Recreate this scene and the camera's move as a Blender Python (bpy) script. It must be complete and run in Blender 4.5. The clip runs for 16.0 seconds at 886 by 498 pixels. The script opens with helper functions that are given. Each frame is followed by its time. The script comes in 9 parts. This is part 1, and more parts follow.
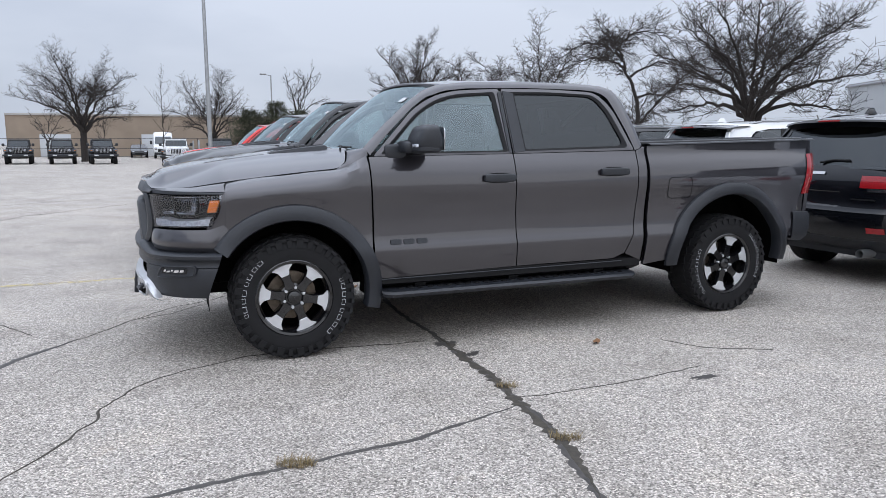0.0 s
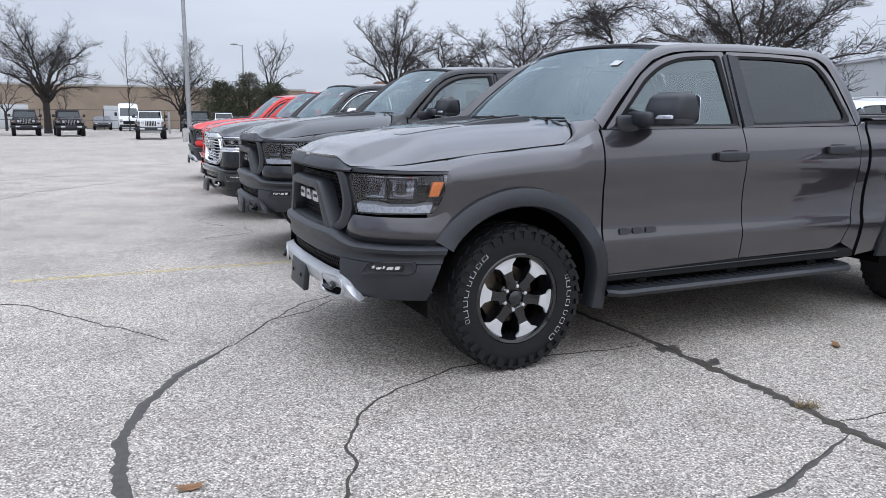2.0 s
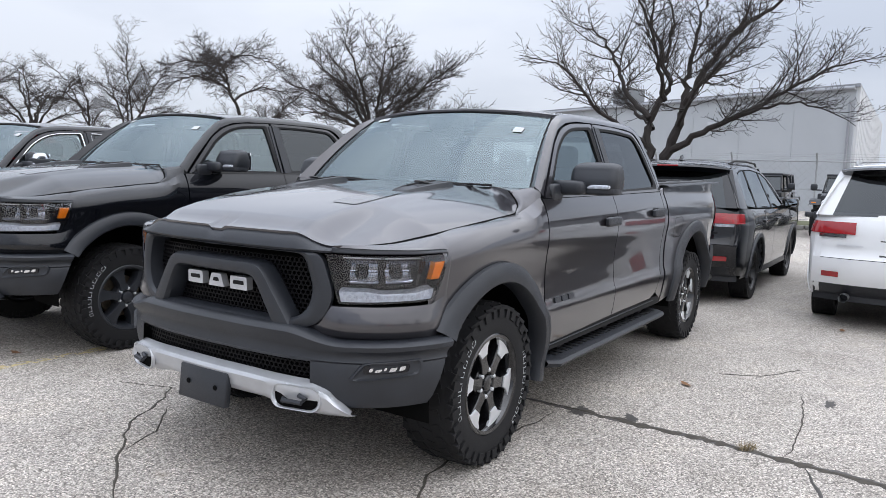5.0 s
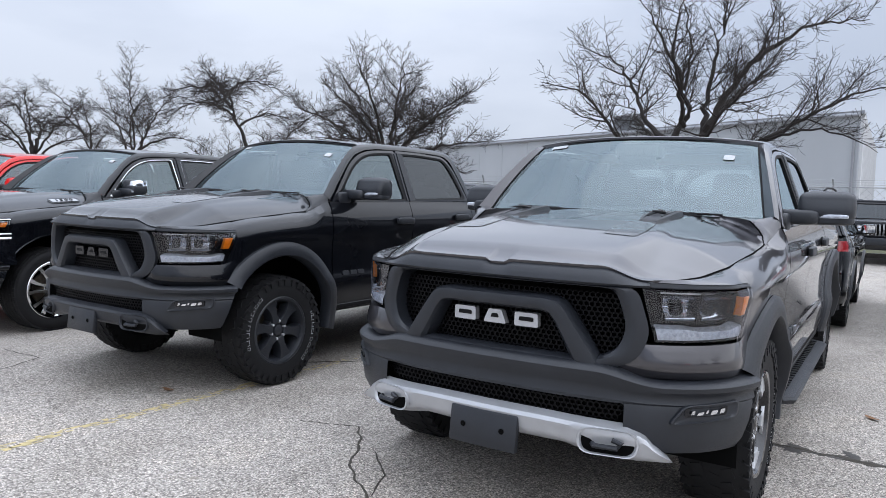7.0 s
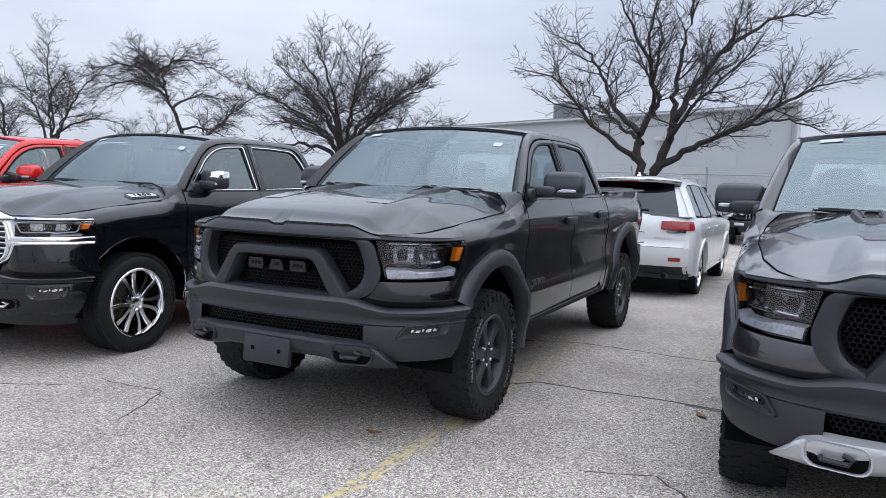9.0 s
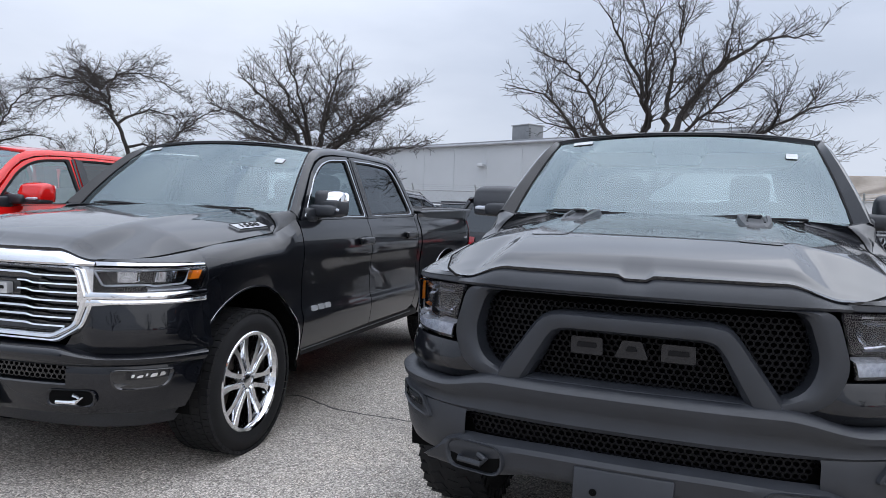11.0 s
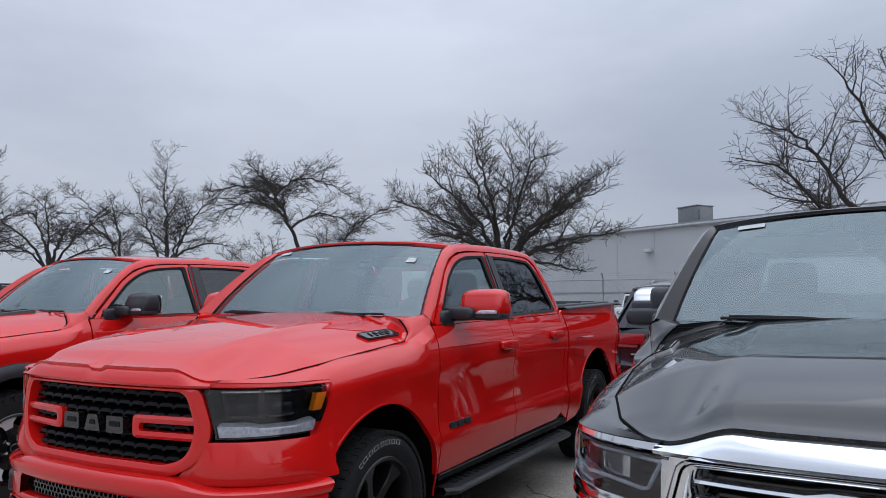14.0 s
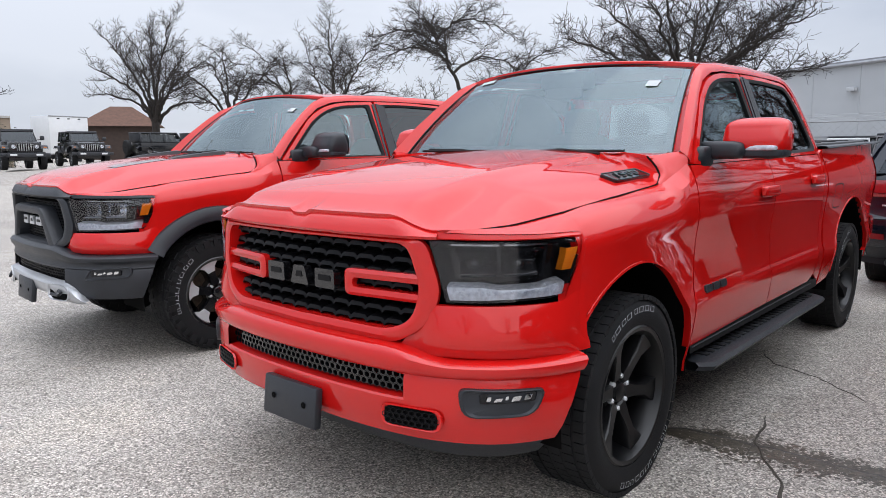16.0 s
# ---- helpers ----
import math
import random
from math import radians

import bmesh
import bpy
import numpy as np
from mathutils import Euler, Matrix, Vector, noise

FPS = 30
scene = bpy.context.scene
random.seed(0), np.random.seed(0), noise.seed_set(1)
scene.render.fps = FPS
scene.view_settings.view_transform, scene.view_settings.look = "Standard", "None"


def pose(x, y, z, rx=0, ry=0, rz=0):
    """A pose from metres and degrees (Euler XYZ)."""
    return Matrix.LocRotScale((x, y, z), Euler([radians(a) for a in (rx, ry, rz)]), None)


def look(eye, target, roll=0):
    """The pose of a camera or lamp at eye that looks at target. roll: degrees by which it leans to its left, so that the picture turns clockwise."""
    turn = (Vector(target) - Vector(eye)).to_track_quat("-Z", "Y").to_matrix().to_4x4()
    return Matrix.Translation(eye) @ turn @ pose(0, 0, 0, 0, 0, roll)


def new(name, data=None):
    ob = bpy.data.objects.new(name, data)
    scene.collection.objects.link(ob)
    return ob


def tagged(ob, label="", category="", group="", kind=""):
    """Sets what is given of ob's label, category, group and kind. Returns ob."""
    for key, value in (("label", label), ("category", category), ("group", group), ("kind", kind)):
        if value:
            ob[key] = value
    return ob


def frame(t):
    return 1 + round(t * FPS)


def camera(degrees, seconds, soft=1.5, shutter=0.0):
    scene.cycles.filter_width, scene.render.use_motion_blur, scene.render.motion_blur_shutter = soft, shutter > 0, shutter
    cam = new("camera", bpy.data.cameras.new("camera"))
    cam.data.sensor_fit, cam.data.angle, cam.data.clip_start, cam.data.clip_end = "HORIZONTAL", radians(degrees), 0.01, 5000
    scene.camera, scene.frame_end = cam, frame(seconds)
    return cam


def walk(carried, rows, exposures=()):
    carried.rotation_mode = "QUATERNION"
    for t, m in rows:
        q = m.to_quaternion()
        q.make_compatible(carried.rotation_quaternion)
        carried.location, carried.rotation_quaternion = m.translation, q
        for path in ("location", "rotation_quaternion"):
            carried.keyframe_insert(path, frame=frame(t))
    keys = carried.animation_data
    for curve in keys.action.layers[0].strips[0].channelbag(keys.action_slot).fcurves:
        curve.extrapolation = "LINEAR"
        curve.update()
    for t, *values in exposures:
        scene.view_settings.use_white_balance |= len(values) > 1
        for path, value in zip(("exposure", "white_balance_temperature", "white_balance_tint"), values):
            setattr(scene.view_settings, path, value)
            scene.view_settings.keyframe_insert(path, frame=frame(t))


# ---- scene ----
cam = camera(63.9, 16.0, 0.70)
METRES, EYE, TILT, LEAN, TURN = 14.55, 1.426, 0.0, 0.0, 0.0
ROWS = [
    (0.0, 0.0, 0.0, 0.0, -0.02, -8.42, 0.11),
    (0.5, -0.0139, 0.001, -0.0011, -0.07, -8.62, 0.07),
    (1.0, -0.0437, 0.0137, -0.0031, -0.25, -8.83, -0.08),
    (1.5, -0.079, 0.0336, -0.0026, -0.99, -9.4, -0.32),
    (2.0, -0.1113, 0.0563, -0.0024, -3.13, -10.34, -0.5),
    (2.5, -0.1413, 0.0835, -0.0007, -7.2, -11.04, -0.69),
    (3.0, -0.1673, 0.1086, 0.0012, -14.65, -11.22, -1.01),
    (3.5, -0.1862, 0.1216, -0.0001, -22.67, -9.83, -1.28),
    (4.0, -0.1991, 0.1223, 0.0025, -29.75, -8.2, -1.34),
    (6.5, -0.2677, 0.1731, 0.0017, -36.06, -4.58, -1.76),
    (7.0, -0.29, 0.1947, 0.001, -35.92, -4.01, -1.85),
    (7.5, -0.3093, 0.2238, 0.0002, -36.43, -3.95, -1.72),
    (8.0, -0.3339, 0.2575, 0.0016, -38.07, -4.3, -1.87),
    (10.5, -0.3776, 0.4562, 0.0024, -47.76, -4.34, -2.12),
    (11.0, -0.3769, 0.503, 0.0004, -47.91, -3.03, -2.11),
    (11.5, -0.3849, 0.55, 0.0027, -47.97, -1.04, -1.92),
    (12.0, -0.3935, 0.5959, 0.001, -47.74, 0.32, -1.67),
    (12.5, -0.4067, 0.6385, 0.0017, -47.36, 1.68, -1.26),
    (13.0, -0.4159, 0.6811, 0.0015, -45.73, 3.28, -0.84),
    (13.5, -0.4184, 0.719, 0.0026, -42.66, 4.02, -0.42),
    (14.0, -0.4197, 0.7504, 0.0036, -38.03, 4.22, 0.1),
    (14.5, -0.4156, 0.7789, 0.0023, -34.89, 4.32, 0.32),
    (14.7, -0.4146, 0.788, 0.0022, -33.45, 3.75, 0.5),
    (14.8, -0.4141, 0.7925, 0.0021, -32.8, 2.75, 0.75),
    (14.9, -0.4137, 0.797, 0.002, -31.1, -0.35, 1.15),
    (15.0, -0.4132, 0.8012, 0.0019, -29.89, -1.9, 1.39),
    (15.5, -0.4168, 0.807, 0.0029, -26.0, -7.13, 0.09),
    (16.0, -0.4131, 0.8086, -0.001, -25.44, -7.91, 0.32),
]
walk(cam, [(t, pose(0, 0, EYE, TILT, LEAN, TURN) @ pose(METRES * x, METRES * y, METRES * z, 90 + pitch, roll, yaw)) for t, x, y, z, yaw, pitch, roll in ROWS],
     [(0, -0.08, 6500, 10), (1.5, -0.03, 6500, 10), (2.5, 0.02, 6500, 10), (3.4, 0.15, 6700, 10), (4.2, 0.20, 6850, 10), (7.0, 0.04, 6500, 10), (10.5, 0.11, 6600, 10), (11.5, -0.02, 6500, 10), (12.5, -0.34, 6500, 10), (13.0, -0.43, 6500, 10), (14.7, -0.44, 6500, 10), (15.0, -0.32, 6600, 10), (15.4, 0.06, 6800, 10), (16.0, 0.10, 6800, 10)])

from mathutils.bvhtree import BVHTree

# ---------------------------------------------------------------- sky, sun
world = bpy.data.worlds.new("overcast")
scene.world = world
world.use_nodes = True
wn, wl = world.node_tree.nodes, world.node_tree.links
sky = wn.new("ShaderNodeTexSky")
sky.sky_type, sky.sun_disc = "NISHITA", False
sky.sun_elevation, sky.sun_rotation = radians(48), radians(200)
coord = wn.new("ShaderNodeTexCoord")
squash = wn.new("ShaderNodeMapping")
squash.inputs["Scale"].default_value = (1.0, 1.0, 3.2)
cloud = wn.new("ShaderNodeTexNoise")
cloud.inputs["Scale"].default_value, cloud.inputs["Detail"].default_value, cloud.inputs["Roughness"].default_value = 1.5, 7.0, 0.50
ramp = wn.new("ShaderNodeValToRGB")
ramp.color_ramp.elements[0].position, ramp.color_ramp.elements[0].color = 0.36, (0.335, 0.378, 0.466, 1)
ramp.color_ramp.elements[1].position, ramp.color_ramp.elements[1].color = 0.64, (0.468, 0.510, 0.598, 1)
updown = wn.new("ShaderNodeSeparateXYZ")
rise = wn.new("ShaderNodeMapRange")
rise.inputs["From Min"].default_value, rise.inputs["From Max"].default_value = 0.0, 1.0
rise.inputs["To Min"].default_value, rise.inputs["To Max"].default_value = 1.43, 5.5
slow = wn.new("ShaderNodeMath"); slow.operation = "POWER"; slow.use_clamp = True; slow.inputs[1].default_value = 1.8
thick = wn.new("ShaderNodeVectorMath"); thick.operation = "SCALE"
veil = wn.new("ShaderNodeMix"); veil.data_type = "RGBA"; veil.inputs["Factor"].default_value = 0.93
dim = wn.new("ShaderNodeVectorMath"); dim.operation = "SCALE"; dim.inputs["Scale"].default_value = 0.10
wl.new(coord.outputs["Generated"], squash.inputs["Vector"])
wl.new(squash.outputs["Vector"], cloud.inputs["Vector"])
wl.new(cloud.outputs["Fac"], ramp.inputs["Fac"])
wl.new(coord.outputs["Generated"], updown.inputs["Vector"])
wl.new(updown.outputs["Z"], slow.inputs[0])
wl.new(slow.outputs["Value"], rise.inputs["Value"])
wl.new(ramp.outputs["Color"], thick.inputs[0])
wl.new(rise.outputs["Result"], thick.inputs["Scale"])
wl.new(sky.outputs["Color"], dim.inputs[0])
wl.new(dim.outputs["Vector"], veil.inputs["A"])
wl.new(thick.outputs["Vector"], veil.inputs["B"])
wl.new(veil.outputs["Result"], wn["Background"].inputs["Color"])
wn["Background"].inputs["Strength"].default_value = 1.0
sun = new("sun", bpy.data.lights.new("sun", "SUN"))
sun.data.energy, sun.data.angle, sun.data.color = 1.2, radians(120), (1.0, 0.97, 0.93)
sun.matrix_world = look((0, 0, 0), (-0.25, 0.65, -1.0))

# ---------------------------------------------------------------- materials


def material(name, base, rough=0.5, metal=0.0, coat=0.0, vary=0.0, vary_scale=6.0, bump=0.0, bump_scale=200.0, spec=0.5, island=0.0, coat_rough=0.03, random_object=0.0, coat_ior=1.5):
    m = bpy.data.materials.new(name)
    m.use_nodes = True
    n, l = m.node_tree.nodes, m.node_tree.links
    p = n["Principled BSDF"]
    p.inputs["Base Color"].default_value = (*base, 1)
    p.inputs["Roughness"].default_value, p.inputs["Metallic"].default_value = rough, metal
    p.inputs["Coat Weight"].default_value, p.inputs["Coat Roughness"].default_value = coat, coat_rough
    p.inputs["Specular IOR Level"].default_value = spec
    p.inputs["Coat IOR"].default_value = coat_ior
    tc = n.new("ShaderNodeTexCoord")
    if vary:
        t = n.new("ShaderNodeTexNoise")
        t.inputs["Scale"].default_value, t.inputs["Detail"].default_value = vary_scale, 6.0
        r = n.new("ShaderNodeMapRange")
        r.inputs["From Min"].default_value, r.inputs["From Max"].default_value = 0.3, 0.7
        r.inputs["To Min"].default_value, r.inputs["To Max"].default_value = 1 - vary, 1 + vary
        s = n.new("ShaderNodeVectorMath"); s.operation = "SCALE"
        s.inputs[0].default_value = base
        l.new(tc.outputs["Object"], t.inputs["Vector"])
        l.new(t.outputs["Fac"], r.inputs["Value"])
        l.new(r.outputs["Result"], s.inputs["Scale"])
        last = s
        if island or random_object:
            g = n.new("ShaderNodeNewGeometry") if island else n.new("ShaderNodeObjectInfo")
            r2 = n.new("ShaderNodeMapRange")
            k = island or random_object
            r2.inputs["To Min"].default_value, r2.inputs["To Max"].default_value = 1 - k, 1 + k
            l.new(g.outputs["Random Per Island" if island else "Random"], r2.inputs["Value"])
            s2 = n.new("ShaderNodeVectorMath"); s2.operation = "SCALE"
            l.new(s.outputs["Vector"], s2.inputs[0])
            l.new(r2.outputs["Result"], s2.inputs["Scale"])
            last = s2
        l.new(last.outputs["Vector"], p.inputs["Base Color"])
        rr = n.new("ShaderNodeMapRange")
        rr.inputs["To Min"].default_value, rr.inputs["To Max"].default_value = max(0.02, rough - 0.5 * vary * rough), min(1, rough + 0.5 * vary * rough)
        l.new(t.outputs["Fac"], rr.inputs["Value"])
        l.new(rr.outputs["Result"], p.inputs["Roughness"])
    if bump:
        t = n.new("ShaderNodeTexNoise")
        t.inputs["Scale"].default_value, t.inputs["Detail"].default_value = bump_scale, 3.0
        b = n.new("ShaderNodeBump")
        b.inputs["Strength"].default_value, b.inputs["Distance"].default_value = bump, 0.002
        l.new(tc.outputs["Object"], t.inputs["Vector"])
        l.new(t.outputs["Fac"], b.inputs["Height"])
        l.new(b.outputs["Normal"], p.inputs["Normal"])
    return m


def glass_material(name, tint, gloss=(1.0, 1.0, 1.0), ior=1.62):
    m = bpy.data.materials.new(name)
    m.use_nodes = True
    n, l = m.node_tree.nodes, m.node_tree.links
    n.remove(n["Principled BSDF"])
    clear, shine, fres, mix = n.new("ShaderNodeBsdfTransparent"), n.new("ShaderNodeBsdfGlossy"), n.new("ShaderNodeFresnel"), n.new("ShaderNodeMixShader")
    clear.inputs["Color"].default_value = (*tint, 1)
    shine.inputs["Roughness"].default_value = 0.02
    shine.inputs["Color"].default_value = (*gloss, 1)
    fres.inputs["IOR"].default_value = ior
    l.new(fres.outputs["Fac"], mix.inputs["Fac"])
    l.new(clear.outputs["BSDF"], mix.inputs[1])
    l.new(shine.outputs["BSDF"], mix.inputs[2])
    l.new(mix.outputs["Shader"], n["Material Output"].inputs["Surface"])
    return m


GREY_PAINT = material("granite grey metallic paint", (0.036, 0.0335, 0.040), 0.28, 0.65, 1.0, 0.05, 3.0, coat_rough=0.02, coat_ior=1.70)
BLACK_PAINT = material("black pearl paint", (0.0045, 0.0053, 0.0080), 0.36, 0.35, 0.95, 0.08, 3.0, spec=0.1, coat_rough=0.02, coat_ior=1.51)
NAVY_PAINT = material("dark navy paint", (0.006, 0.008, 0.016), 0.4, 0.0, 1.0, 0.08, 3.0, spec=0.1, coat_rough=0.008, coat_ior=1.65)
RED_PAINT = material("flame red paint", (0.57, 0.009, 0.008), 0.45, 0.0, 1.0, 0.04, 3.0, spec=0.0, coat_rough=0.012, coat_ior=1.6)
WHITE_PAINT = material("white paint", (0.72, 0.73, 0.74), 0.40, 0.0, 1.0, 0.03, 3.0, spec=0.1, coat_rough=0.01)
MATTE_BLACK = material("satin black plastic", (0.0165, 0.0188, 0.0240), 0.43, 0.0, 0.0, 0.15, 9.0, 0.25, 700.0, spec=0.5)
WHEEL_BLACK = material("satin black wheel paint", (0.010, 0.010, 0.011), 0.28, 0.0, 0.5, 0.1, 9.0)
DARK_TRIM = material("black rubber trim", (0.006, 0.006, 0.007), 0.6, 0.0, 0.0, 0.1, 9.0, spec=0.25)
GLOSS_BLACK = material("gloss black plastic", (0.006, 0.006, 0.007), 0.12, 0.0, 0.6, 0.1, 8.0)
# near-black stands in for shade in gaps, slots, recesses and under cars
SHADE_BLACK = material("shadowed black underbody", (0.003, 0.003, 0.003), 0.85, 0.0, 0.0, 0.2, 6.0, spec=0.06)
GRILLE_BLACK = material("moulded black grille plastic", (0.0030, 0.0030, 0.0040), 0.45, 0.0, 0.0, 0.15, 9.0, spec=0.18)
INLAY = material("dark grey hood decal", (0.030, 0.030, 0.034), 0.42, 0.2, 1.0, 0.2, 60.0, coat_rough=0.08, coat_ior=1.55)
SILVER = material("painted silver skid plate", (0.50, 0.51, 0.53), 0.36, 0.55, 0.2, 0.06, 12.0)
MACHINED = material("machined aluminium", (0.66, 0.67, 0.69), 0.42, 0.55, 0.3, 0.05, 20.0)
CHROME = material("polished chrome", (0.80, 0.81, 0.83), 0.07, 1.0, 0.0, 0.03, 8.0)
WHEEL_BLACK = material("satin black wheel paint", (0.0040, 0.0040, 0.0046), 0.30, 0.0, 0.0, 0.1, 8.0, spec=0.42)
RUBBER = material("tyre rubber", (0.0085, 0.0085, 0.0095), 0.70, 0.0, 0.0, 0.25, 14.0, 0.35, 260.0, spec=0.3)
LETTER_WHITE = material("white tyre lettering", (0.50, 0.52, 0.54), 0.6, 0.0, 0.0, 0.15, 30.0)
BRAKE = material("brake disc steel", (0.16, 0.13, 0.10), 0.45, 0.7, 0.0, 0.3, 30.0)
AMBER = material("amber reflector", (0.80, 0.22, 0.015), 0.18, 0.0, 0.7, 0.1, 60.0)
LAMP_RED = material("red tail lamp plastic", (0.30, 0.008, 0.012), 0.14, 0.0, 0.8, 0.1, 40.0)
LAMP_CLEAR = material("frosted lamp strip", (0.52, 0.55, 0.61), 0.16, 0.2, 0.8, 0.25, 60.0)
LAMP_BOWL = material("lamp reflector", (0.46, 0.47, 0.50), 0.10, 0.95, 0.0, 0.25, 40.0)
LAMP_DARK = material("smoked lamp housing", (0.010, 0.010, 0.012), 0.18, 0.2, 0.3, 0.2, 30.0, spec=0.3)
CABIN = material("charcoal cabin cloth", (0.040, 0.041, 0.045), 0.8, 0.0, 0.0, 0.2, 20.0, 0.3, 400.0)
CABIN_LIGHT = material("grey headliner cloth", (0.40, 0.41, 0.41), 0.85, 0.0, 0.0, 0.1, 20.0)
PAPER = material("white paper sticker", (0.46, 0.48, 0.50), 0.6, 0.0, 0.0, 0.05, 40.0)
TONNEAU = material("black vinyl bed cover", (0.030, 0.031, 0.034), 0.5, 0.0, 0.0, 0.15, 6.0, 0.3, 500.0)
GLASS_FRONT = glass_material("lightly tinted glass", (0.68, 0.77, 0.76), (0.80, 0.95, 1.0), 2.2)
GLASS_REAR = glass_material("tinted rear glass", (0.36, 0.40, 0.40), (0.9, 0.96, 1.0), 1.65)
GLASS_DARK = glass_material("privacy glass", (0.09, 0.095, 0.10), (0.9, 0.96, 1.0), 1.65)
GLASS_LAMP = glass_material("clear lamp lens", (0.95, 0.96, 0.97), (0.95, 0.95, 1.0), 1.6)
MIRROR = material("mirror glass", (0.85, 0.87, 0.9), 0.02, 1.0, 0.0)

# ---------------------------------------------------------------- mesh helpers


def mesh_part(name, verts, faces, mat, parent=None, label="", smooth=True, angle=38):
    me = bpy.data.meshes.new(name)
    me.from_pydata([tuple(v) for v in verts], [], faces)
    me.materials.append(mat)
    if smooth:
        me.polygons.foreach_set("use_smooth", [True] * len(me.polygons))
        me.set_sharp_from_angle(angle=radians(angle))
    me.update()
    ob = new(name, me)
    if parent is not None:
        ob.parent = parent
    if label:
        tagged(ob, label)
    return ob


def again(ob, parent, m=None):
    """Another object on the same mesh, under parent."""
    o = new(ob.name.split(".")[0], ob.data)
    o.parent = parent
    if m is not None:
        o.matrix_basis = m
    if "label" in ob:
        o["label"] = ob["label"]
    return o


def resample(poly, n):
    p = [Vector(q) for q in poly]
    d = [0.0]
    for a, b in zip(p, p[1:]):
        d.append(d[-1] + (b - a).length)
    out = []
    for i in range(n + 1):
        t = d[-1] * i / n
        k = 0
        while k < len(p) - 2 and d[k + 1] < t:
            k += 1
        seg = d[k + 1] - d[k]
        out.append(p[k].lerp(p[k + 1], (t - d[k]) / seg if seg else 0))
    return out


def curve_through(xs, ys):
    """A smooth function through points (monotone cubic)."""
    xs, ys = np.array(xs, float), np.array(ys, float)
    if xs[0] > xs[-1]:
        xs, ys = xs[::-1], ys[::-1]
    h, d = np.diff(xs), np.diff(ys) / np.diff(xs)
    m = np.zeros(len(xs))
    m[0], m[-1] = d[0], d[-1]
    for i in range(1, len(xs) - 1):
        m[i] = 0 if d[i - 1] * d[i] <= 0 else 2 * d[i - 1] * d[i] / (d[i - 1] + d[i])

    def f(x):
        x = min(max(x, xs[0]), xs[-1])
        i = min(max(int(np.searchsorted(xs, x)) - 1, 0), len(h) - 1)
        t = (x - xs[i]) / h[i]
        return float((1 + 2 * t) * (1 - t) ** 2 * ys[i] + t * (1 - t) ** 2 * h[i] * m[i] + t * t * (3 - 2 * t) * ys[i + 1] + t * t * (t - 1) * h[i] * m[i + 1])
    return f


def coons(bottom, top, left, right, n, m):
    """A grid of plane points between four border lines: bottom and top run left to right, left and right run upwards."""
    b, t, l, r = resample(bottom, n), resample(top, n), resample(left, m), resample(right, m)
    rows = []
    for j in range(m + 1):
        v = j / m
        row = []
        for i in range(n + 1):
            u = i / n
            q = b[i] * (1 - v) + t[i] * v + l[j] * (1 - u) + r[j] * u
            q -= (b[0] * (1 - u) + b[-1] * u) * (1 - v) + (t[0] * (1 - u) + t[-1] * u) * v
            row.append(q)
        rows.append(row)
    return rows


def sheet(rows, lip=None):
    """Verts and faces of a grid of points; lip moves the border to make a folded edge."""
    n, m = len(rows[0]), len(rows)
    verts = [Vector(p) for row in rows for p in row]
    faces = [(j * n + i, j * n + i + 1, (j + 1) * n + i + 1, (j + 1) * n + i) for j in range(m - 1) for i in range(n - 1)]
    if lip is not None:
        ring = [i for i in range(n)] + [j * n + n - 1 for j in range(1, m)] + [(m - 1) * n + i for i in range(n - 2, -1, -1)] + [j * n for j in range(m - 2, 0, -1)]
        base = len(verts)
        for k in ring:
            verts.append(verts[k] + Vector(lip(verts[k]) if callable(lip) else lip))
        for a in range(len(ring)):
            b = (a + 1) % len(ring)
            faces.append((ring[a], base + a, base + b, ring[b]))
    return verts, faces


def flip_y(verts):
    return [Vector((v[0], -v[1], v[2])) for v in verts]


def both(name, verts, faces, mat, parent, label=""):
    """The left part and its mirror twin on the right."""
    a = mesh_part(name, verts, faces, mat, parent, label)
    b = mesh_part(name, flip_y(verts), [tuple(reversed(f)) for f in faces], mat, parent, label)
    return a, b


def rounded(poly, r, k=4):
    """A closed polygon with its corners rounded, k + 1 points at each; r: one radius or one a corner."""
    out, n = [], len(poly)
    for i in range(n):
        p, a, b = Vector(poly[i]), Vector(poly[i - 1]), Vector(poly[(i + 1) % n])
        rr = r[i] if isinstance(r, (list, tuple)) else r
        rr = min(rr, 0.49 * (a - p).length, 0.49 * (b - p).length)
        s, e = p + (a - p).normalized() * rr, p + (b - p).normalized() * rr
        for j in range(k + 1):
            t = j / k
            out.append(s * (1 - t) ** 2 + p * 2 * t * (1 - t) + e * t * t)
    return out


def subdivide(poly, k):
    out = []
    for i, p in enumerate(poly):
        q = poly[(i + 1) % len(poly)]
        out += [Vector(p).lerp(Vector(q), j / k) for j in range(k)]
    return out


def band(outer, inner, place_out, place_in=None, lip=None):
    """A closed band between two loops with the same number of points."""
    place_in = place_in or place_out
    n = len(outer)
    verts = [Vector(place_out(p)) for p in outer] + [Vector(place_in(p)) for p in inner]
    faces = [(i, (i + 1) % n, n + (i + 1) % n, n + i) for i in range(n)]
    if lip is not None:
        verts += [v + Vector(lip) for v in verts[:n]] + [v + Vector(lip) for v in verts[n:2 * n]]
        faces += [((i + 1) % n, i, 2 * n + i, 2 * n + (i + 1) % n) for i in range(n)]
        faces += [(n + i, n + (i + 1) % n, 3 * n + (i + 1) % n, 3 * n + i) for i in range(n)]
    return verts, faces


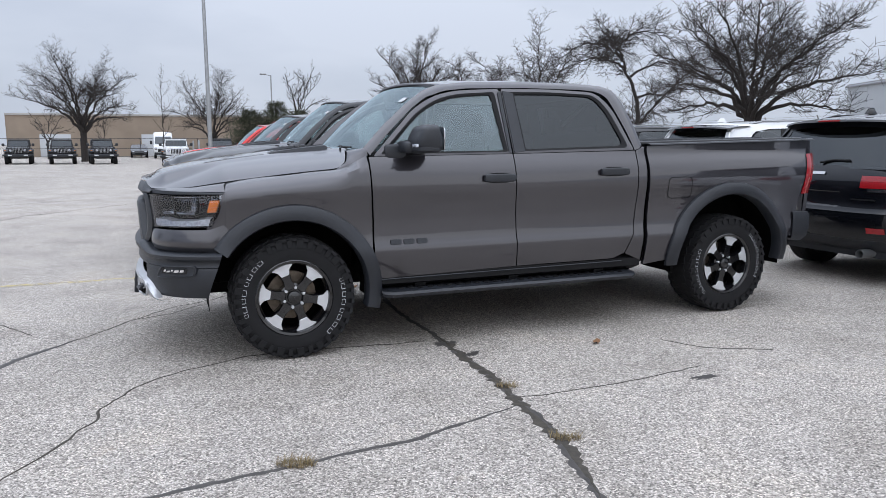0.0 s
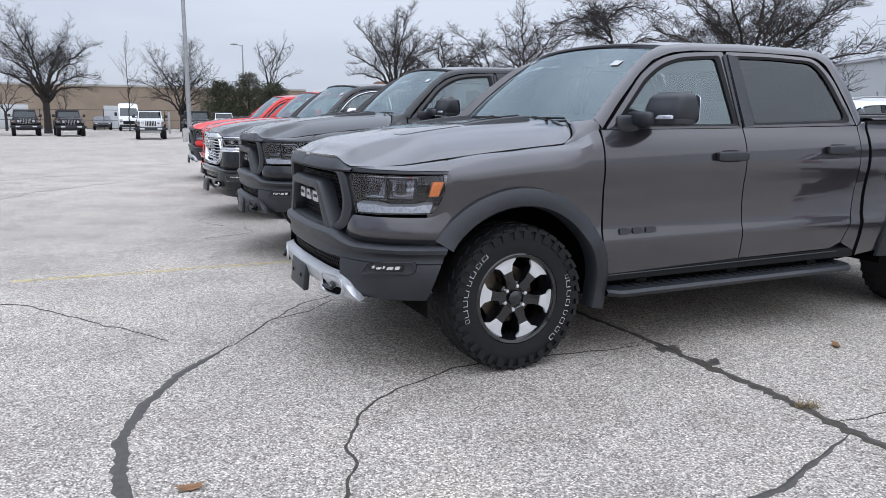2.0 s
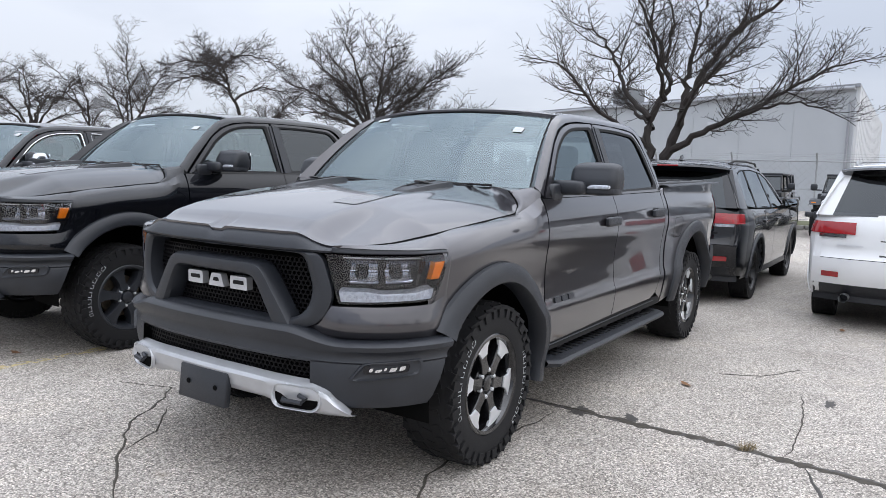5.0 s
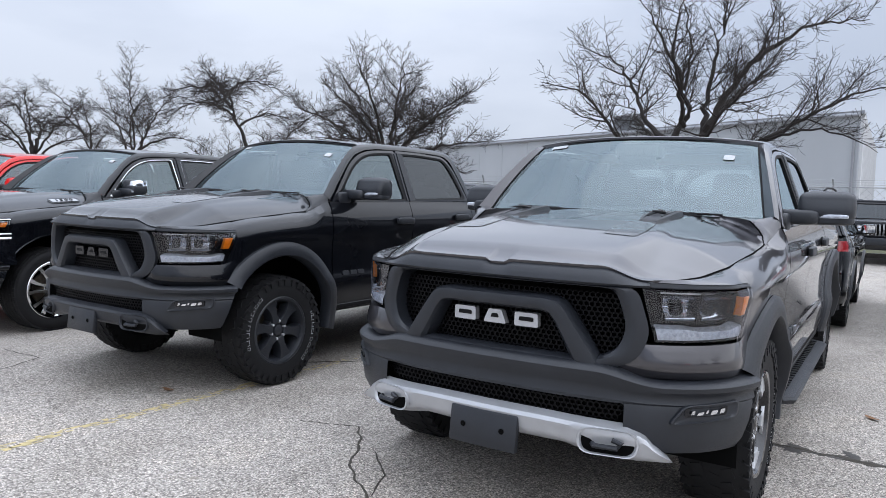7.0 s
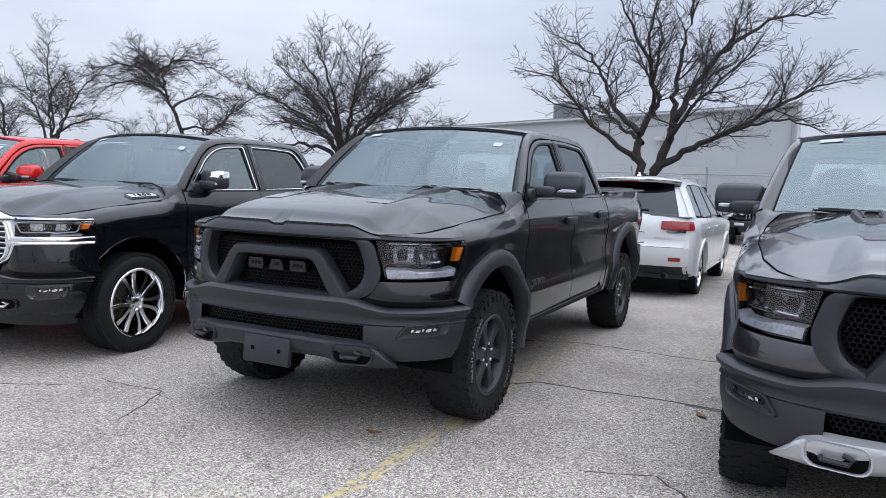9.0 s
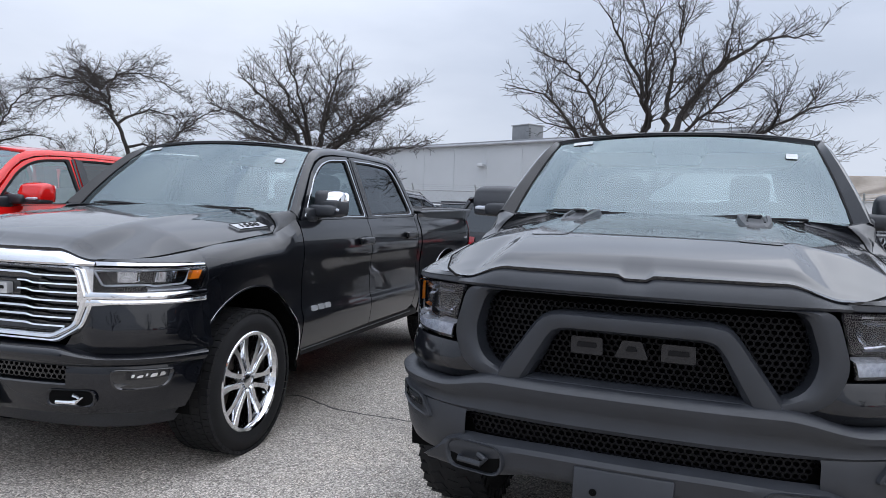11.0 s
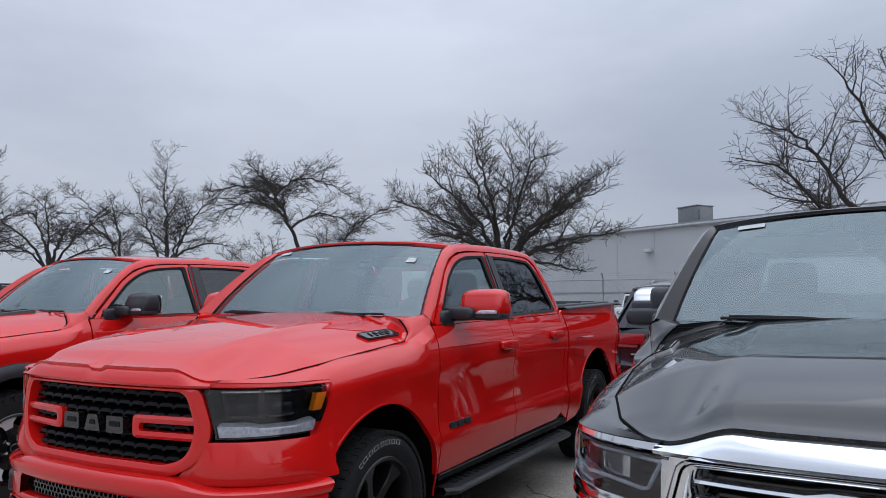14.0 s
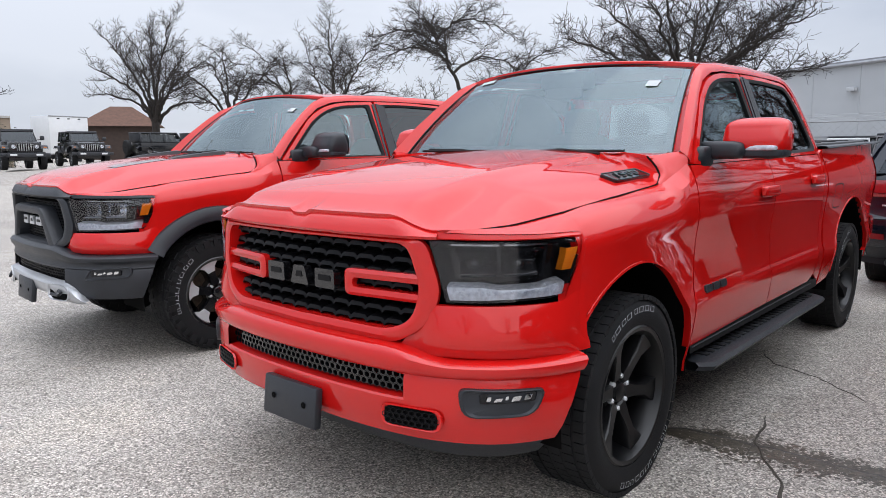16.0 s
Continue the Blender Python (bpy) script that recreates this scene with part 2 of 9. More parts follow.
def plate(loop, place, depth):
    """A solid plate: a loop filled at place and carried back by depth."""
    n = len(loop)
    a = [Vector(place(p)) for p in loop]
    verts = a + [v + Vector(depth) for v in a]
    faces = [tuple(range(n))] + [((i + 1) % n, i, n + i, n + (i + 1) % n) for i in range(n)] + [tuple(range(2 * n - 1, n - 1, -1))]
    return verts, faces


def ladder(a, b, n):
    """A sheet between two 3D lines."""
    return sheet([resample(a, n), resample(b, n)])


def lathe(profile, n, axis="y", closed=False):
    """Turn a profile of (along, radius) round an axis."""
    verts, faces, m = [], [], len(profile)
    for i in range(n):
        a = 2 * math.pi * i / n
        c, s = math.cos(a), math.sin(a)
        for y, r in profile:
            verts.append(Vector((r * c, y, r * s)) if axis == "y" else Vector((r * c, r * s, y)))
    for i in range(n):
        k = (i + 1) % n
        for j in range(m if closed else m - 1):
            j2 = (j + 1) % m
            faces.append((i * m + j, i * m + j2, k * m + j2, k * m + j))
    return verts, faces


def joined(*pieces):
    verts, faces = [], []
    for v, f in pieces:
        k = len(verts)
        verts += list(v)
        faces += [tuple(i + k for i in q) for q in f]
    return verts, faces


def moved(piece, m):
    return [m @ Vector(v) for v in piece[0]], piece[1]


def block(size, at=(0, 0, 0), bevel=0.0, m=None, taper=(1, 1)):
    """A box, its edges cut by bevel; taper: the top's share of the bottom."""
    bm = bmesh.new()
    bmesh.ops.create_cube(bm, size=1)
    for v in bm.verts:
        k = taper if v.co.z > 0 else (1, 1)
        v.co = Vector((v.co.x * size[0] * k[0], v.co.y * size[1] * k[1], v.co.z * size[2]))
    if bevel:
        bmesh.ops.bevel(bm, geom=list(bm.edges), offset=bevel, segments=2, profile=0.5, affect="EDGES")
    bm.verts.index_update()
    mm = Matrix.Translation(at) @ (m or Matrix())
    verts = [mm @ v.co for v in bm.verts]
    faces = [tuple(v.index for v in f.verts) for f in bm.faces]
    bm.free()
    return verts, faces


def tube(points, radius, n=8, caps=True):
    """A round bar along a 3D line; radius: one or one a point."""
    pts = [Vector(p) for p in points]
    verts, faces = [], []
    up = Vector((0, 0, 1))
    for i, p in enumerate(pts):
        d = (pts[min(i + 1, len(pts) - 1)] - pts[max(i - 1, 0)]).normalized()
        s = d.cross(up)
        s = s.normalized() if s.length > 1e-3 else Vector((1, 0, 0))
        u = s.cross(d)
        r = radius[i] if isinstance(radius, (list, tuple)) else radius
        verts += [p + (s * math.cos(2 * math.pi * k / n) + u * math.sin(2 * math.pi * k / n)) * r for k in range(n)]
    for i in range(len(pts) - 1):
        for k in range(n):
            a, b = i * n + k, i * n + (k + 1) % n
            faces.append((a, b, b + n, a + n))
    if caps:
        faces.append(tuple(range(n - 1, -1, -1)))
        faces.append(tuple(range((len(pts) - 1) * n, len(pts) * n)))
    return verts, faces


def lettering(name, text, size, mat, parent, m, depth=0.004, label=""):
    """Raised figures in the built-in font, each turned into a mesh of its own."""
    for k, figure in enumerate(text):
        cu = bpy.data.curves.new(name, "FONT")
        cu.body, cu.size, cu.extrude, cu.align_x, cu.align_y = figure, size, depth, "CENTER", "CENTER"
        tmp = bpy.data.objects.new(name, cu)
        scene.collection.objects.link(tmp)
        me = bpy.data.meshes.new_from_object(tmp.evaluated_get(bpy.context.evaluated_depsgraph_get()))
        bpy.data.objects.remove(tmp)
        bm = bmesh.new()
        bm.from_mesh(me)
        bmesh.ops.remove_doubles(bm, verts=bm.verts, dist=0.00005)
        bm.to_mesh(me)
        bm.free()
        me.name = name
        me.materials.clear()
        me.materials.append(mat)
        ob = new(name, me)
        ob.parent = parent
        ob.matrix_basis = m @ Matrix.Translation(((k - 0.5 * (len(text) - 1)) * size * 0.60, 0, 0))

# ---------------------------------------------------------------- ground
U, V = Vector((0.930, 0.3665, 0)), Vector((-0.3665, 0.930, 0))   # along the parked trucks, and across them


def uv(u, v, z=0.0):
    return U * u + V * v + Vector((0, 0, z))


def asphalt_material():
    m = bpy.data.materials.new("weathered asphalt with pale aggregate")
    m.use_nodes = True
    n, l = m.node_tree.nodes, m.node_tree.links
    p = n["Principled BSDF"]
    tc = n.new("ShaderNodeTexCoord")

    def tex(kind, scale, detail=4.0, rough=0.6):
        t = n.new(kind)
        t.inputs["Scale"].default_value = scale
        if kind == "ShaderNodeTexNoise":
            t.inputs["Detail"].default_value, t.inputs["Roughness"].default_value = detail, rough
        l.new(tc.outputs["Object"], t.inputs["Vector"])
        return t

    def ramp(src, stops):
        r = n.new("ShaderNodeValToRGB")
        while len(r.color_ramp.elements) < len(stops):
            r.color_ramp.elements.new(0.5)
        for e, (pos, col) in zip(r.color_ramp.elements, stops):
            e.position, e.color = pos, (*col, 1)
        l.new(src, r.inputs["Fac"])
        return r

    def mix(kind, fac, a, b):
        x = n.new("ShaderNodeMix")
        x.data_type, x.blend_type = "RGBA", kind
        x.inputs["Factor"].default_value = fac if isinstance(fac, float) else 1.0
        if not isinstance(fac, float):
            l.new(fac, x.inputs["Factor"])
        l.new(a, x.inputs["A"])
        l.new(b, x.inputs["B"])
        return x.outputs["Result"]
    stones = tex("ShaderNodeTexVoronoi", 125.0)
    tone = n.new("ShaderNodeSeparateColor")
    l.new(stones.outputs["Color"], tone.inputs["Color"])
    c = ramp(tone.outputs["Red"], ((0.0, (0.130, 0.117, 0.107)), (0.35, (0.345, 0.320, 0.293)), (0.65, (0.457, 0.424, 0.388)), (1.0, (0.76, 0.712, 0.662)))).outputs["Color"]
    gap = ramp(stones.outputs["Distance"], ((0.40, (1, 1, 1)), (0.75, (0.55, 0.54, 0.53)))).outputs["Color"]
    c = mix("MULTIPLY", 0.8, c, gap)
    fine = ramp(tex("ShaderNodeTexNoise", 52.0, 5.0, 0.75).outputs["Fac"], ((0.3, (0.60, 0.60, 0.60)), (0.7, (1.38, 1.37, 1.35)))).outputs["Color"]
    c = mix("MULTIPLY", 0.85, c, fine)
    patch = ramp(tex("ShaderNodeTexNoise", 1.1, 6.0, 0.62).outputs["Fac"], ((0.34, (0.80, 0.79, 0.77)), (0.52, (1.0, 1.0, 1.0)), (0.70, (1.14, 1.12, 1.08)))).outputs["Color"]
    c = mix("MULTIPLY", 0.9, c, patch)
    wide = ramp(tex("ShaderNodeTexNoise", 0.16, 4.0).outputs["Fac"], ((0.36, (0.90, 0.89, 0.88)), (0.64, (1.10, 1.09, 1.07)))).outputs["Color"]
    c = mix("MULTIPLY", 1.0, c, wide)
    rust = ramp(tex("ShaderNodeTexNoise", 2.7, 5.0, 0.7).outputs["Fac"], ((0.62, (0, 0, 0)), (0.78, (1, 1, 1))))
    tint = n.new("ShaderNodeRGB")
    tint.outputs[0].default_value = (0.40, 0.31, 0.22, 1)
    dim = n.new("ShaderNodeMath"); dim.operation = "MULTIPLY"; dim.inputs[1].default_value = 0.35
    l.new(rust.outputs["Color"], dim.inputs[0])
    c = mix("MIX", dim.outputs[0], c, tint.outputs[0])
    l.new(c, p.inputs["Base Color"])
    p.inputs["Roughness"].default_value = 0.82
    b = n.new("ShaderNodeBump")
    b.inputs["Strength"].default_value, b.inputs["Distance"].default_value = 0.55, 0.004
    b.invert = True
    l.new(stones.outputs["Distance"], b.inputs["Height"])
    l.new(b.outputs["Normal"], p.inputs["Normal"])
    return m


ASPHALT = asphalt_material()
TAR = material("crack sealing tar", (0.052, 0.047, 0.043), 0.62, 0, 0, 0.35, 25.0, 0.6, 120.0)
OLD_CRACK = material("dirt-filled crack", (0.050, 0.043, 0.034), 0.9, 0, 0, 0.4, 30.0, 0.5, 150.0)
YELLOW = material("worn yellow road paint", (0.50, 0.41, 0.21), 0.8, 0, 0, 0.3, 20.0, 0.4, 120.0)
STAIN = material("damp mud stain", (0.070, 0.058, 0.043), 0.45, 0, 0, 0.35, 8.0, 0.4, 60.0, island=0.35)
DRY_GRASS = material("dry winter grass", (0.20, 0.15, 0.075), 0.9, 0, 0, 0.35, 30.0)
TURF = material("dull winter turf", (0.085, 0.090, 0.040), 0.95, 0, 0, 0.35, 4.0, 0.8, 60.0)
CONCRETE = material("concrete", (0.38, 0.37, 0.35), 0.85, 0, 0, 0.15, 5.0, 0.4, 90.0)
LEAF = material("fallen brown leaf", (0.20, 0.10, 0.045), 0.75, 0, 0, 0.3, 40.0)



def grade(x, y):
    """The car park's gentle rise towards the hut."""
    f = 1.0
    for a in ((y - 27) / 22, (x + 14.5) / 6, (11 - x) / 6, (150 - y) / 40):
        a = min(1, max(0, a))
        f *= a * a * (3 - 2 * a)
    return 0.68 * f


_xs = [-1500, -400, -120, -60] + [-40 + 2.0 * i for i in range(31)] + [40, 80, 200, 500, 1500]
_ys = [-1500, -400, -100, -30, 0] + [20 + 2.5 * i for i in range(57)] + [200, 500, 1500]
ground = mesh_part("ground", *sheet([[(x, y, grade(x, y)) for x in _xs] for y in _ys]), ASPHALT)
tagged(ground, "weathered pale grey asphalt car park with cracks", "ground", "", "structure")



def crack(points, width, mat, wiggle=0.035, seed=1, taper=True, fray=0.35):
    """A cracked or tar-sealed line in the asphalt, 3 mm proud, with a wandering course and a ragged edge."""
    rng = random.Random(seed)
    total = sum((Vector(b) - Vector(a)).length for a, b in zip(points, points[1:]))
    n = max(8, int(total / 0.035))
    line = resample([(x, y, 0) for x, y in points], n)
    verts, faces = [], []
    for i, p in enumerate(line):
        d = (line[min(i + 1, n)] - line[max(i - 1, 0)]).normalized()
        s = Vector((-d.y, d.x, 0))
        wob = wiggle * (noise.noise(Vector((i * 0.035 * 2.2, seed * 7.3, 0))) + 0.5 * noise.noise(Vector((i * 0.035 * 9, seed * 3.1, 5))))
        w = width * (0.75 + 0.5 * abs(noise.noise(Vector((i * 0.035 * 3, seed * 1.7, 9)))))
        if taper:
            w *= min(1, 0.15 + 6 * i / n, 0.15 + 6 * (n - i) / n)
        c = p + s * wob
        z = 0.003 + 0.0006 * (seed % 4)
        verts += [c - s * w * (0.5 + fray * rng.uniform(-0.5, 0.5)) + Vector((0, 0, 0.0004)), c + Vector((0, 0, z)), c + s * w * (0.5 + fray * rng.uniform(-0.5, 0.5)) + Vector((0, 0, 0.0004))]
    for i in range(n):
        a = 3 * i
        faces += [(a, a + 1, a + 4, a + 3), (a + 1, a + 2, a + 5, a + 4)]
    ob = mesh_part("asphalt_crack", verts, faces, mat, smooth=False)
    tagged(ob, "black tar-sealed crack line in the asphalt" if mat == TAR else "thin dirt-filled crack in the asphalt", "crack", "cracks in the asphalt", "structure")
    return ob


crack([(-0.75, 7.2), (-0.41, 6.0), (-0.10, 5.26), (0.33, 4.15), (0.54, 3.41), (0.64, 2.7), (0.72, 1.6)], 0.046, TAR, 0.02, 1, False, 0.6)
crack([(-0.06, 5.2), (0.30, 4.20), (0.57, 3.3), (0.63, 2.7)], 0.075, OLD_CRACK, 0.025, 11, True, 0.6)
crack([(0.40, 3.73), (-0.12, 3.31), (-0.58, 3.06), (-0.97, 2.85), (-1.6, 2.5), (-2.2, 1.9)], 0.036, TAR, 0.02, 2)
crack([(-2.45, 2.4), (-2.53, 3.04), (-2.72, 3.43), (-2.86, 3.80), (-2.89, 4.19), (-2.85, 4.61), (-2.70, 5.10)], 0.070, TAR, 0.015, 3)
crack([(-2.70, 5.08), (-2.58, 5.62), (-2.38, 6.12), (-2.14, 6.5), (-2.06, 6.65), (-2.31, 6.95)], 0.016, OLD_CRACK, 0.05, 4)
crack([(-1.9, 2.6), (-1.81, 3.54), (-1.86, 3.70), (-1.83, 4.06), (-1.64, 4.38), (-1.32, 4.66), (-0.89, 4.84), (-0.14, 5.02)], 0.017, OLD_CRACK, 0.035, 5)
crack([(0.42, 3.86), (1.0, 4.09), (1.67, 4.44)], 0.010, OLD_CRACK, 0.03, 6)
crack([(1.6, 5.05), (1.85, 4.85), (2.3, 4.8)], 0.009, OLD_CRACK, 0.03, 7)
crack([(-2.16, 6.25), (-2.30, 5.9), (-2.51, 5.7)], 0.013, OLD_CRACK, 0.03, 8)
crack([(-2.5, 11.9), (-2.23, 11.65), (-2.25, 11.17), (-2.08, 10.66), (-1.2, 9.6)], 0.026, TAR, 0.02, 9)
crack([(-1.8, 8.5), (-1.15, 8.2), (-0.94, 7.74), (-0.60, 6.9)], 0.030, OLD_CRACK, 0.03, 10)
crack([(-0.2, 9.4), (0.33, 8.83), (0.53, 8.12), (0.9, 7.2)], 0.020, OLD_CRACK, 0.03, 12)
crack([(-3.7, 14.5), (-3.42, 14.36), (-3.29, 14.12), (-3.18, 13.89), (-2.9, 13.3)], 0.034, TAR, 0.04, 13)
crack([(-1.9, 15.2), (-2.09, 14.93), (-2.07, 14.61), (-2.25, 14.2)], 0.012, OLD_CRACK, 0.05, 14)
crack([(-3.80, 13.45), (-3.52, 13.75), (-3.29, 14.08), (-2.9, 14.3)], 0.016, OLD_CRACK, 0.05, 15)
crack([(2.2, 13.4), (2.0, 12.6), (3.2, 11.4), (4.6, 10.2)], 0.040, TAR, 0.05, 16)
crack([(3.6, 14.6), (5.5, 12.0), (8.0, 9.5)], 0.035, TAR, 0.08, 17)
crack([(-11.5, 15.4), (-10.41, 16.66), (-9.9, 17.8), (-9.0, 18.6)], 0.05, TAR, 0.05, 18)
crack([(-9.5, 21.5), (-7.8, 23.5)], 0.09, TAR, 0.05, 19)
crack([(-20, 30), (-14, 33), (-9, 33.5), (-4, 36)], 0.10, TAR, 0.3, 20)
crack([(-26, 38), (-18, 40), (-10, 39), (0, 42)], 0.12, TAR, 0.3, 21)
crack([(-9, 9), (-8.2, 11.5), (-8.4, 14.2), (-7.6, 17)], 0.02, OLD_CRACK, 0.12, 22)
crack([(-3.1, 5.2), (-4.4, 6.1), (-6.0, 6.4)], 0.012, OLD_CRACK, 0.06, 23)
crack([(-3.9, 9.1), (-3.5, 9.6), (-3.7, 10.2)], 0.012, OLD_CRACK, 0.06, 24)
crack([(-4.0, 10.1), (-4.4, 10.6), (-4.3, 11.0)], 0.012, OLD_CRACK, 0.06, 25)


def ragged_patch(name, cx, cy, rx, ry, mat, label, category, seed, z=0.0025, turn=0.0):
    verts, n = [Vector((cx, cy, z))], 40
    for i in range(n):
        a = 2 * math.pi * i / n
        k = 1 + 0.55 * noise.noise(Vector((math.cos(a) * 2.2, math.sin(a) * 2.2, seed))) + 0.3 * noise.noise(Vector((math.cos(a) * 6, math.sin(a) * 6, seed + 4)))
        x, y = rx * k * math.cos(a), ry * k * math.sin(a)
        verts.append(Vector((cx + x * math.cos(turn) - y * math.sin(turn), cy + x * math.sin(turn) + y * math.cos(turn), z * 0.5)))
    ob = mesh_part(name, verts, [(0, i + 1, (i + 1) % n + 1) for i in range(n)], mat, smooth=False)
    return tagged(ob, label, category, "", "structure")


# damp mud washed along the crack beside the red truck, thinning out between the grains
rng = random.Random(77)
verts, faces = [], []
spine = curve_through([0.0, 0.3, 0.7, 1.0], [0.020, 0.085, 0.060, 0.030])
for i in range(2600):
    k = rng.random()
    c = Vector((-3.52, 14.40, 0)).lerp(Vector((-2.95, 13.42, 0)), k) + Vector((0.865, 0.502, 0)) * (rng.gauss(-0.02, 1.0) * spine(k)) + Vector((-0.502, 0.865, 0)) * rng.gauss(0, 0.02)
    r, a0, n0 = rng.uniform(0.005, 0.013), rng.uniform(0, 6.28), len(verts)
    verts += [c + Vector((r * rng.uniform(0.6, 1.3) * math.cos(a0 + 1.257 * j), r * rng.uniform(0.6, 1.3) * math.sin(a0 + 1.257 * j), 0.0016 + 0.0000002 * i)) for j in range(5)]
    faces.append(tuple(range(n0, n0 + 5)))
tagged(mesh_part("mud_stain", verts, faces, STAIN, smooth=False), "damp brown mud stain along a crack", "stain", "", "structure")
ragged_patch("tar_blot", 1.62, 4.22, 0.10, 0.030, TAR, "small black tar blot on the asphalt", "stain", 1.3, 0.003, 0.4)
ragged_patch("tar_blot", 0.02, 4.98, 0.085, 0.05, TAR, "small black tar blot on the asphalt", "stain", 5.1, 0.0035, 0.4)
ragged_patch("tar_blot", 0.20, 4.72, 0.07, 0.035, TAR, "small black tar blot on the asphalt", "stain", 8.1, 0.0035, 0.9)

# bay lines between the trucks, much worn
LINE_DIR, LINE_SIDE = Vector((0.935, 0.354, 0)), Vector((-0.354, 0.935, 0))
for start, length, keep, fade in ((Vector((-4.95, 6.91, 0.0018)), 5.8, 0.56, 0.07),):
    rng = random.Random(40)
    verts, faces = [], []
    u = 0.0
    while u < length:
        du = rng.uniform(0.015, 0.06)
        for s in range(7):
            if rng.random() < keep - fade * max(0, u - 0.7) - 0.25 * (s in (0, 6)):
                a, b = -0.056 + 0.016 * s, -0.040 + 0.016 * s
                i = len(verts)
                verts += [start + LINE_DIR * (u + e + rng.uniform(-0.01, 0.01)) + LINE_SIDE * w for e, w in ((0, a), (du, a), (du, b), (0, b))]
                faces.append((i, i + 1, i + 2, i + 3))
        u += du
    tagged(mesh_part("bay_line", verts, faces, YELLOW, smooth=False), "worn yellow parking bay line", "road marking", "", "structure")


def tuft(x, y, r, n, seed):
    rng = random.Random(seed)
    verts, faces = [], []
    for i in range(n):
        a, d = rng.uniform(0, 6.28), r * math.sqrt(rng.random())
        b, h = rng.uniform(0, 6.28), rng.uniform(0.015, 0.05)
        p = Vector((x + d * math.cos(a), y + d * math.sin(a) * 0.5, 0))
        t = p + Vector((math.cos(b) * 0.03, math.sin(b) * 0.03, h))
        s = Vector((-math.sin(b), math.cos(b), 0)) * 0.0018
        k = len(verts)
        verts += [p - s, p + s, t]
        faces.append((k, k + 1, k + 2))
    tagged(mesh_part("grass_tuft", verts, faces, DRY_GRASS, smooth=False), "dry brown grass tuft growing from a crack", "grass", "", "stuff")


tuft(-0.66, 3.02, 0.09, 260, 1)
tuft(0.60, 3.30, 0.08, 160, 2)
tuft(0.38, 4.05, 0.07, 120, 3)
for i, (x, y, a) in enumerate(((-2.43, 3.36, 0.3), (1.11, 4.99, 1.2), (-2.83, 8.05, 2.0), (4.2, 5.4, 0.5), (-0.9, 7.0, 1.0))):
    rng = random.Random(70 + i)
    pts = [Vector((0.055 * math.cos(t) * (1 + 0.25 * math.sin(5 * t)), 0.024 * math.sin(t), 0.006 + 0.010 * abs(math.cos(t)) ** 2 + 0.004 * rng.random())) for t in np.linspace(0, 2 * math.pi, 16, endpoint=False)]
    v = [Vector((0, 0, 0.003))] + pts
    f = [(0, k + 1, (k + 1) % 16 + 1) for k in range(16)]
    lf = mesh_part("fallen_leaf", v, f, LEAF)
    lf.matrix_basis = pose(x, y, 0.001, 0, 0, math.degrees(a))
    tagged(lf, "curled dry brown leaf lying on the asphalt", "leaf", "fallen leaves")

# ---------------------------------------------------------------- verge, fence, buildings
verge = [[uv(24.0, v, 0.0) + Vector((0, 0, z)) if k == 0 else uv(24.0 + k, v, z) for v in np.linspace(12.5, 75, 26)] for k, z in ((0, 0.11), (0.9, 0.16), (2.6, 0.15), (3.4, 0.11), (3.42, 0.0))]
tagged(mesh_part("grass_verge", *sheet(verge), TURF), "strip of dull winter grass under the trees", "grass", "", "structure")
tagged(mesh_part("grass_verge", *sheet([[uv(24.6 + k, v, z) for v in np.linspace(-6, 12.2, 10)] for k, z in ((0, 0.10), (1.2, 0.15), (3.0, 0.13), (3.05, 0.0))]), TURF), "strip of dull winter grass under the trees", "grass", "", "structure")
kerb = new("kerb")
tagged(kerb, "pale concrete kerb along the grass verge", "kerb", "", "structure")
_kv, _kf = block((0.18, 1.96, 0.15), (0, 0, 0.075), 0.02)
_first = None
for i in range(40):
    m = Matrix.Translation(uv(23.9, -5 + 2.0 * i)) @ Matrix.Rotation(radians(21.5), 4, "Z")
    if _first is None:
        _first = mesh_part("kerb_stone", _kv, _kf, CONCRETE, kerb)
        _first.matrix_basis = m
    else:
        again(_first, kerb, m)

WALL_GREY = material("painted grey metal cladding", (0.40, 0.42, 0.44), 0.55, 0, 0, 0.04, 0.4)
WALL_PALE = material("pale metal cladding", (0.55, 0.56, 0.57), 0.55, 0, 0, 0.04, 0.4)
TRIM_GREY = material("grey flashing", (0.30, 0.31, 0.33), 0.4, 0.5, 0, 0.08, 2.0)
TAN_BRICK = material("tan masonry", (0.27, 0.215, 0.165), 0.9, 0, 0, 0.10, 0.6, 0.3, 8.0)
TAN_ROOF = material("tan ribbed roof", (0.33, 0.29, 0.25), 0.6, 0.2, 0, 0.08, 2.0)
BROWN_ROOF = material("brown roof tiles", (0.115, 0.060, 0.042), 0.9, 0, 0, 0.2, 3.0, 0.3, 20.0)
BROWN_WALL = material("dark brown brick", (0.050, 0.034, 0.028), 0.9, 0, 0, 0.2, 3.0, 0.3, 20.0)
STEEL = material("galvanised steel", (0.34, 0.35, 0.36), 0.45, 0.7, 0, 0.12, 6.0)
DARK_STEEL = material("dark painted steel", (0.025, 0.025, 0.027), 0.5, 0.3, 0, 0.12, 6.0)
ROOF_UNIT = material("grey air handler casing", (0.17, 0.18, 0.19), 0.5, 0.3, 0, 0.1, 3.0)


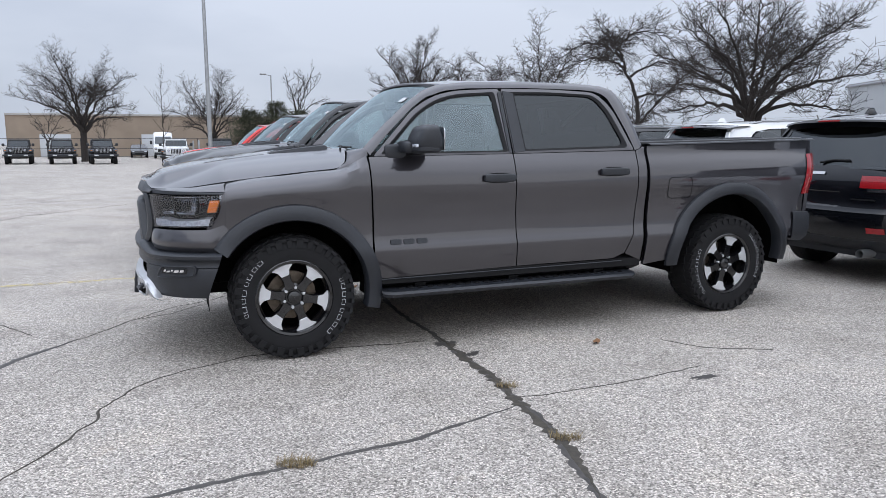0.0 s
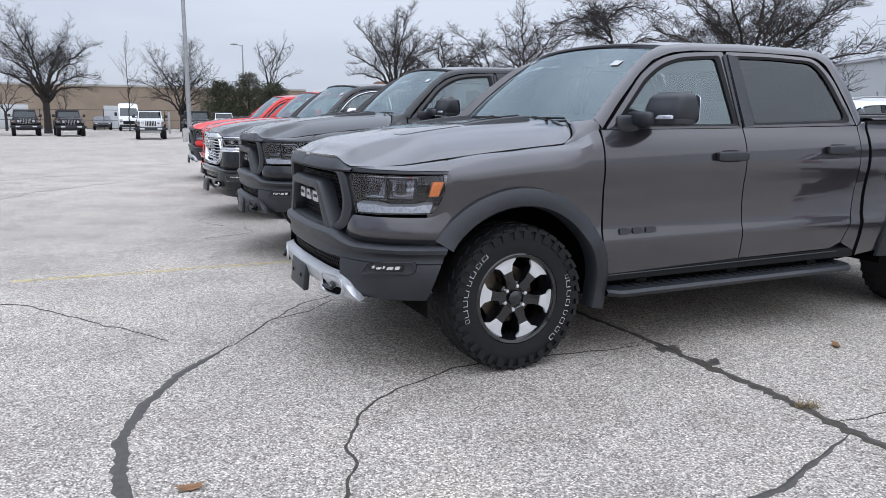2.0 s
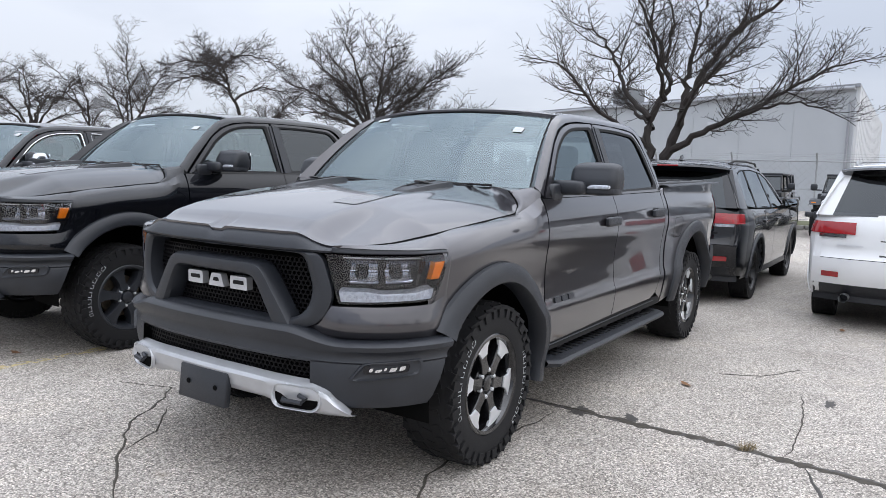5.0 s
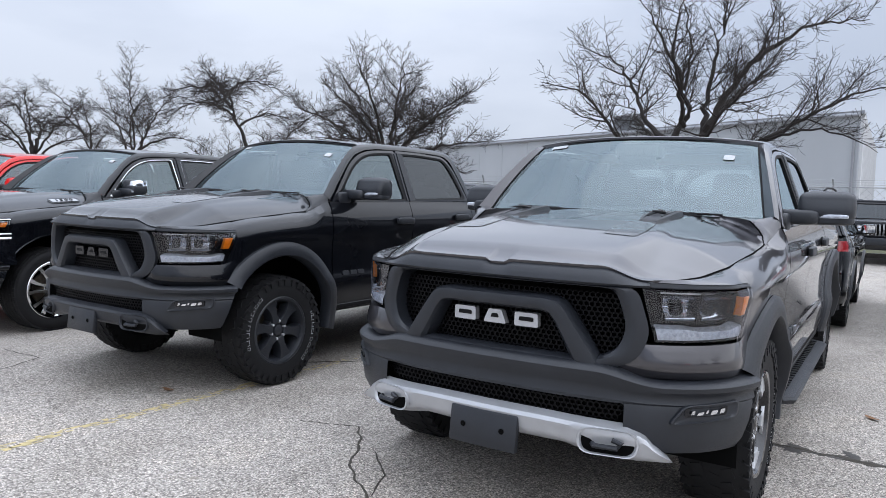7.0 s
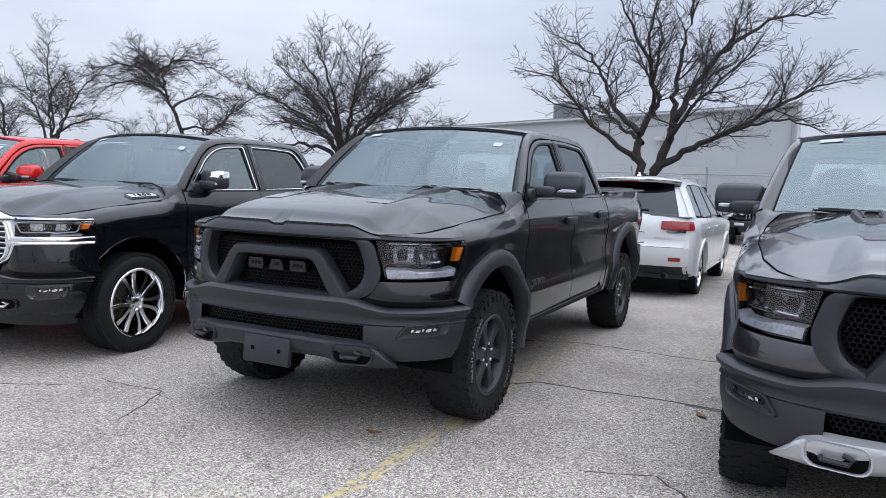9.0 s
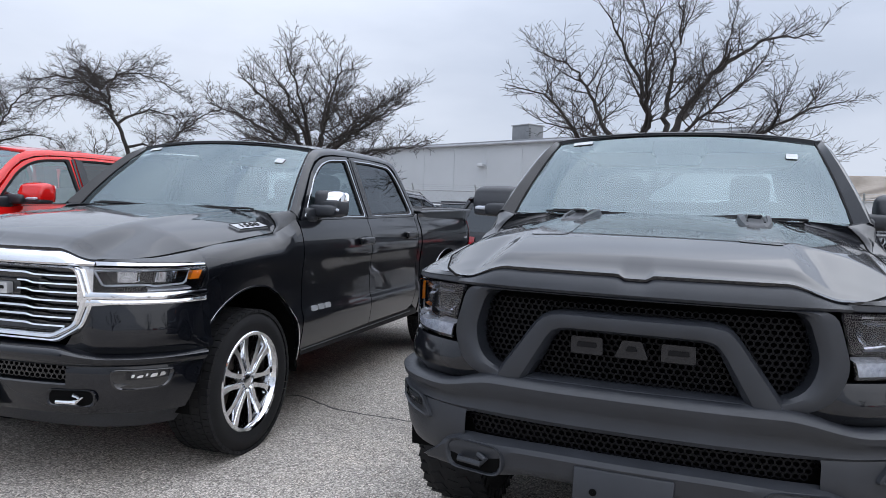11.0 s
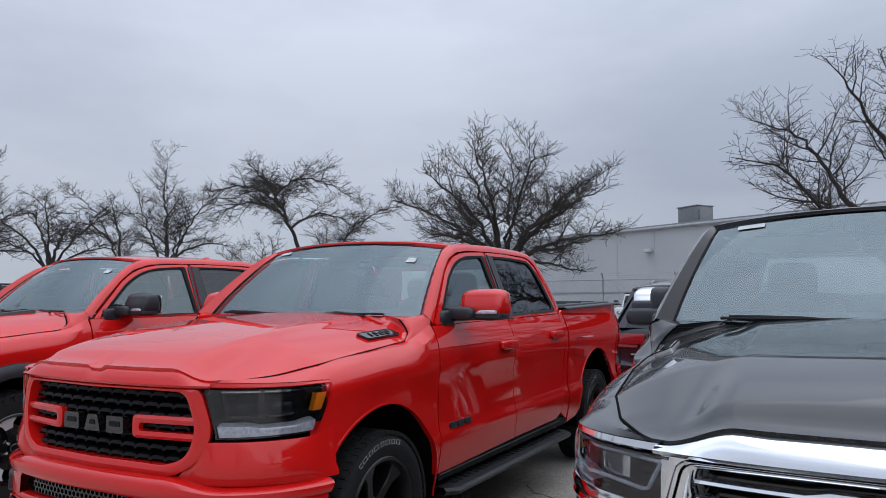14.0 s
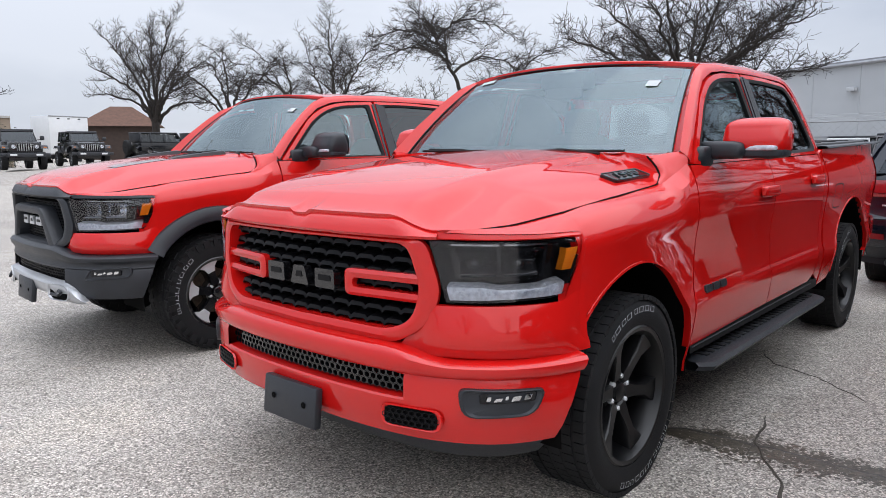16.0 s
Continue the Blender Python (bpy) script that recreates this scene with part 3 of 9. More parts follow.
def clad_wall(a, b, h, mat, parent, name="wall", rib=0.0, step=1.2, z0=0.0):
    """An upright wall between two plan points with thickness and standing seams."""
    a, b = Vector((*a, 0)), Vector((*b, 0))
    d = (b - a)
    L = d.length
    d.normalize()
    mm = Matrix.Translation((a + b) / 2 + Vector((0, 0, z0 + h / 2))) @ Matrix.Rotation(math.atan2(d.y, d.x), 4, "Z")
    pieces = [moved(block((L, 0.25, h)), mm)]
    ob = mesh_part(name, *joined(*pieces), mat, parent, smooth=False)
    if rib:
        seams = []
        k = int(L / step)
        for i in range(1, k):
            for side in (-1, 1):
                seams.append(mesh_part("seam", *moved(block((0.05, 0.03, h - 0.1), (-L / 2 + i * L / k, side * 0.135, -0.03)), mm), mat, ob, smooth=False))
    return ob


hall = new("industrial_hall")
tagged(hall, "long grey metal-clad industrial hall with flat roof", "building")
A, B, C, D = (37.1, 21.2), (39.2, 70.0), (62.0, 31.0), (64.0, 75.0)
clad_wall(A, B, 6.83, WALL_GREY, hall, "wall", 1, 3.4)
clad_wall(A, C, 6.83, WALL_PALE, hall, "wall", 1, 1.2)
clad_wall(C, D, 6.83, WALL_GREY, hall)
clad_wall(B, D, 6.83, WALL_GREY, hall)
mesh_part("roof", [(A[0] - 0.2, A[1] - 0.2, 6.80), (B[0] - 0.2, B[1], 6.80), (D[0], D[1], 6.83), (C[0], C[1], 6.83), (A[0] - 0.2, A[1] - 0.2, 6.98), (B[0] - 0.2, B[1], 6.98), (D[0], D[1], 7.03), (C[0], C[1], 7.03)], [(0, 1, 2, 3), (7, 6, 5, 4), (0, 4, 5, 1), (1, 5, 6, 2), (2, 6, 7, 3), (3, 7, 4, 0)], TRIM_GREY, hall, smooth=False)
mesh_part("gutter", *tube([(A[0] - 0.30, A[1], 6.75), (B[0] - 0.30, B[1], 6.75)], 0.11, 8), TRIM_GREY, hall)
mesh_part("downpipe", *tube([(A[0] - 0.22, A[1] + 0.25, 6.1), (A[0] - 0.22, A[1] + 0.25, 0.0)], 0.07, 8), TRIM_GREY, hall)
mesh_part("plinth_band", *block((0.06, 49.0, 0.10), (38.0, 45.3, 2.15), 0.0, m=Matrix.Rotation(radians(-2.32), 4, "Z")), TRIM_GREY, hall, smooth=False)
for y in (42.5, 58.0, 30.0):
    x = A[0] + (y - A[1]) * 2.0 / 49.4
    wl_ = mesh_part("wall_lamp", *block((0.35, 0.55, 0.26), (x - 0.32, y, 5.15), 0.04), PAPER, hall, "white box wall lamp")
unit = new("roof_unit")
tagged(unit, "grey ventilation unit standing on the hall roof", "roof unit")
mesh_part("casing", *block((1.6, 2.0, 1.65), (42.3, 41.5, 7.78), 0.04, m=Matrix.Rotation(radians(-12), 4, "Z")), ROOF_UNIT, unit)
mesh_part("cap", *block((1.75, 2.15, 0.08), (42.3, 41.5, 8.64), 0.02, m=Matrix.Rotation(radians(-12), 4, "Z")), TRIM_GREY, unit)
for k in range(6):
    mesh_part("louvre", *block((0.04, 1.7, 0.05), (41.50, 41.33, 7.60 + 0.14 * k), 0.01, m=Matrix.Rotation(radians(-12), 4, "Z")), DARK_STEEL, unit)

shed = new("ribbed_roof_building")
tagged(shed, "low tan building with ribbed sloping metal roof", "building")
S0, S1 = Vector((66, 26, 0)), Vector((84, -12, 0))
clad_wall((66, 26), (84, -12), 4.0, WALL_PALE, shed, "wall", 1, 2.0)
sd = (S1 - S0).normalized()
sn = Vector((-sd.y, sd.x, 0))
sn = sn if sn.x > 0 else -sn
mesh_part("roof", [S0 - sn * 0.4 + Vector((0, 0, 3.9)), S1 - sn * 0.4 + Vector((0, 0, 3.9)), S1 + sn * 9 + Vector((0, 0, 6.6)), S0 + sn * 9 + Vector((0, 0, 6.6)), S0 - sn * 0.4 + Vector((0, 0, 3.75)), S1 - sn * 0.4 + Vector((0, 0, 3.75)), S1 + sn * 9, S0 + sn * 9], [(0, 1, 2, 3), (0, 4, 5, 1), (1, 5, 6, 2), (0, 3, 7, 4)], TAN_ROOF, shed, smooth=False)
for i in range(1, 22):
    z = 3.9 + 2.7 * i / 22
    a, b = S0 + sn * (9.4 * i / 22 - 0.4) + Vector((0, 0, z + 0.03)), S1 + sn * (9.4 * i / 22 - 0.4) + Vector((0, 0, z + 0.03))
    mesh_part("roof_rib", *tube([a, b], 0.06, 4), TAN_ROOF, shed, smooth=False)

# chain-link fence with wires in front of the hall
fence = new("wire_fence")
tagged(fence, "tall galvanised wire fence with posts and rails", "fence")
fence_line = [(29.5, v) for v in np.arange(0.0, 52.0, 3.2)]
_p = None
for u, v in fence_line:
    m = Matrix.Translation(uv(u, v))
    if _p is None:
        _p = mesh_part("post", *tube([(0, 0, 0), (0, 0, 2.5), (-0.1, 0, 2.75)], 0.035, 6), STEEL, fence)
        _p.matrix_basis = m
    else:
        again(_p, fence, m)
for z, r in ((2.42, 0.022), (0.10, 0.010), (1.3, 0.008)):
    mesh_part("rail", *tube([uv(29.5, 0, z), uv(29.5, 51.2, z)], r, 5), STEEL, fence)
for k in range(3):
    mesh_part("barbed_wire", *tube([uv(29.45 - 0.03 * k, 0, 2.52 + 0.09 * k), uv(29.45 - 0.03 * k, 51.2, 2.52 + 0.09 * k)], 0.006, 4), STEEL, fence)
_lv, _lf = [], []
for s in (1, -1):
    for i in range(170):
        v0 = 0.3 * i
        v1 = v0 + s * 2.3
        a, b = uv(29.5, min(max(v0, 0), 51.2), 0.1), uv(29.5, min(max(v1, 0), 51.2), 2.4)
        q = len(_lv)
        d = Vector((0.0, 0, 0.006))
        _lv += [a - d, a + d, b + d, b - d]
        _lf.append((q, q + 1, q + 2, q + 3))
mesh_part("wire_mesh", _lv, _lf, STEEL, fence, smooth=False)

# far side of the car park: tan warehouse, fence, brown hut, white trailers
far_hall = new("tan_warehouse")
tagged(far_hall, "long low tan masonry warehouse behind a fence", "building")
clad_wall((-49.0, 81.0), (-14.0, 93.0), 4.75, TAN_BRICK, far_hall, "wall", 1, 6.0)
clad_wall((-49.0, 81.0), (-60.0, 110.0), 4.75, TAN_BRICK, far_hall)
clad_wall((-14.0, 93.0), (-24.0, 122.0), 4.75, TAN_BRICK, far_hall)
mesh_part("coping", *moved(block((37.2, 0.5, 0.22)), Matrix.Translation((-31.5, 87.0, 4.84)) @ Matrix.Rotation(math.atan2(12, 35), 4, "Z")), CONCRETE, far_hall)
mesh_part("roof", [(-49, 81, 4.7), (-14, 93, 4.7), (-24, 122, 4.7), (-60, 110, 4.7)], [(0, 1, 2, 3)], TRIM_GREY, far_hall, smooth=False)
for k, t in enumerate((0.13, 0.42)):
    p = Vector((-49, 81, 0)).lerp(Vector((-14, 93, 0)), t)
    mesh_part("loading_door", *moved(block((3.2, 0.12, 2.6), (0, -0.17, 1.3), 0.03), Matrix.Translation(p) @ Matrix.Rotation(math.atan2(12, 35), 4, "Z")), PAPER, far_hall)
far_fence = new("wire_fence")
tagged(far_fence, "dark wire fence in front of the warehouse", "fence")
fa, fb = Vector((-47, 74, 0)), Vector((-10, 84, 0))
_p = None
for i in range(14):
    m = Matrix.Translation(fa.lerp(fb, i / 13))
    if _p is None:
        _p = mesh_part("post", *tube([(0, 0, 0), (0, 0, 2.1)], 0.04, 6), DARK_STEEL, far_fence)
        _p.matrix_basis = m
    else:
        again(_p, far_fence, m)
for z in (2.05, 1.0, 0.15):
    mesh_part("rail", *tube([fa + Vector((0, 0, z)), fb + Vector((0, 0, z))], 0.025, 5), DARK_STEEL, far_fence)

hut = new("brown_hut")
tagged(hut, "dark brown brick hut with hipped tiled roof", "building")
hm = Matrix.Translation((-4.0, 92.0, grade(-4.0, 92.0))) @ Matrix.Rotation(radians(-6), 4, "Z")
mesh_part("wall", *moved(block((6.8, 5.4, 3.3), (0, 0, 1.65)), hm), BROWN_WALL, hut, smooth=False)
rv = [hm @ Vector(p) for p in ((-4.0, -3.3, 3.25), (4.0, -3.3, 3.25), (4.0, 3.3, 3.25), (-4.0, 3.3, 3.25), (-1.0, 0, 5.3), (1.0, 0, 5.3))]
mesh_part("roof", rv, [(0, 1, 5, 4), (1, 2, 5), (2, 3, 4, 5), (3, 0, 4), (3, 2, 1, 0)], BROWN_ROOF, hut, smooth=False)
tr = new("white_trailer")
tagged(tr, "plain white box trailer parked in the distance", "trailer")
tr.matrix_basis = pose(-8.9, 76.5, 0, 0, 0, 38.5)
mesh_part("body", *block((3.4, 2.2, 2.95), (0, 0, 2.75), 0.05), WHITE_PAINT, tr)
for x in (-0.9, 0.0, 0.9):
    mesh_part("roof_vent", *block((0.22, 0.03, 0.07), (x, -1.112, 4.02), 0.008), DARK_TRIM, tr)
for z in (1.30, 4.20):
    mesh_part("body_rail", *block((3.44, 0.04, 0.08), (0, -1.11, z), 0.01), STEEL, tr)
for x in (-0.7, 0.5):
    for k in (1, -1):
        mesh_part("wheel", *moved(lathe([(-0.12, 0.001), (-0.12, 0.46), (-0.08, 0.50), (0.08, 0.50), (0.12, 0.46), (0.12, 0.001)], 20), Matrix.Translation((x, k * 0.92, 0.5))), RUBBER, tr)
mesh_part("chassis", *block((3.2, 0.9, 0.40), (0, 0, 1.12), 0.02), DARK_STEEL, tr)
mesh_part("landing_leg", *block((0.12, 0.7, 1.0), (1.45, 0, 0.5), 0.02), DARK_STEEL, tr)


def street_lamp(x, y, h, r, base, arm, label, mat=STEEL):
    lamp = new("street_lamp")
    tagged(lamp, label, "street lamp", "car park lamps")
    lamp.matrix_basis = pose(x, y, 0)
    mesh_part("pole", *tube([(0, 0, 0), (0, 0, h * 0.5), (0, 0, h)], [r, r * 0.85, r * 0.65], 12), mat, lamp)
    if base:
        mesh_part("base", *lathe([(0, 0.001), (0, 0.40), (0.72, 0.40), (0.76, 0.37), (0.76, 0.001)], 20, "z"), CONCRETE, lamp)
    for a in arm:
        c, s = math.cos(radians(a)), math.sin(radians(a))
        mesh_part("arm", *tube([(0, 0, h - 0.1), (0.5 * c, 0.5 * s, h + 0.05)], 0.035, 6), mat, lamp)
        mesh_part("lamp_head", *block((0.62, 0.34, 0.14), (0.75 * c, 0.75 * s, h + 0.05), 0.03, m=Matrix.Rotation(radians(a), 4, "Z")), mat, lamp)
    return lamp


street_lamp(-13.75, 42.5, 13.0, 0.13, True, (20, 200), "tall grey steel lamp post on a round concrete base")
street_lamp(-17.0, 72.0, 8.2, 0.09, False, (200,), "slim lamp post with one bent arm")
street_lamp(-58.0, 92.0, 9.5, 0.12, False, (180,), "distant lamp post by the warehouse", DARK_STEEL)
street_lamp(40.4, 15.5, 6.2, 0.10, False, (-10,), "dark lamp post beside the hall", DARK_STEEL)
for x, y in ((-24.5, 70.5), (-21.4, 63.0)):
    b_ = mesh_part("bollard", *lathe([(0, 0.001), (0, 0.09), (1.7, 0.09), (1.78, 0.05), (1.79, 0.001)], 12, "z"), STEEL)
    b_.matrix_basis = pose(x, y, 0)
    tagged(b_, "grey steel bollard standing in the car park", "bollard", "bollards")

# ---------------------------------------------------------------- pickup trucks
# A truck's own axes: x forward from the front axle, y to its left, z up from the ground.

belly = curve_through([0.40, 0.50, 0.62, 0.695, 0.710, 0.745, 0.78, 0.90, 1.00, 1.12, 1.20, 1.27, 1.36], [0.950, 0.976, 0.997, 1.004, 1.003, 0.992, 0.986, 0.981, 0.987, 1.002, 0.998, 0.982, 0.946])


shoulder = curve_through([-0.60, -0.44, -0.41, -0.385, -0.32, -0.18, 0.05, 0.40, 0.60, 0.95], [1.42, 1.386, 1.352, 1.312, 1.268, 1.257, 1.236, 1.190, 1.155, 1.12])


def side_y(x, z):
    y = belly(z)
    if x > 0.1:
        y -= 0.23 * ((x - 0.1) / 0.85) ** 2.2
    if x < -4.1:
        y -= 0.05 * ((-4.1 - x) / 0.6) ** 2
    if x > -0.55:
        top = shoulder(x)
        if z > top - 0.14:
            y -= 0.085 * min(1, (z - top + 0.14) / 0.14) ** 2 * min(1, max(0, (x + 0.50) / 0.30))
    return y


def cab_y(z):
    return 0.950 - 0.30 * (z - 1.34) - 0.12 * (z - 1.34) ** 2


NOSE = [Vector(p) for p in ((0.922, 0), (0.918, 0.2), (0.902, 0.4), (0.870, 0.57), (0.815, 0.71), (0.73, 0.83), (0.60, 0.92), (0.455, 0.972), (0.30, 0.997), (0.1, 1.005))]
NOSE_AT = [0.0]
for _a, _b in zip(NOSE, NOSE[1:]):
    NOSE_AT.append(NOSE_AT[-1] + (_b - _a).length)
nose_x, nose_y = curve_through(NOSE_AT, [p.x for p in NOSE]), curve_through(NOSE_AT, [p.y for p in NOSE])


def front(p, z, off=0.0):
    """A point of the truck's face: p metres from the middle round the nose, at height z, off metres out."""
    s, q = (1 if p >= 0 else -1), abs(p)
    a, b = Vector((nose_x(max(q - 0.03, 0)), nose_y(max(q - 0.03, 0)))), Vector((nose_x(q + 0.03), nose_y(q + 0.03)))
    d = (b - a).normalized()
    n = Vector((d.y, -d.x)) if q > 0.001 else Vector((1, 0))
    x, y = nose_x(q), nose_y(q)
    if q > 1.0 and z > 0.70:
        k = min(1, (q - 1.0) / 0.20) * min(1, (z - 0.70) / 0.04)
        y += (side_y(x, min(z, 1.128)) - y) * k * k * (3 - 2 * k)
    return Vector((x + n.x * off, s * (y + n.y * off), z))


hood_mid = curve_through([-0.62, -0.40, 0.0, 0.30, 0.60, 0.78, 0.88, 0.93], [1.420, 1.407, 1.376, 1.343, 1.295, 1.252, 1.216, 1.186])
hood_rim = curve_through([-0.405, -0.398, -0.385, -0.32, -0.2, 0.0, 0.4, 0.62, 0.835], [1.382, 1.345, 1.305, 1.264, 1.252, 1.233, 1.186, 1.153, 1.1335])


def brow_top(p):
    """Height of the hood's leading edge round the nose."""
    q = abs(p)
    k = min(1, max(0, (q - 0.47) / 0.18))
    notch = 0.014 * min(1, max(0, (0.060 - q) / 0.022))
    return 1.188 - 0.050 * (k * k * (3 - 2 * k)) - 0.020 * max(0, q - 0.7) - notch


def hood_rows():
    """The hood's skin: a flat raised middle with a crease on each side, flat shoulders, and edges that roll down to the fenders."""
    n, m = 60, 52
    half = coons([(0.920, 0.0), (0.916, 0.2), (0.901, 0.40), (0.868, 0.56), (0.825, 0.668)], [(-0.60, 0.0), (-0.585, 0.3), (-0.53, 0.60), (-0.405, 0.80)],
                 [(0.920, 0.0), (0.0, 0.0), (-0.60, 0.0)], [(0.825, 0.668), (0.62, 0.790), (0.40, 0.858), (0.0, 0.893), (-0.20, 0.897), (-0.32, 0.893), (-0.385, 0.872), (-0.398, 0.845), (-0.405, 0.80)], n, m)
    rows = []
    for j, row in enumerate(half):
        mid, line = hood_mid(row[0].x), []
        rim = hood_rim(row[-1].x)
        for q in row:
            back = min(1, max(0, (0.86 - q.x) / 1.0))
            turn = min(1, back * 2.2)
            k = min(1, max(0, (abs(q.y) - 0.475) / (0.17 - 0.05 * turn)))
            crease = k * k * (3 - 2 * k)
            side = max(0, (abs(q.y) - 0.40) / max(0.1, row[-1].y - 0.40))
            share = 0.80 - 0.70 * turn
            z = mid - 0.012 * min(1, abs(q.y) / 0.45) ** 2 - (mid - 0.012 - rim) * (share * crease + (1 - share) * side ** (2.0 + 0.5 * turn))
            lead = min(1, j / 4.0)
            z = z * lead + (brow_top(q.y * 1.02) + 0.004) * (1 - lead)
            line.append(Vector((q.x, q.y, z)))
        rows.append([Vector((v.x, -v.y, v.z)) for v in reversed(line[1:])] + line)
    return rows


HOOD = hood_rows()
HOOD_TREE = BVHTree.FromPolygons(*sheet(HOOD))


def hood_z(x, y):
    hit = HOOD_TREE.ray_cast(Vector((x, y, 3.0)), Vector((0, 0, -1)))[0]
    return hit.z if hit else hood_rim(x)


def rake(p):
    """Carries the upper front of the cab forward, for a steeper screen."""
    x, z = p[0], p[1]
    return (x + 0.125 * min(1, max(0, (z - 1.40) / 0.42)) * min(1, max(0, (x + 1.62) / 0.42)), z)


CAB_OUT = [rake(p) for p in ((-0.505, 1.400), (-0.70, 1.548), (-0.95, 1.715), (-1.10, 1.800), (-1.22, 1.845), (-1.4, 1.872), (-1.8, 1.886), (-2.3, 1.884), (-2.50, 1.872), (-2.60, 1.840), (-2.66, 1.76), (-2.735, 1.58), (-2.79, 1.40))]
CAB_IN = [rake(p) for p in ((-0.540, 1.350), (-0.70, 1.490), (-0.95, 1.670), (-1.10, 1.755), (-1.25, 1.805), (-1.4, 1.828), (-1.8, 1.842), (-2.3, 1.840), (-2.44, 1.828), (-2.52, 1.785), (-2.575, 1.68), (-2.655, 1.50), (-2.70, 1.375))]


def arc(cx, cz, r, a0, a1, n=16):
    return [(cx + r * math.cos(radians(a0 + (a1 - a0) * i / n)), cz + r * math.sin(radians(a0 + (a1 - a0) * i / n))) for i in range(n + 1)]


def side_panel(grid, extra=0.0):
    return [[Vector((q.x, side_y(q.x, q.y) + extra, q.y)) for q in row] for row in grid]


def bumper_end(p, z):
    """Draws the bumper's ends in, so that they follow the wheel opening."""
    q = abs(p)
    return p if q < 0.9 else math.copysign(0.9 + (q - 0.9) * (0.30 - max(0, 0.74 - z) * 0.36) / 0.335, p)


def strip_on_nose(rows, n, p0, p1, lip=None, trim=None):
    """A sheet round the nose; rows: (z, off) or functions of p that give both."""
    out = []
    for row in rows:
        line = []
        for i in range(n + 1):
            p = p0 + (p1 - p0) * i / n
            z, off = row(p) if callable(row) else row
            line.append(front(trim(p, z) if trim else p, z, off))
        out.append(line)
    return sheet(out, lip)


def honeycomb(place, inside, w, h, cell, deep=0.018):
    """Raised hexagonal webs that fill a region of the plane."""
    verts, faces = [], []
    dx, dz = cell, cell * 0.80
    for j in range(int(-h / dz) - 1, int(h / dz) + 2):
        for i in range(int(-w / dx) - 1, int(w / dx) + 2):
            cx, cz = (i + 0.5 * (j % 2)) * dx, j * dz
            if not inside(cx, cz):
                continue
            base = len(verts)
            for k in range(6):
                a = math.pi / 6 + k * math.pi / 3
                for r, o in ((0.58, 0.0), (0.44, 0.0), (0.36, -deep)):
                    verts.append(place(cx + r * cell * math.cos(a), cz + r * cell * 0.86 * math.sin(a), o))
            for k in range(6):
                a, b = base + 3 * k, base + 3 * ((k + 1) % 6)
                faces += [(a, b, b + 1, a + 1), (a + 1, b + 1, b + 2, a + 2)]
    return verts, faces


def superblock(size, at, power=4.0, n=14, m=None, squeeze=None):
    """A soft-edged block (superellipsoid)."""
    verts, faces = [], []

    def cp(v):
        return math.copysign(abs(v) ** (2 / power), v)
    for j in range(n + 1):
        f = -math.pi / 2 + math.pi * j / n
        for i in range(2 * n):
            a = math.pi * i / n
            v = Vector((size[0] / 2 * cp(math.cos(f)) * cp(math.cos(a)), size[1] / 2 * cp(math.cos(f)) * cp(math.sin(a)), size[2] / 2 * cp(math.sin(f))))
            if squeeze:
                v = squeeze(v)
            verts.append((m @ v if m else v) + Vector(at))
    for j in range(n):
        for i in range(2 * n):
            k = (i + 1) % (2 * n)
            faces.append((j * 2 * n + i, j * 2 * n + k, (j + 1) * 2 * n + k, (j + 1) * 2 * n + i))
    return verts, faces


# ---- wheels: built once a kind about the hub, outer face towards +y
TYRE_R = 0.415


def tyre_profile(r, rim, w):
    h = w / 2
    return [(-h * 0.72, rim), (-h * 0.95, rim + 0.02), (-h * 1.02, rim + 0.45 * (r - rim)), (-h * 0.98, r - 0.045), (-h * 0.86, r - 0.014), (-h * 0.6, r - 0.004), (0, r), (h * 0.6, r - 0.004), (h * 0.86, r - 0.014), (h * 0.98, r - 0.045), (h * 1.02, rim + 0.45 * (r - rim)), (h * 0.97, rim + 0.035), (h * 0.95, rim + 0.018), (h * 0.72, rim)]


def tread_blocks(r, w, knobby):
    pieces = []
    n = 34 if knobby else 60
    rows = ((-0.43, 0.20), (-0.23, 0.20), (0.0, 0.20), (0.23, 0.20), (0.43, 0.20)) if knobby else ((-0.40, 0.17), (-0.2, 0.19), (0, 0.19), (0.2, 0.19), (0.40, 0.17))
    for k, (c, b) in enumerate(rows):
        for i in range(n):
            a = 2 * math.pi * (i + 0.5 * (k % 2)) / n
            lift = -0.012 if abs(c) > 0.4 else 0.0
            pieces.append(moved(block((2 * math.pi * r / n * (0.70 if knobby else 0.90), w * b * (0.86 if knobby else 0.88), 0.020), (0, c * w, r + lift - 0.003)), Matrix.Rotation(a, 4, "Y") @ (Matrix.Translation((0, c * w, r)) @ Matrix.Rotation(radians(18 if k % 2 else -18) if knobby else 0, 4, "Z") @ Matrix.Translation((0, -c * w, -r)))))
    if knobby:
        for i in range(n):
            for s in (-1, 1):
                a = 2 * math.pi * (i + 0.5) / n
                pieces.append(moved(block((0.045 if i % 2 else 0.03, 0.022, 0.05), (0, s * w * 0.492, r - 0.042)), Matrix.Rotation(a, 4, "Y")))
    return joined(*pieces)


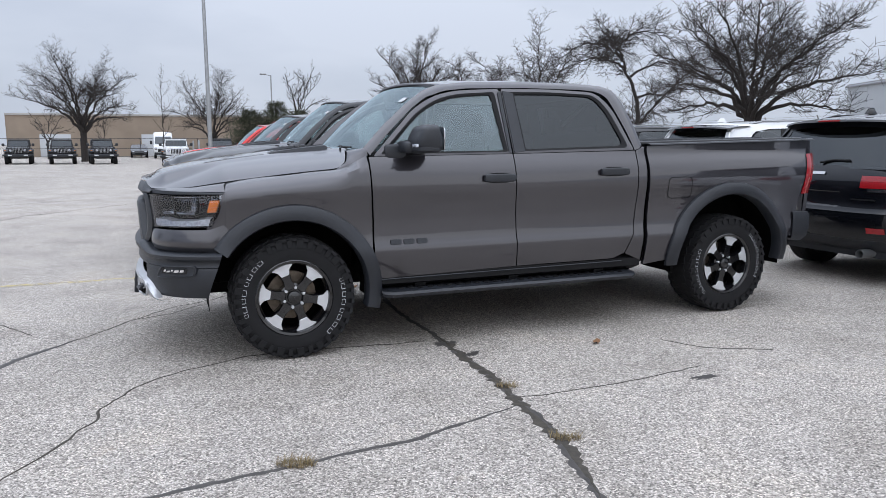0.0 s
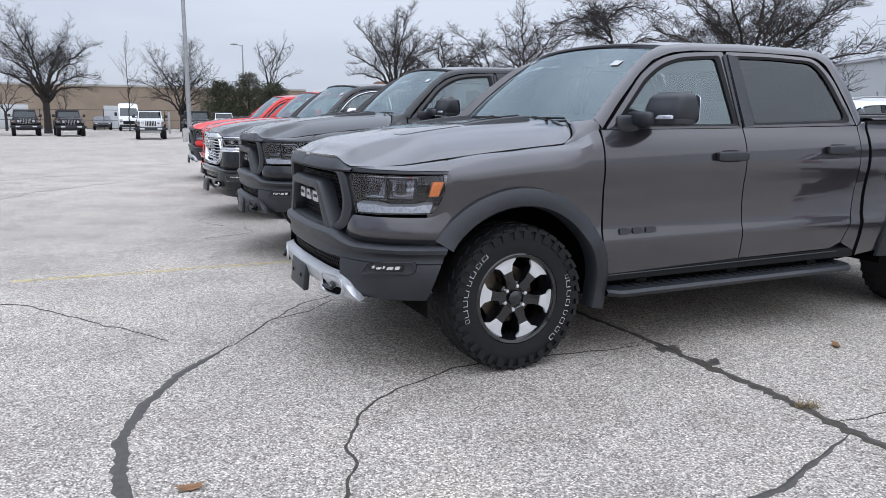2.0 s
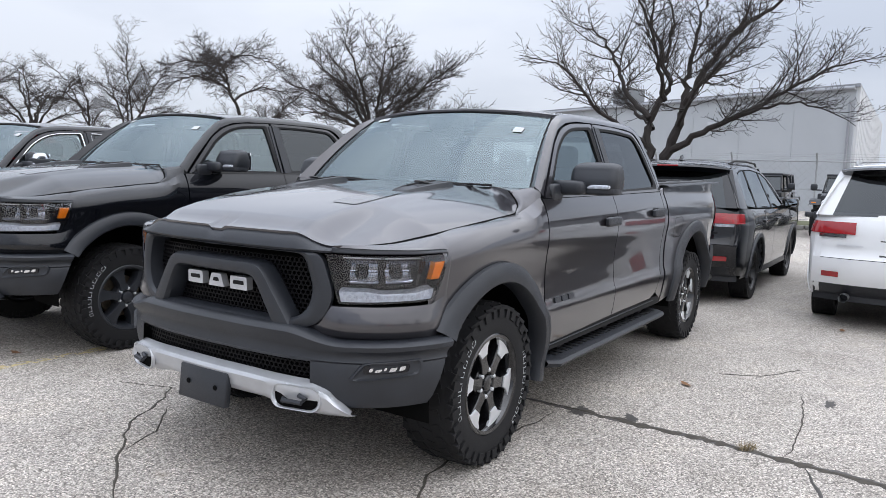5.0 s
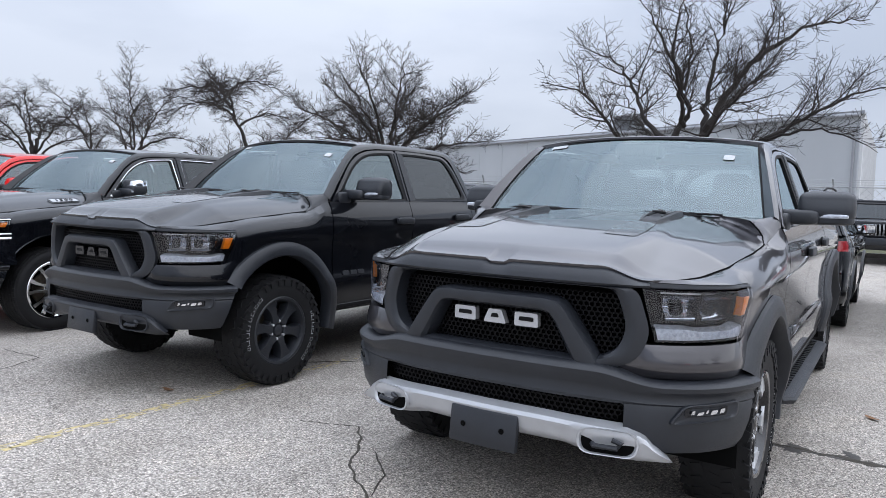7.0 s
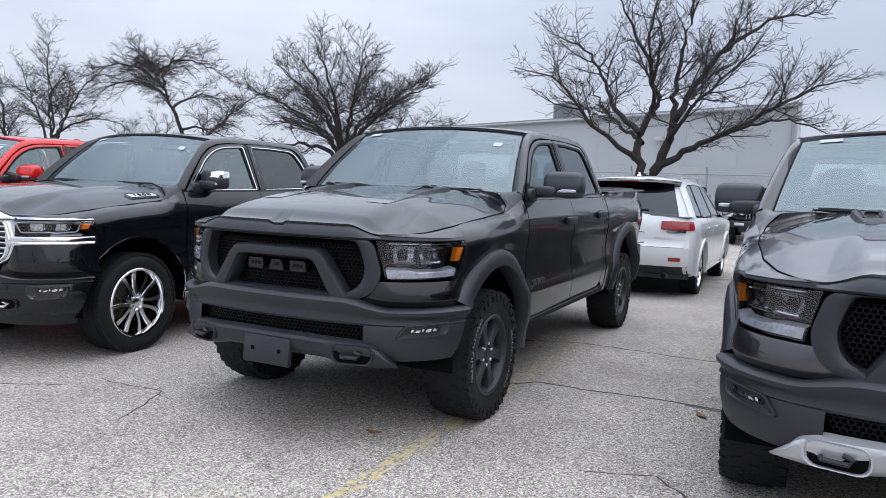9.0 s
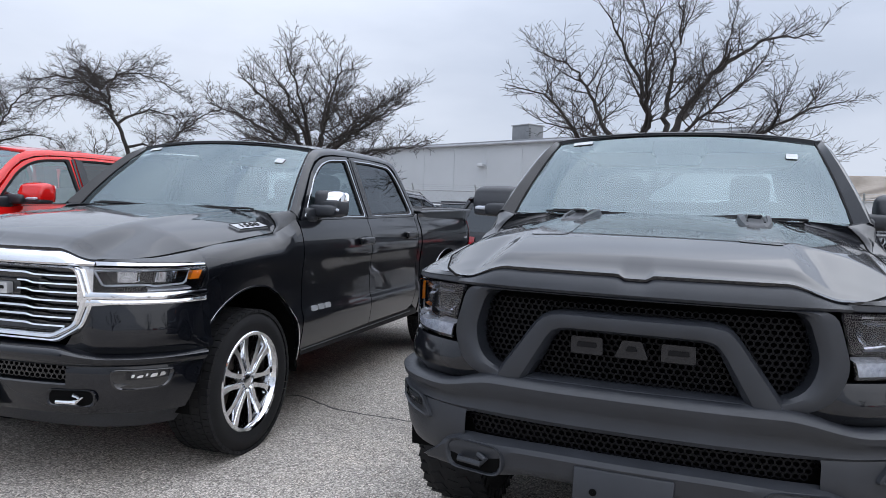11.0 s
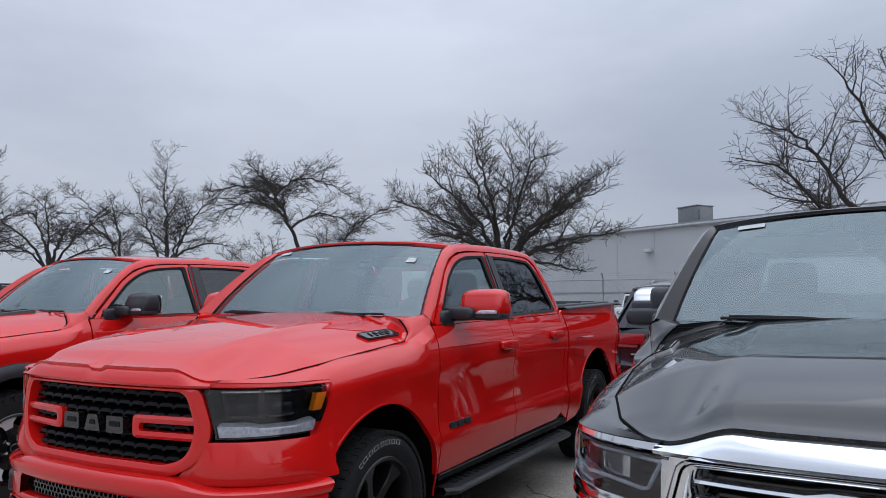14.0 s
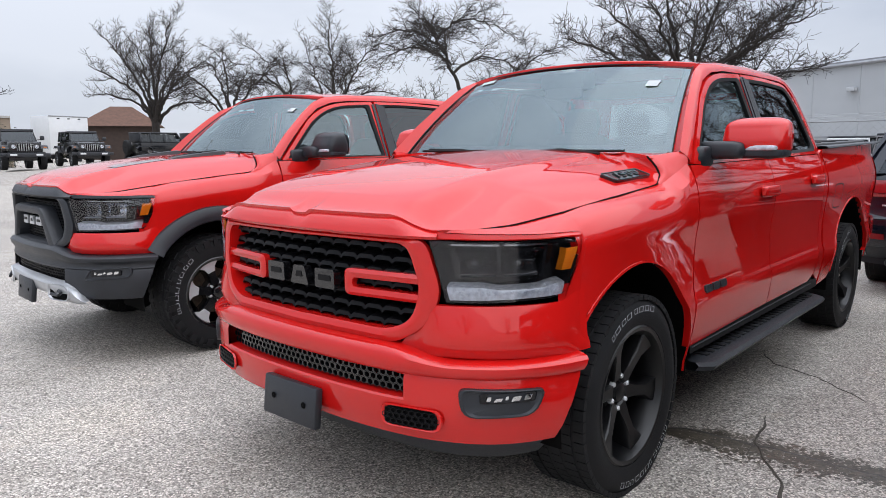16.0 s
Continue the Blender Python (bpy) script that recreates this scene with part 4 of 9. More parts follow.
def spoke_shape(pts, y0, y1, bevel=0.006):
    """A spoke: a plan of (across, radius) points carried from y0 (back) to y1 (face), the face drawn in by bevel."""
    c = Vector((sum(p[0] for p in pts) / len(pts), sum(p[1] for p in pts) / len(pts)))
    n = len(pts)
    verts = [Vector((p[0], y0, p[1])) for p in pts] + [Vector((p[0], y1 - bevel, p[1])) for p in pts]
    verts += [Vector((p[0] + (c.x - p[0]) * bevel / max(0.02, (Vector(p) - c).length), y1, p[1] + (c.y - p[1]) * bevel / max(0.02, (Vector(p) - c).length))) for p in pts]
    faces = [(i, (i + 1) % n, n + (i + 1) % n, n + i) for i in range(n)] + [(n + i, n + (i + 1) % n, 2 * n + (i + 1) % n, 2 * n + i) for i in range(n)] + [tuple(range(2 * n, 3 * n))]
    return verts, faces


def arc_bars(groups, r, h, y):
    """Plain raised bars along a circle, in place of the tyre maker's writing."""
    verts, faces = [], []
    for start, count, step in groups:
        for i in range(count):
            a0 = radians(start + i * step)
            w = radians(step * (0.70, 0.52, 0.76, 0.62, 0.74, 0.40, 0.70, 0.66)[(i * 3 + count) % 8])
            b = len(verts)
            for rr, aa in ((r - h / 2, a0), (r - h / 2, a0 + w), (r + h / 2, a0 + w), (r + h / 2, a0)):
                verts.append(Vector((rr * math.sin(aa), y, rr * math.cos(aa))))
            for rr, aa in ((r - h * 0.42, a0 + w * 0.10), (r - h * 0.42, a0 + w * 0.90), (r + h * 0.42, a0 + w * 0.90), (r + h * 0.42, a0 + w * 0.10)):
                verts.append(Vector((rr * math.sin(aa), y, rr * math.cos(aa))))
            faces += [(b + k, b + (k + 1) % 4, b + 4 + (k + 1) % 4, b + 4 + k) for k in range(4)]
    return verts, faces


WHEEL_KINDS = {}


def wheel_kind(kind):
    if kind in WHEEL_KINDS:
        return WHEEL_KINDS[kind]
    rebel = kind in ("two tone", "black")
    rim = 0.243 if rebel else 0.275
    w = 0.285
    bare = Matrix.Translation((0, 0, -50))
    made = {}
    face = {"two tone": GLOSS_BLACK, "black": MATTE_BLACK, "chrome": CHROME, "dark": WHEEL_BLACK}[kind]
    h = w / 2
    made["wheel"] = mesh_part("wheel", *lathe([(-h * 0.7, rim + 0.012), (-h * 0.7, rim - 0.02), (0.02, rim - 0.035), (h * 0.80, rim - 0.016), (h * 0.94, rim - 0.006), (h * 0.97, rim + 0.010), (h * 0.90, rim + 0.022)], 56), face)
    made["tyre"] = mesh_part("tyre", *lathe(tyre_profile(TYRE_R, rim, w), 72), RUBBER)
    made["tread"] = mesh_part("tread", *tread_blocks(TYRE_R - 0.006, w, rebel), RUBBER, smooth=False)
    made["brake_disc"] = mesh_part("brake_disc", *lathe([(0.0, 0.02), (0.0, 0.165), (-0.03, 0.165), (-0.03, 0.02)], 40), BRAKE)
    # near-black disc gives the pockets between the spokes their shade
    made["hub_back"] = mesh_part("hub_back", *lathe([(-0.06, rim - 0.02), (-0.05, 0.03)], 40), SHADE_BLACK)
    yf = h * 0.80
    if kind == "chrome":
        arm = joined(*[spoke_shape([(s * 0.008, 0.05), (s * 0.012, 0.12), (s * 0.020, 0.19), (s * 0.044, rim - 0.008), (s * 0.090, rim - 0.012), (s * 0.058, 0.19), (s * 0.044, 0.12), (s * 0.040, 0.05)][::s], 0.03, yf - 0.002, 0.010) for s in (1, -1)])
        face_arm = None
    elif kind == "dark":
        arm = spoke_shape([(-0.034, 0.05), (-0.026, 0.12), (-0.030, 0.19), (-0.058, rim - 0.010), (-0.020, rim - 0.004), (0.020, rim - 0.004), (0.058, rim - 0.010), (0.030, 0.19), (0.026, 0.12), (0.034, 0.05)], 0.0, yf - 0.004, 0.010)
        arm = ([v - Vector((0, 0.055 * max(0, 1 - v.z / rim) if v.y > 0.03 else 0, 0)) for v in arm[0]], arm[1])
        face_arm = None
    else:
        arm = spoke_shape([(-0.036, 0.055), (-0.028, 0.12), (-0.040, 0.185), (-0.066, rim - 0.012), (0.066, rim - 0.012), (0.040, 0.185), (0.028, 0.12), (0.036, 0.055)], 0.02, yf - 0.004)
        face_arm = spoke_shape([(-0.026, 0.158), (-0.042, 0.195), (-0.078, rim - 0.022), (-0.060, rim - 0.008), (0.0, rim + 0.001), (0.060, rim - 0.008), (0.078, rim - 0.022), (0.042, 0.195), (0.026, 0.158)], yf - 0.012, yf + 0.004, 0.002)
    made["spoke"] = mesh_part("spoke", *arm, face)
    if face_arm and kind == "two tone":
        made["spoke_face"] = mesh_part("spoke_face", *face_arm, MACHINED)
    if kind == "dark":
        yf -= 0.040
    made["hub_cap"] = mesh_part("hub_cap", *lathe([(0.02, 0.098), (yf - 0.03, 0.092), (yf - 0.022, 0.080), (yf - 0.022, 0.045), (yf - 0.004, 0.040), (yf + 0.002, 0.030), (yf + 0.003, 0.002)], 30), face)
    made["lug_nut"] = mesh_part("lug_nut", *lathe([(0, 0.0125), (0.022, 0.0120), (0.028, 0.008), (0.029, 0.001)], 8), MACHINED)
    if kind != "chrome":
        bars = arc_bars(((18, 8, 9.5), (200, 8, 9.5)) if rebel else ((320, 8, 8.0), (140, 11, 7.0)), rim + 0.088, 0.026 if rebel else 0.023, h * 1.025 + 0.0015)
        for i in range(len(bars[0]) // 8):
            made["sidewall_mark", i] = mesh_part("sidewall_mark", bars[0][8 * i:8 * i + 8], [tuple(k - 32 * i // 4 for k in f) for f in bars[1][4 * i:4 * i + 4]], LETTER_WHITE)
    for o in made.values():
        o.matrix_basis = bare
    WHEEL_KINDS[kind] = made
    return made


def add_wheel(parent, kind, x, y, z, side, turn=0.0):
    made = wheel_kind(kind)
    w = again(made["wheel"], parent, pose(x, y, z, 0, 0, 0 if side > 0 else 180) @ pose(0, 0, 0, 0, turn, 0))
    for key in ("tyre", "tread", "brake_disc", "hub_back", "hub_cap"):
        again(made[key], w, Matrix())
    for key in made:
        if key[0] == "sidewall_mark" and parent.name.startswith("pickup"):
            again(made[key], w, Matrix())
    for i in range(6):
        r = Matrix.Rotation(radians(60 * i), 4, "Y")
        again(made["spoke"], w, r)
        if "spoke_face" in made:
            again(made["spoke_face"], w, r)
        again(made["lug_nut"], w, r @ Matrix.Rotation(radians(30), 4, "Y") @ Matrix.Translation((0, 0.045 if kind == "dark" else 0.085, 0.068)))
    return w


def seat(parent, x, y, width):
    part_a = mesh_part("seat", *superblock((0.52, width, 0.20), (x, y, 0.92), 5), CABIN, parent)
    mesh_part("seat_back", *superblock((0.18, width, 0.66), (x - 0.30, y, 1.20), 5, m=Matrix.Rotation(radians(-14), 4, "Y")), CABIN, parent)
    for k in ((0,) if width < 0.8 else (-0.45, 0.45)):
        mesh_part("headrest", *superblock((0.11, 0.26, 0.20), (x - 0.40, y + k, 1.60), 4), CABIN, parent)
    return part_a


def pickup(paint, label, group, at, heading, badge_mat, wheel, board=True, flare_mat=None, lip_mat=None, bumper_mat=None, grille="loop", brow_mat=None, emblem_mat=None, mirror_mat=None, handle_mat=None, seal_mat=None, skid_mat=None, scoops=True, hood_badge=None, hook_mat=None, lift=0.0):
    truck = new("pickup_truck")
    tagged(truck, label, "pickup truck", group)
    truck.matrix_basis = pose(at[0], at[1], lift, 0, 0, heading)
    inward = lambda v: (0, -0.03 if v.y > 0 else 0.03, 0)

    # dark core that shows in the gaps, near-black in place of shade
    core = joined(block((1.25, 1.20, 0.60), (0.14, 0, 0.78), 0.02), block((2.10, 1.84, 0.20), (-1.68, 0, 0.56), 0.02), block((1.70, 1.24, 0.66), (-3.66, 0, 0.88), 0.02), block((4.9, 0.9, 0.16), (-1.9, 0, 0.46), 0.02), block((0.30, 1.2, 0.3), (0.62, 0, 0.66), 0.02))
    mesh_part("underbody", *core, SHADE_BLACK, truck)
    # arch liners, their colour darkened to read as shaded wheel wells
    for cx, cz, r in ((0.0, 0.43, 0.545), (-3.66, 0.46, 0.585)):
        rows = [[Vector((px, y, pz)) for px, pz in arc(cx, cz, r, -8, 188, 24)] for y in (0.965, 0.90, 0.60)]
        both("wheel_liner", *sheet(rows), SHADE_BLACK, truck)

    # hood
    mesh_part("hood", *sheet(HOOD, (-0.012, 0, -0.03)), paint, truck)
    for k in (0, -1):
        mesh_part("hood_shut_line", *tube([row[k] + Vector((0, 0.003 if k else -0.003, -0.003)) for row in HOOD], 0.0045, 5), SHADE_BLACK, truck)
    mesh_part("cowl", *sheet([[Vector((-0.36 - 0.24 * (1 - (abs(y) / 0.8) ** 2.2) - 0.05, y, 1.370 + 0.008 * (1 - abs(y) / 0.8))) for y in np.linspace(-0.82, 0.82, 13)], [Vector((-0.50 - 0.24 * (1 - (abs(y) / 0.86) ** 2.2) - 0.02, y, 1.385)) for y in np.linspace(-0.88, 0.88, 13)]]), MATTE_BLACK, truck)
    if scoops:
        for s in (1, -1):
            top = [[Vector((x, s * (0.40 + d * w), hood_z(x, 0.40 + d * w) + k * g)) for d, g in ((-0.080, -0.2), (-0.070, 0.85), (-0.052, 1.0), (-0.050, 0.72), (0.0, 0.76), (0.050, 0.72), (0.052, 1.0), (0.070, 0.85), (0.080, -0.2))] for x, k, w in ((0.065, -0.004, 0.55), (0.055, 0.008, 0.62), (-0.02, 0.016, 0.82), (-0.12, 0.023, 0.95), (-0.24, 0.028, 1.0), (-0.335, 0.030, 1.0), (-0.350, 0.023, 0.98), (-0.356, -0.004, 0.96))]
            sc = mesh_part("hood_scoop", *sheet(top), MATTE_BLACK, truck, "black vented hood scoop with raised numerals")
            for d in (-0.040, 0.040):
                mesh_part("vent_slat", *tube([Vector((x, s * (0.40 + d * 0.9), hood_z(x, 0.40 + d) + k)) for x, k in ((-0.06, 0.014), (-0.20, 0.020), (-0.33, 0.023))], 0.005, 5), GRILLE_BLACK, sc)
            lettering("numeral", "1500", 0.085, GLOSS_BLACK, sc, pose(-0.20, s * 0.40, hood_z(-0.20, 0.40) + 0.021, 0, 7 if s > 0 else -7, 180 if s > 0 else 0), 0.006)
            inlay = [[Vector((x, s * (0.40 + d * w), hood_z(x, 0.40 + d * w) + 0.0025)) for d in (-1, -0.5, 0, 0.5, 1)] for x, w in ((0.50, 0.060), (0.49, 0.076), (0.42, 0.083), (0.34, 0.082), (0.26, 0.078), (0.16, 0.066), (0.10, 0.056), (0.095, 0.050))]
            mesh_part("hood_inlay", *sheet(inlay), INLAY, truck, "dark patterned hood decal")
    else:
        for s in (1, -1):
            on_hood = lambda x, y: Vector((x, s * y, hood_z(x, y)))
            ax = (on_hood(-0.31, 0.815) - on_hood(-0.07, 0.800)).normalized() * s
            nrm = ax.cross(on_hood(-0.19, 0.848) - on_hood(-0.19, 0.768)).normalized()
            nrm = nrm if nrm.z > 0 else -nrm
            spot_at = (on_hood(-0.19, 0.848) + on_hood(-0.19, 0.768) + on_hood(-0.31, 0.815) + on_hood(-0.07, 0.800) + on_hood(-0.19, 0.81) * 2) / 6
            m = Matrix((ax, nrm.cross(ax), nrm)).transposed().to_4x4()
            m.translation = spot_at + nrm * 0.007
            k = 0.012 * s
            bd = mesh_part("hood_badge", *moved(plate(rounded([(-0.142 + k, -0.036), (0.142 + k, -0.036), (0.142 - k, 0.036), (-0.142 - k, 0.036)], 0.014), lambda q: (q.x, q.y, 0.004), (0, 0, -0.05)), m), hood_badge[0], truck, hood_badge[2])
            lettering("numeral", "1500", 0.056, hood_badge[1], bd, m @ pose(0.0, 0.0, 0.006) @ Matrix.Diagonal((1.45, 1.0, 1.0, 1.0)), 0.003)
            mesh_part("badge_rim", *moved(tube([(q.x, q.y, 0.004) for q in (lambda o: o + o[:1])(rounded([(-0.140 + k, -0.035), (0.140 + k, -0.035), (0.140 - k, 0.035), (-0.140 - k, 0.035)], 0.014))], 0.0032, 5), m), hood_badge[1], bd)

    # fenders, doors, bed sides
    wing = coons([(0.41, 0.79)] + arc(0, 0.43, 0.535, 40, 168, 20) + [(-0.535, 0.50)], [(0.452, 1.125), (0.40, 1.180), (0.05, 1.228), (-0.20, 1.248), (-0.32, 1.258), (-0.385, 1.280), (-0.41, 1.291), (-0.44, 1.306), (-0.515, 1.348)],
                 [(0.41, 0.79), (0.435, 0.94), (0.452, 1.125)], [(-0.535, 0.50), (-0.54, 0.9), (-0.525, 1.25), (-0.515, 1.348)], 34, 16)
    rows = side_panel(wing)
    lead_y = curve_through([-0.52, -0.44, -0.41, -0.385, -0.32, -0.18, 0.05, 0.405, 0.452], [0.945, 0.926, 0.918, 0.912, 0.905, 0.905, 0.902, 0.866, side_y(0.452, 1.125)])
    lead_z = curve_through([-0.52, -0.44, -0.41, -0.385, -0.32, -0.18, 0.0, 0.4, 0.452], [1.350, 1.306, 1.291, 1.280, 1.258, 1.247, 1.228, 1.180, 1.127])
    m_ = len(rows) - 1
    for k, q in enumerate([Vector((v.x, lead_y(v.x), lead_z(v.x))) for v in rows[m_]]):
        for j, w in ((m_, 1.0), (m_ - 1, 0.50), (m_ - 2, 0.20), (m_ - 3, 0.06)):
            rows[j][k] = Vector((rows[j][k].x, rows[j][k].y + (q.y - rows[m_][k].y if j < m_ else q.y - rows[j][k].y) * w, q.z if j == m_ else rows[j][k].z))
    cap_a = resample([Vector((-0.320, 0.897, 1.260)), Vector((-0.390, 0.877, 1.302)), Vector((-0.403, 0.849, 1.343)), Vector((-0.411, 0.803, 1.379)), Vector((-0.465, 0.850, 1.389)), Vector((-0.515, 0.902, 1.401))], 14)
    cap_b = resample([Vector((x, lead_y(x), lead_z(x))) for x in (-0.320, -0.35, -0.385, -0.41, -0.44, -0.48, -0.525)], 14)
    bulge = [Vector((0, 0.010, 0.012)) * min(1, i / 5) for i in range(15)]
    both("fender_cap", *sheet([cap_b] + [[p.lerp(q, k) + w * (4 * k * (1 - k)) for p, q, w in zip(cap_b, cap_a, bulge)] for k in (0.25, 0.5, 0.75)] + [cap_a]), paint, truck)
    both("fender", *sheet(rows, inward), paint, truck)
    fd = coons([(-0.548, 0.500), (-1.642, 0.525)], [(-0.530, 1.338), (-1.620, 1.352)], [(-0.548, 0.500), (-0.553, 0.9), (-0.530, 1.338)], [(-1.642, 0.525), (-1.620, 1.352)], 18, 34)
    rd = coons([(-1.650, 0.525), (-2.50, 0.53), (-2.60, 0.57)], [(-1.628, 1.352), (-2.700, 1.370)], [(-1.650, 0.525), (-1.628, 1.352)], [(-2.60, 0.57), (-2.67, 0.72), (-2.70, 1.0), (-2.70, 1.370)], 18, 34)
    cc = coons([(-2.608, 0.565), (-2.76, 0.50)], [(-2.708, 1.372), (-2.785, 1.40)], [(-2.608, 0.565), (-2.678, 0.72), (-2.708, 1.0), (-2.708, 1.372)], [(-2.76, 0.50), (-2.785, 1.0), (-2.785, 1.40)], 4, 20)
    front_doors = both("front_door", *sheet(side_panel(fd), inward), paint, truck)
    rear_doors = both("rear_door", *sheet(side_panel(rd), inward), paint, truck)
    both("cab_corner", *sheet(side_panel(cc), inward), paint, truck)
    bed = coons([(-2.80, 0.46), (-3.03, 0.485), (-3.075, 0.52)] + arc(-3.66, 0.46, 0.585, 6, 172, 22) + [(-4.20, 0.56), (-4.26, 0.60)], [(-2.81, 1.405), (-3.6, 1.425), (-4.555, 1.448)],
                [(-2.80, 0.46), (-2.82, 1.0), (-2.81, 1.405)], [(-4.26, 0.60), (-4.40, 0.82), (-4.455, 0.98), (-4.525, 1.33), (-4.555, 1.448)], 48, 30)
    both("bed_side", *sheet(side_panel(bed), inward), paint, truck)
    both("rocker", *sheet([[Vector((x, y, z)) for x in np.linspace(-0.56, -2.76, 6)] for y, z in ((0.90, 0.56), (0.975, 0.52), (0.975, 0.46), (0.88, 0.42))]), lip_mat if lip_mat == MATTE_BLACK else DARK_TRIM, truck)
    both("sill_trim", *sheet([[Vector((x, y, z + 0.012 * (x + 0.6) / -2)) for x in (-0.56, -1.2, -2.58)] for y, z in ((0.984, 0.498), (0.987, 0.494), (0.984, 0.490))]), MATTE_BLACK, truck)

    # wheel arches
    for cx, cz, r0, r1, a0, a1, k in ((0, 0.43, 0.500, 0.605, 34, 193, 0), (-3.66, 0.46, 0.545, 0.648, -2, 184, 1)):
        rows = []
        if flare_mat:
            for r, off in ((r1, 0.002), (r1 - 0.004, 0.022), (r1 - 0.03, 0.040), (r0 + 0.03, 0.048), (r0 + 0.008, 0.046), (r0, 0.034), (r0 - 0.002, -0.06)):
                line = []
                for i in range(33):
                    a = radians(a0 + (a1 - a0) * i / 32)
                    x, z = cx + r * math.cos(a), cz + r * math.sin(a)
                    line.append(Vector((x, side_y(min(x, 0.60), max(z, 0.42)) + off, z)))
                rows.append(line)
            both("wheel_flare", *sheet(rows), flare_mat, truck, "satin black wheel arch flare")
        else:
            for r, off in ((r0 + 0.040, -0.002), (r0 + 0.039, 0.004), (r0 + 0.030, 0.005), (r0 + 0.029, -0.003)):
                line = []
                for i in range(33):
                    a = radians(a0 + 8 + (a1 - a0 - 16) * i / 32)
                    x, z = cx + r * math.cos(a), cz + r * math.sin(a)
                    line.append(Vector((x, side_y(min(x, 0.60), max(z, 0.42)) + off, z)))
                rows.append(line)
            both("arch_lip", *sheet(rows), lip_mat or paint, truck)

    # cab: pillars, roof, glass
    o, i = resample([(x, 0, z) for x, z in CAB_OUT], 60), resample([(x, 0, z) for x, z in CAB_IN], 60)
    rows = [[Vector((p.x, cab_y(p.z) - 0.020, p.z + 0.004)) for p in o], [Vector((p.x, cab_y(p.z) - 0.002, p.z)) for p in (a.lerp(b, 0.25) for a, b in zip(o, i))], [Vector((p.x, cab_y(p.z) + 0.004, p.z)) for p in (a.lerp(b, 0.6) for a, b in zip(o, i))], [Vector((p.x, cab_y(p.z) + 0.004, p.z)) for p in i], [Vector((p.x, cab_y(p.z) - 0.04, p.z)) for p in i]]
    both("cab_pillar", *sheet(rows), paint, truck)
    ws_low = [Vector((-0.46 - 0.11 * (abs(y) / 0.85) ** 2.2, y, 1.388)) for y in np.linspace(-0.85, 0.85, 21)]
    ws_top = [Vector((-1.012 - 0.11 * (abs(y) / 0.71) ** 2.2, y, 1.888 - 0.036 * (abs(y) / 0.71) ** 2.2)) for y in np.linspace(-0.71, 0.71, 21)]
    rows = [[a.lerp(b, v) + Vector((0.018, 0, 0.022)) * (4 * v * (1 - v)) for a, b in zip(ws_low, ws_top)] for v in np.linspace(0, 1, 9)]
    shield = mesh_part("windshield", *sheet(rows), GLASS_FRONT, truck, "lightly tinted windshield")
    shield.visible_shadow = False
    rear_edge = [v for v in HOOD[-1] if v.y > 0.52]
    near = [Vector((v.x - 0.004, v.y, v.z - 0.006)) for v in rear_edge]
    far = [Vector((-0.46 - 0.11 * y ** 2.2 + 0.012, y * 0.85, 1.392)) for y in np.linspace(0.55, 1.0, len(near))]
    near += [Vector((-0.465, 0.850, 1.387)), Vector((-0.515, 0.902, 1.399))]
    far += [Vector((-0.566, 0.862, 1.398)), Vector((-0.580, 0.895, 1.410))]
    both("cowl_corner", *sheet([near, [a.lerp(b, 0.5) + Vector((0, 0, 0.004)) for a, b in zip(near, far)], far]), paint, truck)
    edge_l = [row[-1] for row in rows]
    pillar = [Vector((p.x, cab_y(p.z) - 0.020, p.z + 0.004)) for p in resample([(x, 0, z) for x, z in CAB_OUT[:5]], 14)]
    av, af = ladder(edge_l, pillar, 14)
    both("windshield_surround", av, af, paint, truck)
    on_slope = lambda v, off: [a.lerp(b, v) + Vector((0.018, 0, 0.022)) * (4 * v * (1 - v)) + Vector((0.6, 0, 0.8)) * off for a, b in zip(ws_low, ws_top)]
    mesh_part("roof_header", *sheet([on_slope(0.968, -0.002), on_slope(0.971, 0.004), on_slope(0.988, 0.008), on_slope(1.004, 0.009), on_slope(1.03, -0.002)]), paint, truck)
    seal = joined(*[tube([p + Vector((0.002, 0, 0.002)) for p in line], 0.004, 6) for line in (rows[0], on_slope(0.966, 0.001), [r[0] for r in rows], [r[-1] for r in rows])])
    mesh_part("windshield_seal", *seal, DARK_TRIM, truck)
    under = Vector((-0.006, 0, -0.008))
    for s in (0, 1):
        border = [[r[0 if s == 0 else -1] + under, r[0 if s == 0 else -1].lerp(r[1 if s == 0 else -2], 0.55) + under] for r in rows]
        mesh_part("windshield_border", *sheet(border), GLOSS_BLACK, truck)
    mesh_part("windshield_border", *sheet([[p + under for p in rows[0]], [p.lerp(q, 0.75) + under for p, q in zip(rows[0], rows[1])]]), GLOSS_BLACK, truck)
    roof = []
    for k, p in enumerate(resample([(x, 0, z) for x, z in CAB_OUT[4:10]], 16)):
        e = cab_y(p.z) - 0.020
        line = []
        for y in np.linspace(-1, 1, 17):
            x = p.x + (0.11 * (1 - abs(y) ** 2.2) if k == 0 else 0.09 * (1 - abs(y) ** 2.2) * max(0, 1 - k / 8) - (0.03 * (1 - abs(y) ** 2.2) * max(0, (k - 12) / 4)))
            line.append(Vector((x, y * e, p.z + 0.004 + 0.042 * (1 - abs(y) ** 2.4))))
        roof.append(line)
    mesh_part("roof", *sheet(roof, (0, 0, -0.02)), paint, truck)
